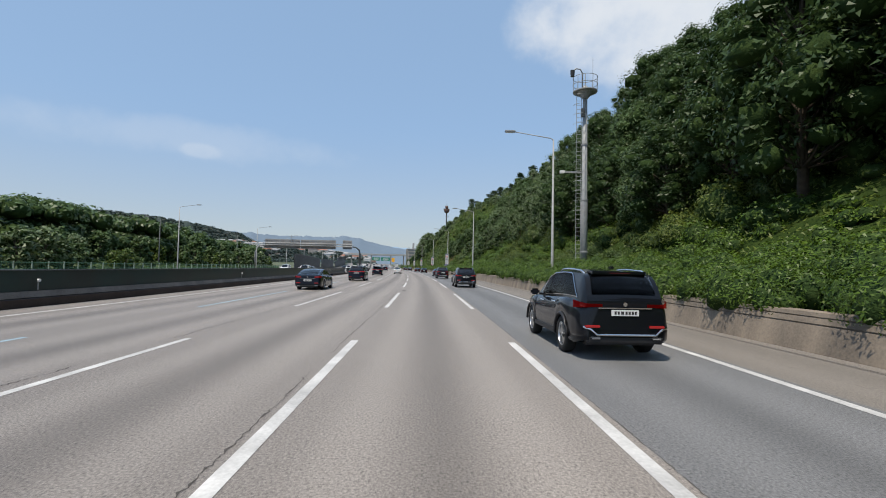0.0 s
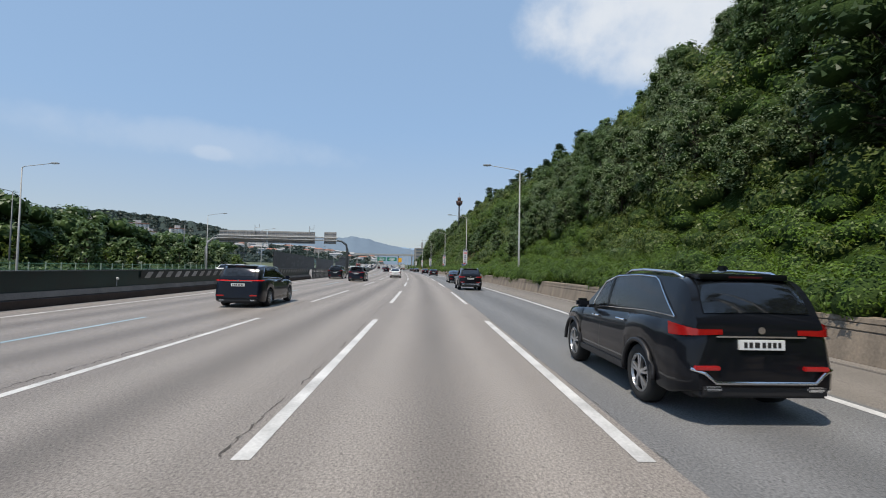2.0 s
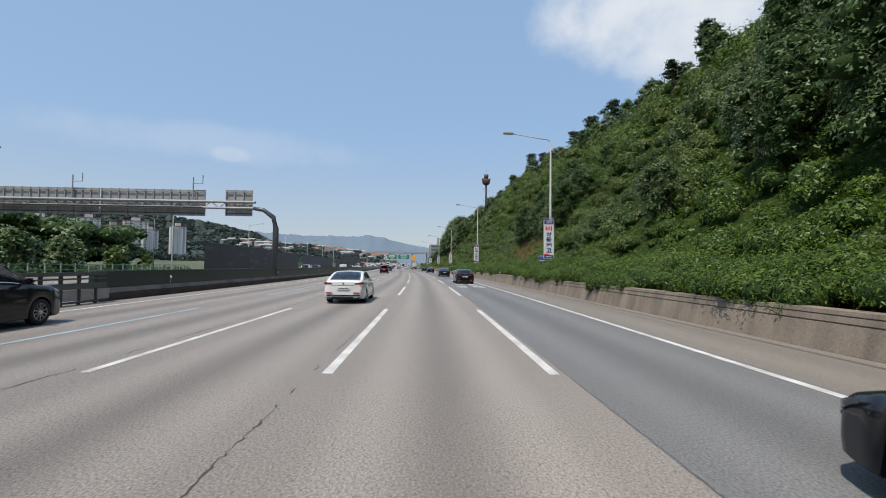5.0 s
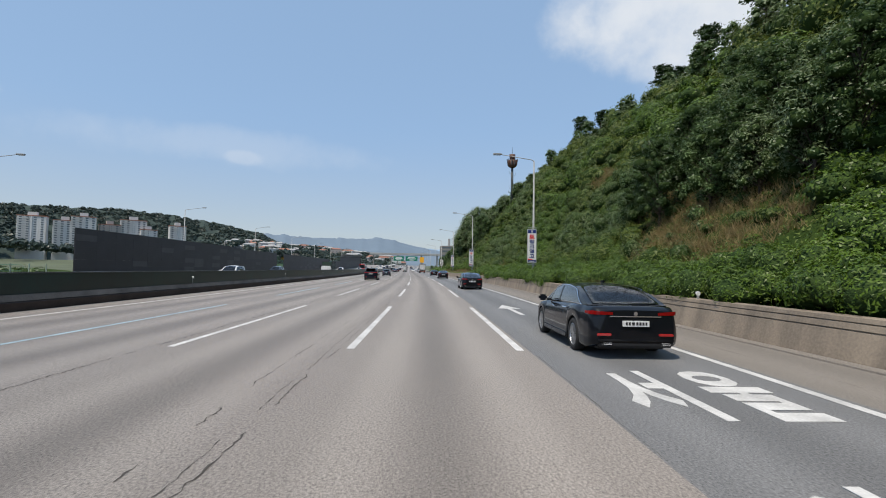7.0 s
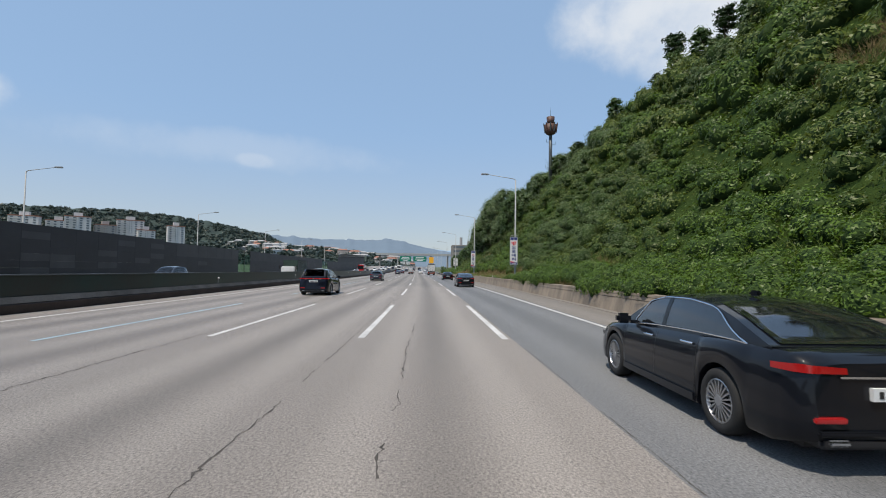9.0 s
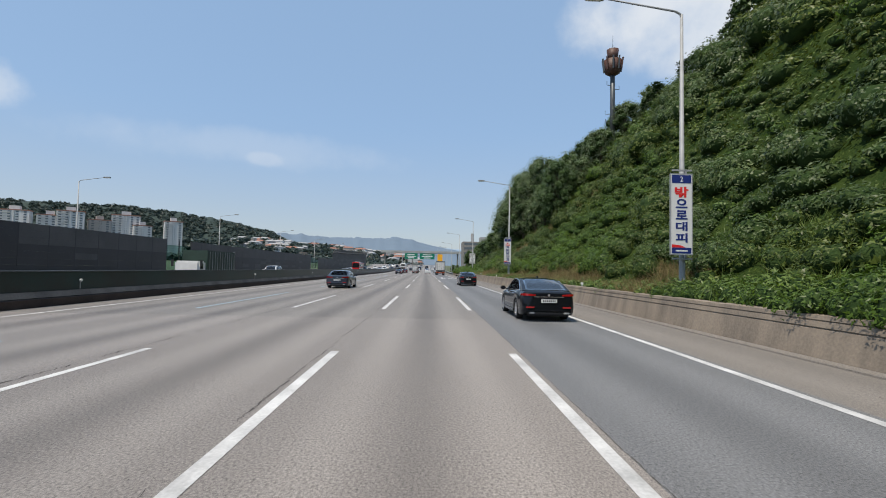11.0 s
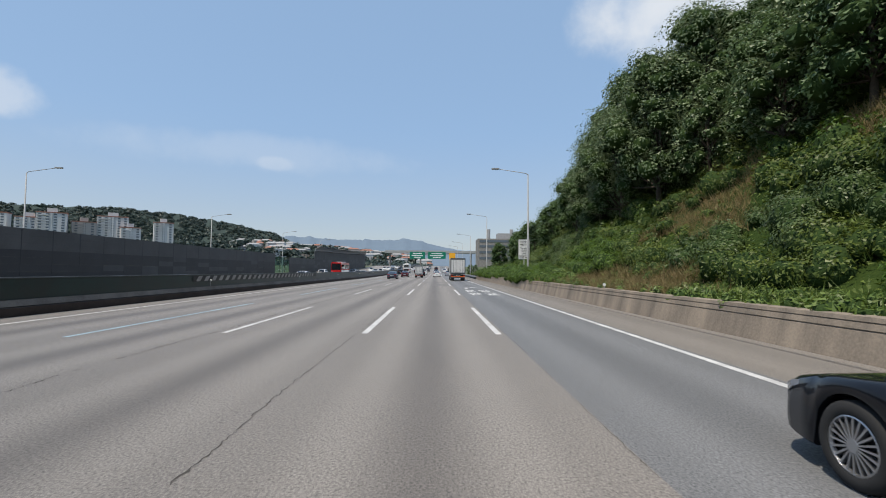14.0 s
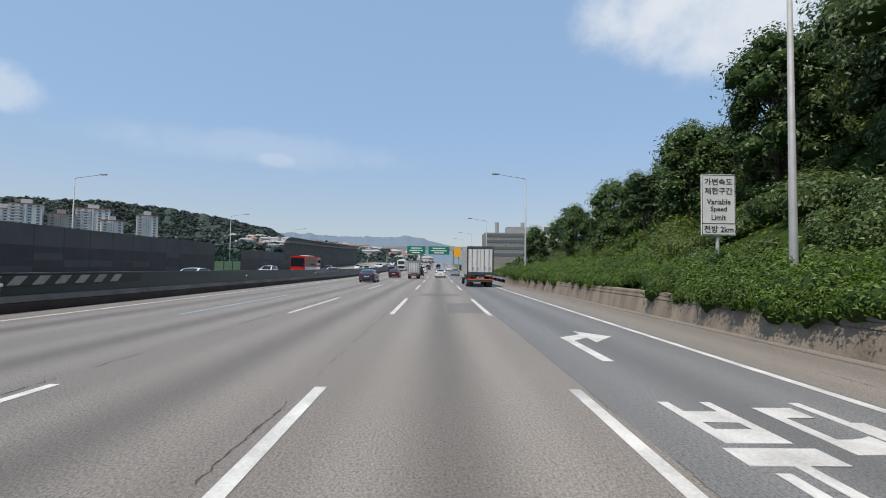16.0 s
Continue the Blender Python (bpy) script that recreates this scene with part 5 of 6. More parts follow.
# the wood's green is shifted towards blue-grey to imitate haze
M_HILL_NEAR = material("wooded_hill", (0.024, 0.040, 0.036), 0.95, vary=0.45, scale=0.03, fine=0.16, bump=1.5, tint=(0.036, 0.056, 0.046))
# the haze of distance is mixed into these two base colours
M_HILL_MID = material("haze_tinted_wooded_hill", (0.135, 0.185, 0.24), 0.95, vary=0.10, scale=0.004, fine=0.02)
M_HILL_FAR = material("haze_tinted_distant_hill", (0.24, 0.34, 0.44), 0.95, vary=0.12, scale=0.002, fine=0.01)
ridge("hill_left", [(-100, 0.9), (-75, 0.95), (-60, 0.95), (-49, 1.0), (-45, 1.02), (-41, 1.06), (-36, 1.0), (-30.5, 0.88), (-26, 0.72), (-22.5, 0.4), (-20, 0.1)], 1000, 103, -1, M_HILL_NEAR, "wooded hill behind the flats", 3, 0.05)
ridge("hill_middle", [(-40, 0.6), (-23.5, 0.83), (-18, 0.77), (-13, 0.78), (-9.6, 0.82), (-5.5, 0.60), (0, 0.42), (10, 0.45), (30, 0.5)], 3000, 247, -1, M_HILL_MID, "hills ahead in a blue colour painted as haze", 5, 0.06)
ridge("hill_far", [(-60, 0.7), (-30, 0.8), (-14, 0.85), (-4, 0.8), (10, 0.7), (40, 0.7)], 4300, 235, -1, M_HILL_FAR, "distant mountains paled with painted haze", 7, 0.08)

M_FLAT = material("pale_apartment_render", (0.64, 0.63, 0.61), 0.8, vary=0.15, scale=0.05, fine=0.5)
M_FLAT_B = material("beige_apartment_render", (0.44, 0.39, 0.35), 0.8, vary=0.15, scale=0.05, fine=0.5)
M_WINDOW = material("grey_window_glass", (0.11, 0.13, 0.15), 0.25)
M_ROOF_RED = material("brick_red_roof", (0.34, 0.16, 0.11), 0.8, vary=0.3, scale=0.1, fine=1)
M_ROOF_GREY = material("grey_flat_roof", (0.36, 0.36, 0.36), 0.8, vary=0.3, scale=0.1, fine=1)


def bearing(a, far, z=0.0, turn=0.0):
    r = radians(a)
    return pose(far * math.sin(r), far * math.cos(r), z, 0, 0, -a + turn)


def flats(m, wide, deep, storeys, mat, label):
    """A slab of flats: walls, roof with a lift house, windows storey by storey."""
    root = thing("apartment_block", m, label, "apartment block", "flats on the hill")
    h = 2.9 * storeys
    part("wall", B(-wide / 2, wide / 2, -deep / 2, deep / 2, -25, h), mat, root)
    part("roof", B(-wide / 2 - 0.4, wide / 2 + 0.4, -deep / 2 - 0.4, deep / 2 + 0.4, h, h + 1.1), M_ROOF_RED, root, "brick red roof edge")
    for k in range(0, storeys, 1):
        part("balcony", B(-wide / 2 + 0.5, -wide / 2 + wide * 0.42, -deep / 2 - 1.1, -deep / 2, 2.9 * k + 0.1, 2.9 * k + 0.95), mat, root)
    part("lift_house", B(-wide / 6, wide / 6, -deep / 4, deep / 4, h + 1.1, h + 5.5), mat, root)
    n = max(2, int(wide / 6))
    data = None
    for i in range(n):
        for k in range(storeys):
            if data is None:
                o = part("window", B(-1.25, 1.25, -0.2, 0.05, 0.8, 2.2), M_WINDOW, root)
                data = o.data
            else:
                o = new("window", data)
                o.parent = root
            o.location = (-wide / 2 + wide * (i + 0.5) / n, -deep / 2, 2.9 * k)
    part("pier", B(-0.8, 0.8, -deep / 2 - 0.6, -deep / 2, -10, h), mat, root)
    return root


for x, y, top, w, st, mat in ((-503, 693, 64, 24, 14, M_FLAT), (-488, 704, 70, 26, 16, M_FLAT), (-470, 725, 62, 22, 13, M_FLAT_B), (-452, 745, 70, 30, 16, M_FLAT), (-436, 752, 58, 20, 12, M_FLAT), (-398, 757, 64, 20, 16, M_FLAT), (-533, 680, 68, 28, 15, M_FLAT)):
    flats(pose(x, y, top - 2.9 * st - 10, 0, 0, 38 + rng_s.uniform(-15, 15)), w, 12, st, mat, "pale high-rise block of flats on the wooded hillside")


# a wooded slope with houses, rising behind the noise wall
VILLAGE = ((-40, -33, -28, -20, -14, -9, -5), (36, 40, 44, 36, 28, 18, 0))


def village(a, far):
    return float(np.interp(a, *VILLAGE)) * smooth(520, 860, far)


bm = bmesh.new()
net = [[bm.verts.new((-20 + f * math.sin(radians(a)), 273 + f * math.cos(radians(a)), village(a, f) - 2)) for f in range(560, 1321, 40)] for a in range(-42, -3)]
for r0, r1 in zip(net, net[1:]):
    for k in range(len(r0) - 1):
        bm.faces.new((r0[k], r0[k + 1], r1[k + 1], r1[k]))
bmesh.ops.recalc_face_normals(bm, faces=bm.faces)
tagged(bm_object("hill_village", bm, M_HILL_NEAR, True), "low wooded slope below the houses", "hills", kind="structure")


def house(m, w, d, h, mat, roof, label):
    root = thing("house", m, label, "house", "houses on the far slope")
    part("wall", B(-w / 2, w / 2, -d / 2, d / 2, -5, h), mat, root)
    bm = bmesh.new()
    v = [bm.verts.new(q) for q in ((-w / 2 - 0.4, -d / 2 - 0.4, h), (w / 2 + 0.4, -d / 2 - 0.4, h), (w / 2 + 0.4, d / 2 + 0.4, h), (-w / 2 - 0.4, d / 2 + 0.4, h), (-w / 3, 0, h + 2.4), (w / 3, 0, h + 2.4))]
    for f in ((0, 1, 5, 4), (1, 2, 5), (2, 3, 4, 5), (3, 0, 4), (3, 2, 1, 0)):
        bm.faces.new([v[i] for i in f])
    part("roof", bm, roof, root)
    for i in range(max(2, int(w / 5))):
        for k in range(max(1, int(h / 3.2))):
            x = -w / 2 + w * (i + 0.5) / max(2, int(w / 5))
            part("window", B(x - 0.9, x + 0.9, -d / 2 - 0.08, -d / 2 + 0.05, 3.2 * k + 0.9, 3.2 * k + 2.3), M_WINDOW, root)


for i in range(95):
    a = rng_s.uniform(-31, -7.5)
    far = rng_s.uniform(690, 900)
    m = Matrix.Translation((-20, 273, 0)) @ bearing(a, far, village(a, far) - 1, rng_s.uniform(-30, 30))
    house(m, rng_s.uniform(9, 24), rng_s.uniform(8, 13), rng_s.choice((6.4, 6.4, 9.6, 9.6)), rng_s.choice((M_FLAT, M_FLAT_B, M_FLAT, M_ROOF_GREY)), rng_s.choice((M_ROOF_RED, M_ROOF_GREY, M_ROOF_GREY)), "low pale building among trees on the far slope")


# office building beyond the end of the slope
def office(m):
    root = thing("office_building", m, "grey office building with ribbon windows beyond the slope", "office building")
    part("wall", B(-26, 22, 0, 20, -3, 17), M_CONC_GREY, root)
    for z in (3, 7, 11, 14.5):
        part("window_band", B(-25, 15, -0.15, 0.1, z, z + 1.6), M_WINDOW, root)
    part("stair_tower", B(8, 20, -3, 10, -3, 22), M_WHITE, root, "white stair tower with a dark band")
    part("tower_band", B(9, 19, -3.12, -2.98, 17.5, 20.5), M_WINDOW, root)
    part("roof_box", B(-12, 4, 4, 14, 17, 21), M_ROOF_GREY, root)
    for x in (-18, -2):
        part("vent", tube(bmesh.new(), [(x, 8, 17), (x, 8, 24)], 1.2, 10), M_ROOF_GREY, root)


office(at(560, 54, 2.0, 0))


# clumps of trees between the houses
def far_trees():
    rng = np.random.RandomState(77)
    blobs = []
    for _ in range(700):
        a, far = rng.uniform(-56, 16), rng.uniform(430, 900)
        if -9 < a < 10:
            continue
        r = radians(a)
        h = rng.uniform(3.5, 7)
        up = max(village(a, far), max(0.0, (-a - 34) / 22) * 30 * (far / 900))
        for _k in range(3):
            blobs.append((-20 + far * math.sin(r) + rng.normal() * 6, 250 + far * math.cos(r) + rng.normal() * 6, up + h * 0.5 + rng.uniform(0, 2), h, h, h * 0.75))
    for _ in range(1900):  # the crest and flank of the wooded hill
        a, far, h = rng.uniform(-66, -21), rng.uniform(905, 1000), rng.uniform(3.5, 6)
        z = float(np.interp(a, (-66, -45, -41, -36, -30.5, -26, -22.5, -20), (97, 105, 109, 103, 90, 74, 41, 10))) * float(np.interp(far, (900, 935, 965, 985, 1000), (0.33, 0.6, 0.82, 0.94, 1.0)))
        blobs.append((-20 + far * math.sin(radians(a)), 273 + far * math.cos(radians(a)), z - 1, h, h, h * 0.8))
    for _ in range(330):
        a, far, h = rng.uniform(-40, -7), rng.uniform(600, 960), rng.uniform(1.8, 3.6)
        blobs.append((-20 + far * math.sin(radians(a)), 273 + far * math.cos(radians(a)), village(a, far) + 0.5, h, h, h * 0.8))
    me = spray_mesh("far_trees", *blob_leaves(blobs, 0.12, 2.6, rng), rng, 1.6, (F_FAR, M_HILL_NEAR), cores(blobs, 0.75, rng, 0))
    tagged(new("far_trees", me), "clumps of dark trees between the houses", "trees", kind="stuff")


far_trees()

# ---- vehicles: each stands with its tail at its origin, nose along +y ----
def car_paint(name, base, rough=0.42, metal=0.0):
    m = material(name, base, rough, metal, vary=0.12, scale=1.5, fine=15, coat=1.0, spec=0.08)
    m.node_tree.nodes["Principled BSDF"].inputs["Coat IOR"].default_value = 1.34
    return m


C_BLACK = car_paint("black_car_paint", (0.006, 0.007, 0.010))
C_NAVY = car_paint("navy_car_paint", (0.005, 0.007, 0.015))
C_WHITE = car_paint("white_car_paint", (0.72, 0.72, 0.70), 0.35)
C_SILVER = car_paint("silver_car_paint", (0.42, 0.43, 0.44), 0.3, 0.6)
C_SLATE = car_paint("slate_car_paint", (0.045, 0.055, 0.075), 0.3, 0.3)
C_RED = car_paint("red_car_paint", (0.50, 0.02, 0.02))
C_WINE = car_paint("dark_red_car_paint", (0.06, 0.012, 0.015))
C_GLASS = material("tinted_car_glass", (0.012, 0.014, 0.017), 0.04, spec=0.7, coat=1.0)
C_CHROME = material("chrome", (0.75, 0.76, 0.78), 0.14, 1.0)
C_ALLOY = material("alloy_wheel", (0.46, 0.47, 0.49), 0.3, 0.9)
C_TYRE = material("tyre_rubber", (0.018, 0.018, 0.018), 0.85, vary=0.3, scale=8)
C_TAIL = lamp_material("red_tail_lamp", (0.36, 0.010, 0.010), 0.10)
C_LIT = lamp_material("lit_brake_lamp", (0.55, 0.012, 0.01), 0.5)
C_HEAD = material("head_lamp_glass", (0.24, 0.26, 0.29), 0.06, coat=1.0)
C_PLATE = material("number_plate", (0.72, 0.73, 0.72), 0.5)
C_CLAD = material("black_plastic_cladding", (0.016, 0.016, 0.018), 0.5)
C_BOX = material("truck_box_panel", (0.62, 0.62, 0.60), 0.45, vary=0.3, scale=0.8, fine=8)
C_BLUE = car_paint("blue_truck_paint", (0.03, 0.12, 0.35))
C_GREEN_BOX = material("dark_green_tarpaulin", (0.018, 0.045, 0.030), 0.6, vary=0.4, scale=1.0, fine=8)
C_ORANGE = material("orange_reflector_film", (0.75, 0.13, 0.02), 0.4)


def curve_at(points, y):
    """Smooth reading of a profile given as (y, value) points."""
    ys, vs = [p[0] for p in points], [p[1] for p in points]
    a = float(np.interp(y - 0.06, ys, vs)) + float(np.interp(y, ys, vs)) * 2 + float(np.interp(y + 0.06, ys, vs))
    return a / 4


def shaded(ob, degrees=38):
    ob.data.shade_smooth()
    ob.data.set_sharp_from_angle(angle=radians(degrees))
    return ob


def loft(rows):
    """Skin over rows of points from side to side, with both ends closed."""
    bm = bmesh.new()
    grid = [[bm.verts.new(p) for p in r] for r in rows]
    for a, b in zip(grid, grid[1:]):
        for k in range(len(a) - 1):
            bm.faces.new((a[k], a[k + 1], b[k + 1], b[k]))
    bm.faces.new(grid[0])
    bm.faces.new(grid[-1][::-1])
    bmesh.ops.recalc_face_normals(bm, faces=bm.faces)
    return bm


def sheet(rows):
    bm = bmesh.new()
    grid = [[bm.verts.new(p) for p in r] for r in rows]
    for a, b in zip(grid, grid[1:]):
        for k in range(len(a) - 1):
            bm.faces.new((a[k], a[k + 1], b[k + 1], b[k]))
    bmesh.ops.solidify(bm, geom=list(bm.faces), thickness=0.006)
    bmesh.ops.recalc_face_normals(bm, faces=bm.faces)
    return bm


WHEEL_CACHE = {}


def wheel_meshes(r, wide, spokes):
    key = (r, wide, spokes)
    if key in WHEEL_CACHE:
        return WHEEL_CACHE[key]
    bm = bmesh.new()
    prof = [(-wide / 2 + 0.02, r * 0.64), (-wide / 2, r * 0.72), (-wide / 2, r * 0.9), (-wide / 2 + 0.03, r * 0.985), (-wide / 5, r), (wide / 5, r), (wide / 2 - 0.03, r * 0.985), (wide / 2, r * 0.9), (wide / 2, r * 0.72), (wide / 2 - 0.02, r * 0.64)]
    n = 36
    rings = [[bm.verts.new((x, q * math.cos(a), q * math.sin(a))) for x, q in prof] for a in (2 * math.pi * k / n for k in range(n))]
    for k in range(n):
        a, b = rings[k], rings[(k + 1) % n]
        for j in range(len(prof) - 1):
            bm.faces.new((a[j], a[j + 1], b[j + 1], b[j]))
    bmesh.ops.recalc_face_normals(bm, faces=bm.faces)
    tyre = bpy.data.meshes.new("wheel")
    bm.to_mesh(tyre); bm.free(); tyre.materials.append(C_TYRE); tyre.shade_smooth()
    bm = bmesh.new()
    x1 = -wide / 2 + 0.012
    # rim lip
    lip = [[bm.verts.new((x, q * math.cos(a), q * math.sin(a))) for x, q in ((x1, r * 0.665), (x1 - 0.004, r * 0.63), (x1 + 0.03, r * 0.60))] for a in (2 * math.pi * k / n for k in range(n))]
    for k in range(n):
        for j in range(2):
            bm.faces.new((lip[k][j], lip[k][j + 1], lip[(k + 1) % n][j + 1], lip[(k + 1) % n][j]))
    tube(bm, [(x1 - 0.005, 0, 0), (x1 + 0.05, 0, 0)], r * 0.15, 14)
    for k in range(spokes):
        a = 2 * math.pi * k / spokes
        for off in ((-0.15, 0.15) if spokes < 8 else (0.0,)):
            w = r * (0.036 if spokes < 8 else 0.020)
            q = Matrix.Rotation(a + off, 4, "X")
            vs = [bm.verts.new(q @ Vector(p)) for p in ((x1 - 0.002, -w, r * 0.12), (x1 - 0.002, w, r * 0.12), (x1 + 0.004, w * 1.3, r * 0.63), (x1 + 0.004, -w * 1.3, r * 0.63), (x1 + 0.045, -w, r * 0.12), (x1 + 0.045, w, r * 0.12), (x1 + 0.045, w * 1.3, r * 0.63), (x1 + 0.045, -w * 1.3, r * 0.63))]
            for f in ((0, 1, 2, 3), (0, 3, 7, 4), (1, 5, 6, 2), (0, 4, 5, 1), (3, 2, 6, 7)):
                bm.faces.new([vs[i] for i in f])
    bmesh.ops.recalc_face_normals(bm, faces=bm.faces)
    rim = bpy.data.meshes.new("rim")
    bm.to_mesh(rim); bm.free()
    rim.materials.append(C_ALLOY)
    back = bpy.data.meshes.new("brake")
    bm = tube(bmesh.new(), [(x1 + 0.055, 0, 0), (x1 + 0.07, 0, 0)], r * 0.63, 28)
    bm.to_mesh(back); bm.free(); back.materials.append(C_TYRE)
    WHEEL_CACHE[key] = (tyre, rim, back)
    return WHEEL_CACHE[key]


def add_wheel(root, x, y, r, wide, spokes):
    tyre, rim, back = wheel_meshes(r, wide, spokes)
    w = new("wheel", tyre)
    w.parent = root
    w.matrix_basis = pose(x, y, r, 0, 0, 180 if x > 0 else 0)
    for nm, d in (("rim", rim), ("brake_disc", back)):
        o = new(nm, d)
        o.parent = w
    return w


def car(m, label, category, paint, L, W, deck, roof, axles, r=0.34, spokes=5, tail=(0.80, 0.98), wide_lamp=0.5, clad=False, rails=False, chrome=True, far=False, low=0.2, lit=False, spoiler=False, group="traffic"):
    """A car from two side profiles: the body up to its belt (deck) and the cabin (roof)."""
    root = thing("car", m, label, category, group)
    hw = W / 2
    step = 0.06 if not far else 0.14

    def width(y):
        return hw * float(np.interp(y, (0, 0.05, 0.16, 0.4, 0.9, L - 1.1, L - 0.5, L - 0.18, L - 0.05, L), (0.80, 0.88, 0.94, 0.975, 1.0, 1.0, 0.96, 0.86, 0.74, 0.60)))

    def lean(y, z):
        return (0.10 * max(0.0, z - 0.55) - 0.03 * math.exp(-((z - 0.5) / 0.12) ** 2)) * max(0.0, 1 - y / 0.5) if y < L / 2 else -0.10 * max(0.0, z - 0.5) * max(0.0, 1 - (L - y) / 0.5)

    def body_row(y):
        w, t = width(y), curve_at(deck, y)
        b = low + 0.10 * max(0, 1 - y / 0.35) + 0.06 * max(0, 1 - (L - y) / 0.3)
        edge = b
        for ya in axles:
            q = (r * 1.13) ** 2 - (y - ya) ** 2
            if q > 0:
                edge = max(edge, r * 0.98 + math.sqrt(q))
        h = t - edge
        half = [(0.0, edge), (w * 0.80, edge), (w * 0.955, edge + 0.005), (w * 0.985, edge + 0.05 * h), (w, edge + 0.28 * h), (w * 0.995, edge + 0.52 * h), (w * 0.985, edge + 0.66 * h), (w * 0.965, edge + 0.82 * h), (w * 0.93, edge + 0.94 * h), (w * 0.88, t - 0.004), (w * 0.6, t + 0.012), (0.0, t + 0.02)]
        pts = [(x, y + lean(y, z), z) for x, z in half]
        return [(-x, yy, z) for x, yy, z in pts[::-1]] + pts[1:]
    n = max(8, round(L / step))
    shaded(part("body", loft([body_row(L * i / n) for i in range(n + 1)]), paint, root))
    r0, r1 = roof[0][0], roof[-1][0]

    def cabin(y, v):
        """A point on the cabin's right side, v from the belt (0) to the roof edge (1), then its middle (2)."""
        t, top = curve_at(deck, y), curve_at(roof, y)
        top = max(top, t + 0.005)
        w0 = width(y) * 0.895
        f = (top - t) / 0.55
        w1 = w0 - (0.15 if clad else 0.18) * min(1.0, max(0.0, f))
        if v <= 1:
            bow = 0.018 * math.sin(math.pi * v) * min(1, f)
            return Vector((w0 + (w1 - w0) * v + bow, y, t - 0.03 + (top - 0.055 * min(1, f) - t + 0.03) * v))
        u = v - 1
        return Vector((w1 * (1 - u), y, top - 0.055 * min(1, f) + 0.055 * min(1, f) * math.sin(u * math.pi / 2)))

    nc = max(8, round((r1 - r0) / step))
    vs = (0, 0.3, 0.6, 0.85, 1, 1.06, 1.14, 1.3, 1.6, 2)
    rows = []
    for i in range(nc + 1):
        y = r0 + (r1 - r0) * i / nc
        half = [cabin(y, v) for v in vs]
        rows.append([(-p.x, p.y, p.z) for p in half[:-1]] + [tuple(p) for p in half[::-1]])
    shaded(part("cabin", loft(rows), paint, root))
    # side glass, from where the roof rises to where it comes down
    g0, g1 = r0 + 0.30, r1 - 0.45
    for side in (-1, 1):
        grid = []
        for i in range(15):
            y = g0 + (g1 - g0) * i / 14
            ends = min(1.0, i / 3.0, (14 - i) / 2.0 + 0.35)
            grid.append([(side * (p.x + 0.008), p.y, p.z) for p in (cabin(y, 0.16 + (0.94 - 0.16) * ends * k / 4) for k in range(5))])
        pane = shaded(part("side_window", sheet(grid), C_GLASS, root))
        if chrome and not far:
            line = [(side * (p.x + 0.012), p.y, p.z) for p in ([cabin(g0 + (g1 - g0) * i / 20, 0.13) for i in range(21)] + [cabin(g1 - (g1 - g0) * i / 20, 0.13 + 0.83 * min(1.0, (20 - i) / 4.5, i / 2.5 + 0.3)) for i in range(21)])]
            part("window_trim", tube(bmesh.new(), line + line[:1], 0.010, 5), C_CHROME, pane)
        if not far:
            for y in (axles[0] + (axles[1] - axles[0]) * 0.47,):
                part("pillar", sheet([[(side * (p.x + 0.012), p.y, p.z) for p in (cabin(y + dy, v) for v in (0.14, 0.4, 0.7, 0.95))] for dy in (-0.05, 0.05)]), C_BLACK, pane)
    # rear and front glass lie on the roof's slopes
    top_y = [y for y in (r0 + (r1 - r0) * i / 60 for i in range(61)) if curve_at(roof, y) > max(q[1] for q in roof) - 0.05]
    for nm, ya, yb in (("rear_window", r0 + 0.05, top_y[0] - 0.03), ("windscreen", r1 - 0.06, top_y[-1] + 0.08)):
        grid = []
        for i in range(9):
            y = ya + (yb - ya) * i / 8
            e = cabin(y, 1.08)
            up = 0.010
            grid.append([(e.x * 0.93 * k / 6, y - (up if nm == "rear_window" else -up), cabin(y, 2 - 0.92 * abs(k) / 6).z + up) for k in range(-6, 7)])
        shaded(part(nm, sheet(grid), C_GLASS, root), 60)
    # wheels
    for ya in axles:
        for x in (-hw + 0.13, hw - 0.13):
            add_wheel(root, x, ya, r, 0.235, spokes)
    part("underbody", B(-hw + 0.27, hw - 0.27, 0.25, L - 0.3, low - 0.03, 0.62), C_CLAD, root)
    # tail lamps wrap round the corner
    z0, z1 = tail
    for side in (-1, 1):
        plan = [(hw * q, -0.012) for q in np.linspace(wide_lamp, 0.80, 5)] + [(width(y) + 0.012, y) for y in (0.03, 0.07, 0.13, 0.2, 0.3)]
        grid = []
        for i, (x, y) in enumerate(plan):
            f = i / (len(plan) - 1)
            if clad:  # slim inner blade that flares into a hook at the corner
                a, b = z0 + 0.02 - 0.03 * f, z0 + 0.075 + 0.10 * max(0.0, f - 0.35)
            else:
                a, b = z0 + (z1 - z0) * (0.30 * f + 0.25 * (1 - f)), z1 - (z1 - z0) * 0.45 * abs(f - 0.6)
            grid.append([(side * x, y + lean(max(y, 0), z), z) for z in (a, (a + b) / 2, b)])
        shaded(part("tail_lamp", sheet(grid), C_LIT if lit else C_TAIL, root, "red tail lamp"), 60)
        nose = [(side * (width(y) * 0.985 + 0.012), y, curve_at(deck, y)) for y in (L - 0.03, L - 0.08, L - 0.16, L - 0.28, L - 0.42)]
        shaded(part("head_lamp", sheet([[(x, y + lean(y, z), z) for z in (t - 0.17 + 0.02 * i, t - 0.10 + 0.006 * i, t - 0.045)] for i, (x, y, t) in enumerate(nose)]), C_HEAD, root, "clear head lamp"), 60)
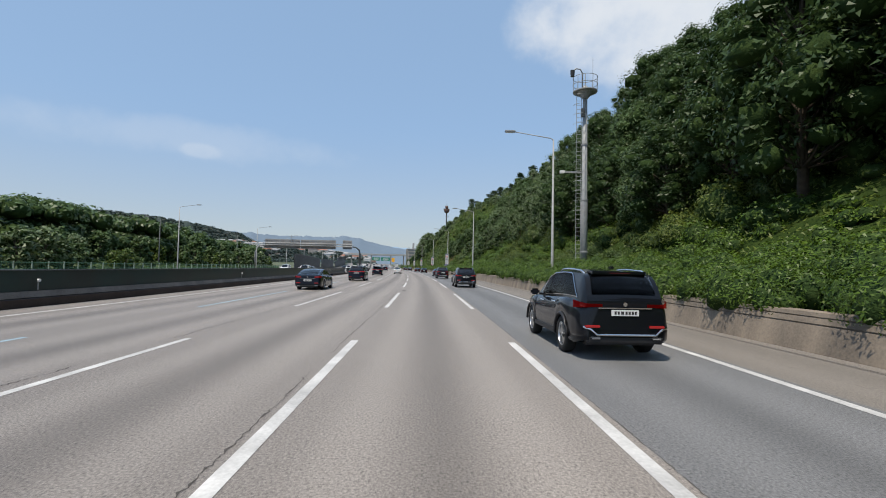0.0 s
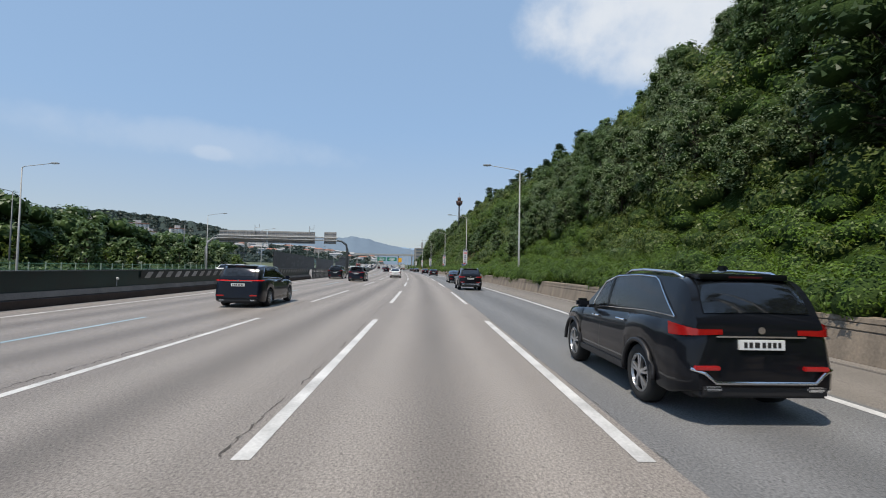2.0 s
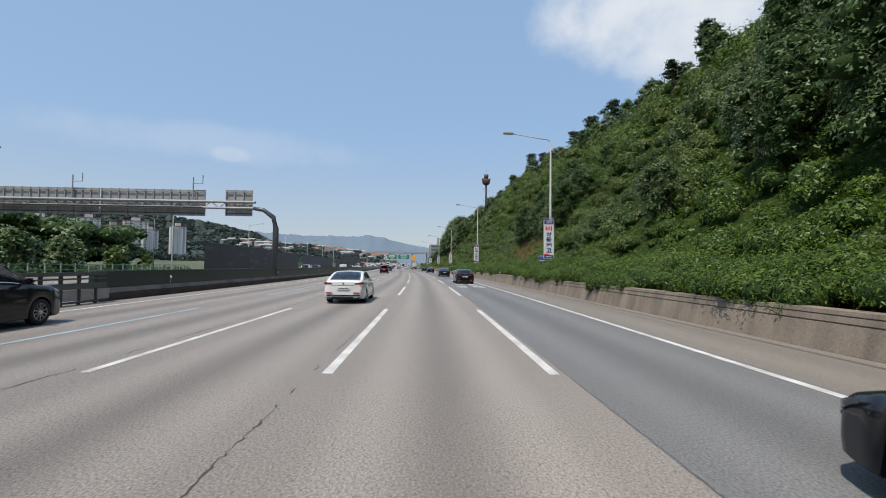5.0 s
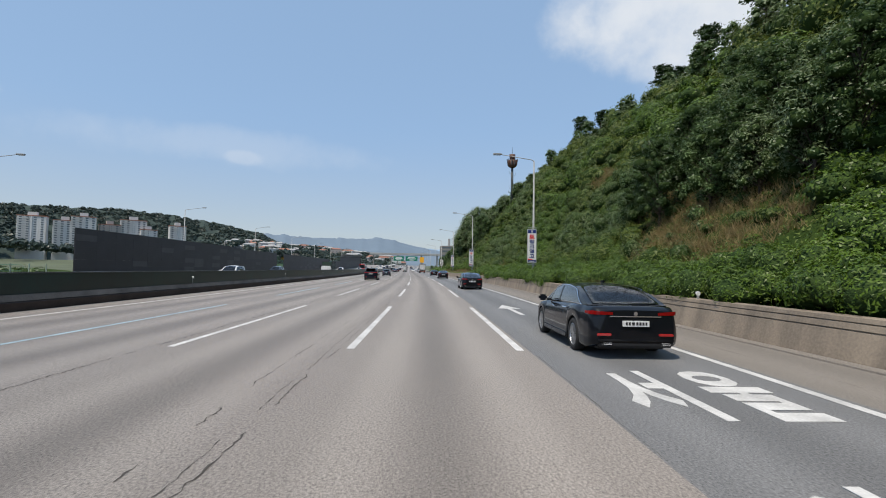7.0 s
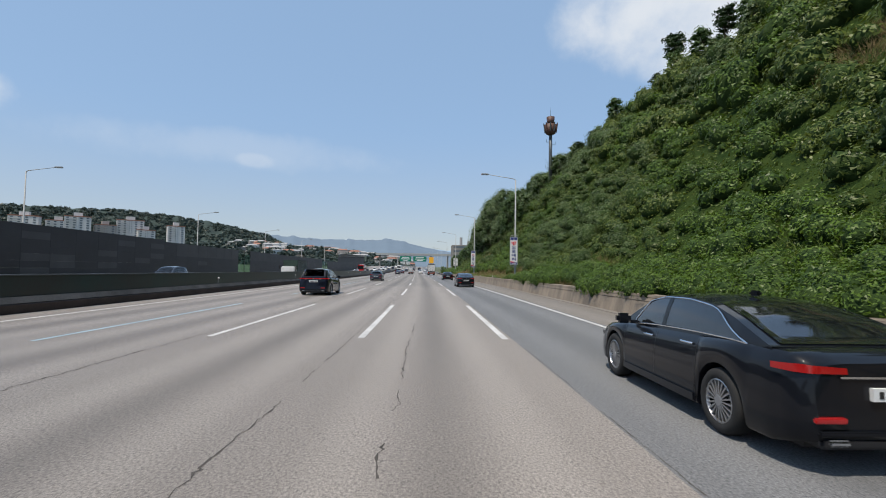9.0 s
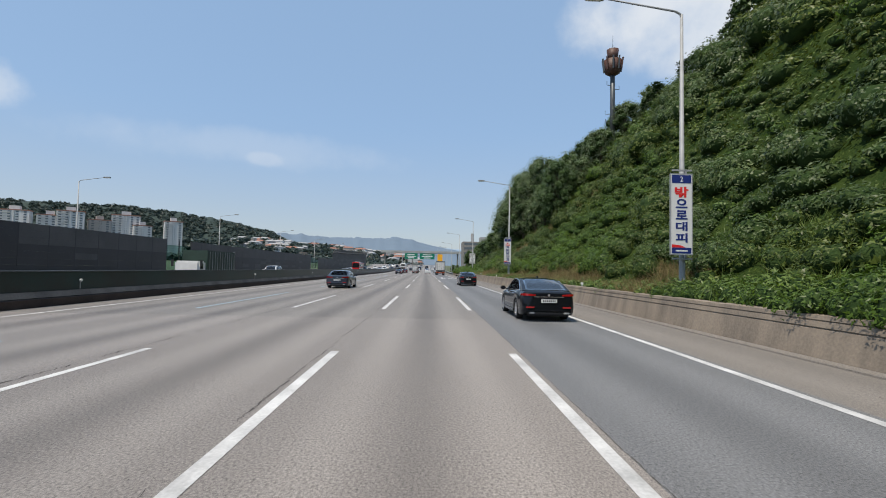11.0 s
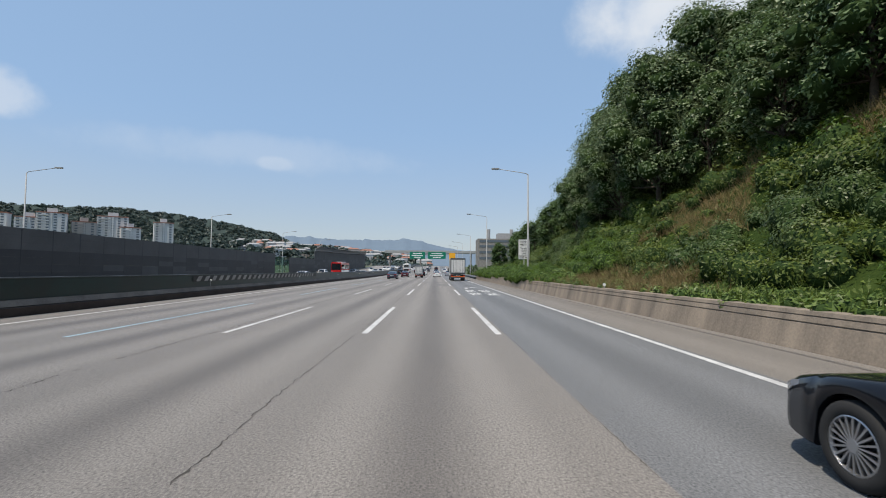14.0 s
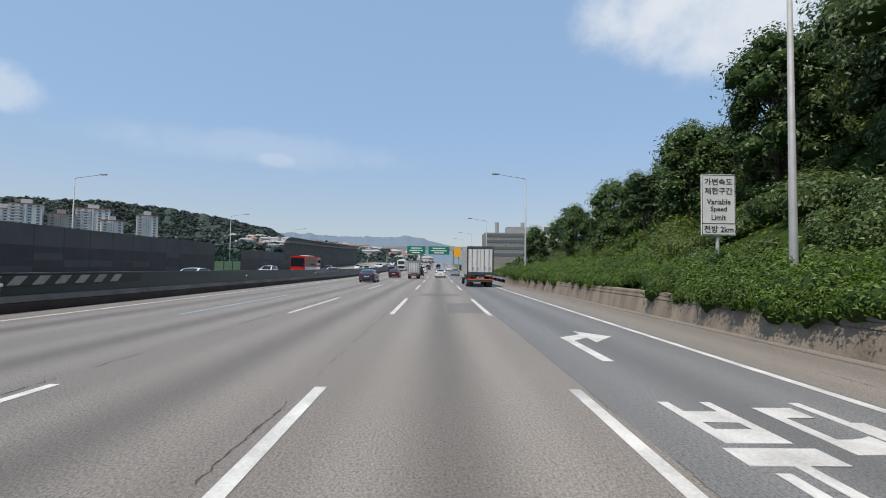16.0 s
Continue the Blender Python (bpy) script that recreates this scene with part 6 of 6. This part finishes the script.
        mirror = part("mirror", B(side * (hw + 0.10) - 0.11, side * (hw + 0.10) + 0.11, r1 - 0.52, r1 - 0.38, curve_at(deck, r1 - 0.5) + 0.0, curve_at(deck, r1 - 0.5) + 0.15, 0.04), paint, root)
        part("mirror_arm", B(min(side * (hw - 0.1), side * hw), max(side * (hw - 0.1), side * hw), r1 - 0.48, r1 - 0.42, curve_at(deck, r1 - 0.5), curve_at(deck, r1 - 0.5) + 0.05), C_BLACK, mirror)
    zp = tail[0] - 0.14 if not clad else tail[0] - 0.09
    plate = part("number_plate", B(-0.26, 0.26, -0.03 + lean(0, zp), 0.01 + lean(0, zp), zp - 0.055, zp + 0.055), C_PLATE, root, "white number plate with plain dark bars")
    for x0, x1 in ((-0.21, -0.17), (-0.15, -0.11), (-0.085, -0.03), (0.0, 0.04), (0.06, 0.10), (0.12, 0.16), (0.18, 0.215)):
        part("plate_bar", B(x0, x1, -0.034 + lean(0, zp), -0.031 + lean(0, zp), zp - 0.03, zp + 0.03), M_BLACK, plate)
    if far:
        return root
    up = 0.13 if clad else 0.0
    if clad:
        part("bumper_trim", tube(bmesh.new(), [(-hw * 0.86, 0.03, 0.64), (-hw * 0.72, -0.03, 0.60), (-hw * 0.60, -0.045, 0.50), (hw * 0.60, -0.045, 0.50), (hw * 0.72, -0.03, 0.60), (hw * 0.86, 0.03, 0.64)], 0.022, 6), C_CHROME, root, "bright bumper strip with upswept ends", True)
    else:
        part("bumper_trim", B(-hw * 0.80, hw * 0.80, -0.045, 0.1, 0.36, 0.40, 0.01), C_BLACK, root)
    part("bumper_skirt", B(-hw * 0.78, hw * 0.78, -0.03, 0.25, 0.24 + up * 0.7, 0.35 + up, 0.03), C_CLAD, root)
    part("badge", tube(bmesh.new(), [(0, -0.03 + lean(0, z1), (z0 + z1) / 2), (0, 0.01, (z0 + z1) / 2)], 0.04, 14), C_CHROME, root, "oval chrome badge")
    part("boot_strip", B(-hw * 0.55, hw * 0.55, -0.024 + lean(0, z1), 0.02, z0 - 0.012, z0 + 0.006), C_CHROME, root)
    for side in (-1, 1):
        part("exhaust", B(side * hw * 0.62 - 0.10, side * hw * 0.62 + 0.10, -0.05, 0.12, 0.27 + up, 0.33 + up, 0.02), C_CHROME, root)
        part("reflector", B(side * hw * 0.66 - 0.16, side * hw * 0.66 + 0.12, -0.035, 0.03, 0.46 + up * 1.3, 0.51 + up * 1.3, 0.01), C_TAIL, root)
        for y in (axles[0] + 0.62, axles[0] + 1.62):
            z = curve_at(deck, y) - 0.11
            x = side * (width(y) * 0.975 + 0.012)
            part("door_handle", tube(bmesh.new(), [(x - side * 0.02, y - 0.11, z), (x + side * 0.02, y - 0.07, z + 0.008), (x + side * 0.02, y + 0.07, z + 0.008), (x - side * 0.02, y + 0.11, z)], 0.014, 6), C_CHROME if chrome else paint, root)
        for y in (axles[0] + 0.42, axles[0] + 1.42, axles[1] - 0.42):
            rows2 = [[(side * (q[0] + 0.003), y + dy, q[2]) for q in body_row(y)[14:20]] for dy in (-0.004, 0.004)]
            part("door_seam", sheet(rows2), M_BLACK, root)
        part("sill", B(min(side * (hw - 0.06), side * (hw + 0.012)), max(side * (hw - 0.06), side * (hw + 0.012)), axles[0] + r * 1.2, axles[1] - r * 1.2, low + 0.02, low + 0.14, 0.02), C_CLAD if clad else C_BLACK, root)
        if clad:
            for ya in axles:
                arc = [(side * (hw + 0.004), ya + (r * 1.17) * math.cos(a), r * 0.98 + (r * 1.17) * math.sin(a)) for a in (math.pi * k / 16 for k in range(17))]
                part("arch_cladding", tube(bmesh.new(), arc, 0.032, 6), C_CLAD, root, "", True)
        if rails:
            pts = [cabin(y, 1.05) for y in np.linspace(top_y[0], top_y[-1] - 0.25, 9)]
            line = [(side * (p.x - 0.02), p.y, p.z + (0.05 if 0 < i < 8 else -0.005)) for i, p in enumerate(pts)]
            part("roof_rail", tube(bmesh.new(), line, 0.020, 7), C_CHROME, root, "bright roof rail", True)
    if spoiler:
        y0, zt = top_y[0], max(q[1] for q in roof)
        part("spoiler", B(-hw * 0.60, hw * 0.60, y0 - 0.22, y0 + 0.16, zt - 0.11, zt - 0.045, 0.03), paint, root)
        part("high_brake_lamp", B(-0.20, 0.20, y0 - 0.226, y0 - 0.215, zt - 0.09, zt - 0.07), C_WINE, root)
        part("wiper", tube(bmesh.new(), [(0.0, 0.10, 1.17), (0.22, 0.13, 1.19), (0.42, 0.13, 1.20)], 0.012, 5), C_BLACK, root)
    part("aerial_fin", B(-0.03, 0.03, top_y[0] + 0.12, top_y[0] + 0.30, max(q[1] for q in roof) - 0.01, max(q[1] for q in roof) + 0.06, 0.02), paint, root)
    return root


SUV_DECK = [(0, 1.06), (0.25, 1.15), (1.0, 1.16), (2.0, 1.11), (3.2, 1.07), (3.5, 1.06), (4.3, 0.99), (4.6, 0.90), (4.77, 0.76)]
SUV_ROOF = [(0.05, 1.12), (0.14, 1.36), (0.30, 1.62), (0.5, 1.70), (1.5, 1.74), (2.3, 1.71), (2.75, 1.60), (3.45, 1.08)]
SED_DECK = [(0, 0.93), (0.12, 1.02), (0.9, 1.03), (1.6, 1.00), (2.6, 0.96), (3.5, 0.93), (4.2, 0.86), (4.75, 0.74), (4.97, 0.62)]
SED_ROOF = [(0.42, 1.03), (1.0, 1.26), (1.5, 1.40), (2.0, 1.455), (2.6, 1.45), (3.0, 1.36), (3.75, 0.94)]


def profile(points, k, h=1.0):
    return [(y * k, z * h) for y, z in points]


# one black SUV and one black saloon, with added copies along the outer lane
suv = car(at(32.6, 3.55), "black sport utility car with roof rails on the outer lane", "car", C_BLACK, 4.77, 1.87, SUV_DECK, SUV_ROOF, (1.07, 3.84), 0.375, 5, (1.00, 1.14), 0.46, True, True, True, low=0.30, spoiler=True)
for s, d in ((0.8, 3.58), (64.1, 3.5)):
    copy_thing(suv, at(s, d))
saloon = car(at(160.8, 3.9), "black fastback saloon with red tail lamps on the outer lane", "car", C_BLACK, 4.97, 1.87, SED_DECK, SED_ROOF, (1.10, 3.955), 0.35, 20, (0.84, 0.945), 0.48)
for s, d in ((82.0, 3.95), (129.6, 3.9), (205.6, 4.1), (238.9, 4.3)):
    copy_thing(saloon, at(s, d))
# the lanes to the left; the crossover and slate saloon have added copies too
crossover = car(at(46.3, -7.55), "dark blue crossover with a full-width red tail light bar", "car", C_NAVY, 4.83, 1.93, SUV_DECK, profile(SUV_ROOF, 1.0, 0.985), (1.02, 3.87), 0.37, 12, (1.04, 1.10), 0.02, False, False, True, lit=True, spoiler=True)
for s, d in ((81.9, -7.6), (187.0, -7.3)):
    copy_thing(crossover, at(s, d))
car(at(24.6, -8.1), "navy saloon with dark windows in the middle lane", "car", C_NAVY, 4.9, 1.86, SED_DECK, SED_ROOF, (1.1, 3.95), 0.34, 10, (0.80, 0.97), 0.50)
car(at(92.0, -11.6), "dark van-like people carrier in the bus lane", "car", C_BLACK, 5.1, 1.98, profile(SUV_DECK, 1.07, 1.05), [(0.03, 1.13), (0.10, 1.45), (0.25, 1.70), (0.5, 1.78), (2.6, 1.80), (3.2, 1.68), (4.0, 1.08)], (1.1, 4.1), 0.35, 10, (1.0, 1.2), 0.6)
slate = car(at(227.8, -7.2), "slate grey saloon with bright trim in the middle lane", "car", C_SLATE, 4.85, 1.86, SED_DECK, SED_ROOF, (1.1, 3.9), 0.34, 10, (0.80, 0.96), 0.40)
copy_thing(slate, at(327.0, -8.0))
car(at(104.0, -3.9), "white saloon in the lane beside the dashes", "car", C_WHITE, 4.8, 1.82, SED_DECK, SED_ROOF, (1.1, 3.85), 0.33, 10, (0.82, 0.96), 0.55)

# far traffic ahead and on the opposite carriageway
FAR = [(352, -7.3, C_WINE, 0, "dark red car in the far traffic"), (366, -3.7, C_BLACK, 1, "black sport utility car in the far traffic"), (372, 3.6, C_SILVER, 0, "silver saloon in the outer lane ahead"),
       (356, 0.4, C_WHITE, 0, "small white car in the far traffic"), (392, -3.7, C_WHITE, 1, "white car in the far traffic"), (404, 0.0, C_SILVER, 0, "silver car in the far traffic"),
       (416, -7.3, C_BLACK, 0, "black car in the far traffic"), (428, 3.5, C_WHITE, 0, "white car in the far traffic"), (440, -3.6, C_SLATE, 1, "grey car in the far traffic"),
       (452, -11, C_WHITE, 1, "white car in the far traffic"), (466, 0.0, C_BLACK, 1, "black car in the far traffic"), (480, -7.3, C_WHITE, 0, "white car in the far traffic"), (496, -3.6, C_SILVER, 1, "silver car in the far traffic"), (388, -11.1, C_BLACK, 1, "black car in the bus lane ahead")]
for s, d, paint, suv, label in FAR:
    k = 0.93
    if suv:
        car(at(s, d), label, "car", paint, 4.77 * k, 1.86, profile(SUV_DECK, k), profile(SUV_ROOF, k, 0.98), (1.0, 3.6), 0.35, 10, (0.96, 1.10), 0.5, far=True)
    else:
        car(at(s, d), label, "car", paint, 4.97 * k, 1.82, profile(SED_DECK, k), profile(SED_ROOF, k), (1.0, 3.65), 0.33, 10, (0.80, 0.95), 0.5, far=True)
COMING = [(86, -21.3, C_WHITE, 1, "white sport utility car on the opposite carriageway"), (112, -25, C_SILVER, 0, "silver car on the opposite carriageway"), (101, -28.5, C_WHITE, 1, "white van-like car on the opposite carriageway"), (176, -21.3, C_WHITE, 1, "white car on the opposite carriageway"),
          (206, -24.9, C_SLATE, 1, "grey car on the opposite carriageway"), (258, -21.3, C_WHITE, 1, "white car on the opposite carriageway"), (318, -21.3, C_WHITE, 0, "white saloon on the opposite carriageway"), (346, -24.9, C_WHITE, 1, "white car in the oncoming queue"), (360, -18, C_SILVER, 0, "silver car in the oncoming queue"),
          (372, -21.3, C_WHITE, 0, "white car in the oncoming queue"), (384, -24.9, C_BLACK, 1, "black car in the oncoming queue"), (396, -18, C_WHITE, 1, "white car in the oncoming queue"), (410, -21.3, C_SILVER, 0, "silver car in the oncoming queue"), (424, -24.9, C_WHITE, 1, "white car in the oncoming queue"), (438, -18, C_SLATE, 0, "grey car in the oncoming queue"), (452, -21.3, C_WHITE, 1, "white car in the oncoming queue"), (470, -24.9, C_WHITE, 0, "white car in the oncoming queue"), (482, -18, C_BLACK, 1, "black car in the oncoming queue"), (496, -21.3, C_WHITE, 1, "white car in the oncoming queue"), (512, -24.9, C_SILVER, 0, "silver car in the oncoming queue"), (528, -18, C_WHITE, 1, "white car in the oncoming queue")]
for s, d, paint, suv, label in COMING:
    car(at(s, d, 0, 180), label, "car", paint, 4.6, 1.86, profile(SUV_DECK if suv else SED_DECK, 0.94), profile(SUV_ROOF if suv else SED_ROOF, 0.94), (1.0, 3.65), 0.34, 10, (0.9, 1.05), 0.5, far=True, group="oncoming traffic")


def box_truck(m, label, L, W, H, floor, cab_paint, big, skin=None):
    """A lorry with a ribbed box body, seen mostly from behind."""
    root = thing("truck", m, label, "truck", "traffic")
    cab = 1.9 if big else 1.5
    body = part("cargo_box", B(-W / 2, W / 2, 0.0, L, floor, H, 0.02), skin or C_BOX, root, "ribbed cargo box")
    edge = M_STEEL_DARK if big else M_STEEL
    for x0, x1, z0, z1 in ((-W / 2 - 0.02, -W / 2 + 0.10, floor, H), (W / 2 - 0.10, W / 2 + 0.02, floor, H), (-W / 2, W / 2, H - 0.22 if big else H - 0.1, H + 0.02), (-W / 2, W / 2, floor - 0.02, floor + (0.22 if big else 0.10))):
        part("door_frame", B(x0, x1, -0.05, 0.03, z0, z1, 0.01), edge, body)
    n = 4 if big else 3
    for i in range(2):
        x0 = -W / 2 + 0.11 + i * (W / 2 - 0.11)
        door = part("rear_door", B(x0 + 0.01, x0 + W / 2 - 0.13, -0.04, -0.005, floor + 0.24, H - 0.24, 0.01), C_WHITE, body)
        for k in range(2):
            x = x0 + (W / 2 - 0.11) * (0.30 + 0.40 * k)
            part("lock_rod", tube(bmesh.new(), [(x, -0.07, floor + 0.1), (x, -0.07, H - 0.1)], 0.022, 6), M_STEEL_DARK, door)
            part("lock_handle", B(x - 0.02, x + 0.16, -0.10, -0.07, floor + 0.62, floor + 0.68), M_STEEL, door)
        for z in np.linspace(floor + 0.4, H - 0.4, 4):
            hx = -W / 2 + 0.06 if i == 0 else W / 2 - 0.06
            part("hinge", B(hx - 0.05, hx + 0.05, -0.07, -0.04, z - 0.05, z + 0.05), M_STEEL_DARK, door)
    for side in (-1, 1):
        k = 0
        while k * 0.55 < L - 0.3:
            part("side_rib", B(side * W / 2 - 0.015, side * W / 2 + 0.015, k * 0.55 + 0.2, k * 0.55 + 0.26, floor + 0.1, H - 0.1), M_STEEL, body)
            k += 1
    part("chassis", B(-0.45, 0.45, 0.2, L + cab, 0.55 if big else 0.45, floor), M_STEEL_DARK, root)
    part("rear_bumper", B(-W / 2 + 0.05, W / 2 - 0.05, 0.05, 0.2, 0.45 if big else 0.40, 0.62 if big else 0.52, 0.02), M_STEEL_DARK, root)
    part("reflector_strip", B(-W / 2 + 0.08, W / 2 - 0.08, 0.035, 0.05, 0.66 if big else 0.52, 0.76 if big else 0.57), C_ORANGE, root)
    for side in (-1, 1):
        part("tail_lamp", B(side * W * 0.40 - 0.16, side * W * 0.40 + 0.16, 0.02, 0.08, floor - 0.28, floor - 0.12, 0.02), C_TAIL, root, "red tail lamp")
        part("mud_flap", B(side * W * 0.36 - 0.26, side * W * 0.36 + 0.26, 0.55, 0.58, 0.12, floor - 0.3), M_BLACK, root)
    plate = part("number_plate", B(-0.3, 0.3, 0.03, 0.05, 0.80 if big else 0.62, 0.95 if big else 0.74), C_PLATE, root, "number plate with plain dark bars")
    part("plate_bar", B(-0.2, 0.2, 0.024, 0.029, 0.84 if big else 0.65, 0.91 if big else 0.71), M_BLACK, plate)
    r = 0.48 if big else 0.33
    for y in ((1.35, 2.6, L + cab * 0.35) if big else (1.0, L + cab * 0.35)):
        for x in (-W / 2 + 0.17, W / 2 - 0.17):
            add_wheel(root, x, y, r, 0.28, 6)
        if big and y < 4:
            for x in (-W / 2 + 0.5, W / 2 - 0.5):
                add_wheel(root, x, y, r, 0.28, 6)
    cab_part = part("cab", B(-W / 2 + 0.05, W / 2 - 0.05, L + 0.15, L + cab, 0.55, (2.9 if big else 2.0), 0.15), cab_paint, root)
    part("cab_window", B(-W / 2 + 0.04, W / 2 - 0.04, L + 0.7, L + cab - 0.2, (1.8 if big else 1.25), (2.5 if big else 1.8), 0.02), C_GLASS, cab_part)
    for side in (-1, 1):
        part("mirror", B(side * (W / 2 + 0.12) - 0.1, side * (W / 2 + 0.12) + 0.1, L + cab - 0.1, L + cab, 1.5, 2.1, 0.02), M_BLACK, cab_part)
    return root


box_truck(at(318.0, 3.85), "large lorry with white rear doors on the outer lane", 8.6, 2.45, 3.75, 1.15, C_WHITE, True)
box_truck(at(346.0, -3.7), "small white box truck in the lane ahead", 3.2, 1.75, 2.65, 0.85, C_WHITE, False)


def bus(m, label, paint, band, L=11.5, W=2.5, H=3.4, group="traffic"):
    root = thing("bus", m, label, "bus", group)
    body = shaded(part("body", B(-W / 2, W / 2, 0, L, 0.35, H, 0.16), paint, root))
    for side in (-1, 1):
        for k in range(7):
            y = 0.6 + k * (L - 1.4) / 7
            part("side_window", B(side * W / 2 - 0.02, side * W / 2 + 0.02, y, y + (L - 1.4) / 7 - 0.1, 1.75, 2.85, 0.01), C_GLASS, body)
        part("side_band", B(side * W / 2 - 0.015, side * W / 2 + 0.015, L * 0.05, L * 0.95, 0.9, 1.5), band, body)
        part("tail_lamp", B(side * W * 0.42 - 0.1, side * W * 0.42 + 0.1, -0.03, 0.05, 0.9, 1.5, 0.02), C_TAIL, root, "red tail lamp")
        part("head_lamp", B(side * W * 0.36 - 0.2, side * W * 0.36 + 0.2, L - 0.05, L + 0.03, 0.75, 1.0, 0.02), C_HEAD, root)
        for y in (2.6, L - 2.5):
            add_wheel(root, side * (W / 2 - 0.16), y, 0.5, 0.28, 6)
    part("rear_window", B(-W * 0.40, W * 0.40, -0.02, 0.05, 2.0, 2.95, 0.01), C_GLASS, body)
    part("windscreen", B(-W * 0.46, W * 0.46, L - 0.05, L + 0.02, 1.5, 3.1, 0.01), C_GLASS, body)
    part("engine_grille", B(-W * 0.36, W * 0.36, -0.03, 0.03, 0.7, 1.5), M_BLACK, body)
    part("bumper", B(-W * 0.48, W * 0.48, -0.06, 0.1, 0.4, 0.62, 0.02), paint, root)
    part("roof_unit", B(-W * 0.35, W * 0.35, L * 0.3, L * 0.6, H, H + 0.22, 0.05), C_WHITE, root)
    return root


bus(at(420.0, -11.4), "white coach in the bus lane", C_WHITE, C_SILVER)
bus(at(370.0, -25.0, 0, 180), "red and white bus on the opposite carriageway", C_RED, C_WHITE, group="oncoming traffic")
box_truck(at(240.5, -21.5, 0, 180), "white-cabbed truck with a dark green box on the opposite carriageway", 6.2, 2.3, 3.0, 0.9, C_WHITE, False, C_GREEN_BOX)
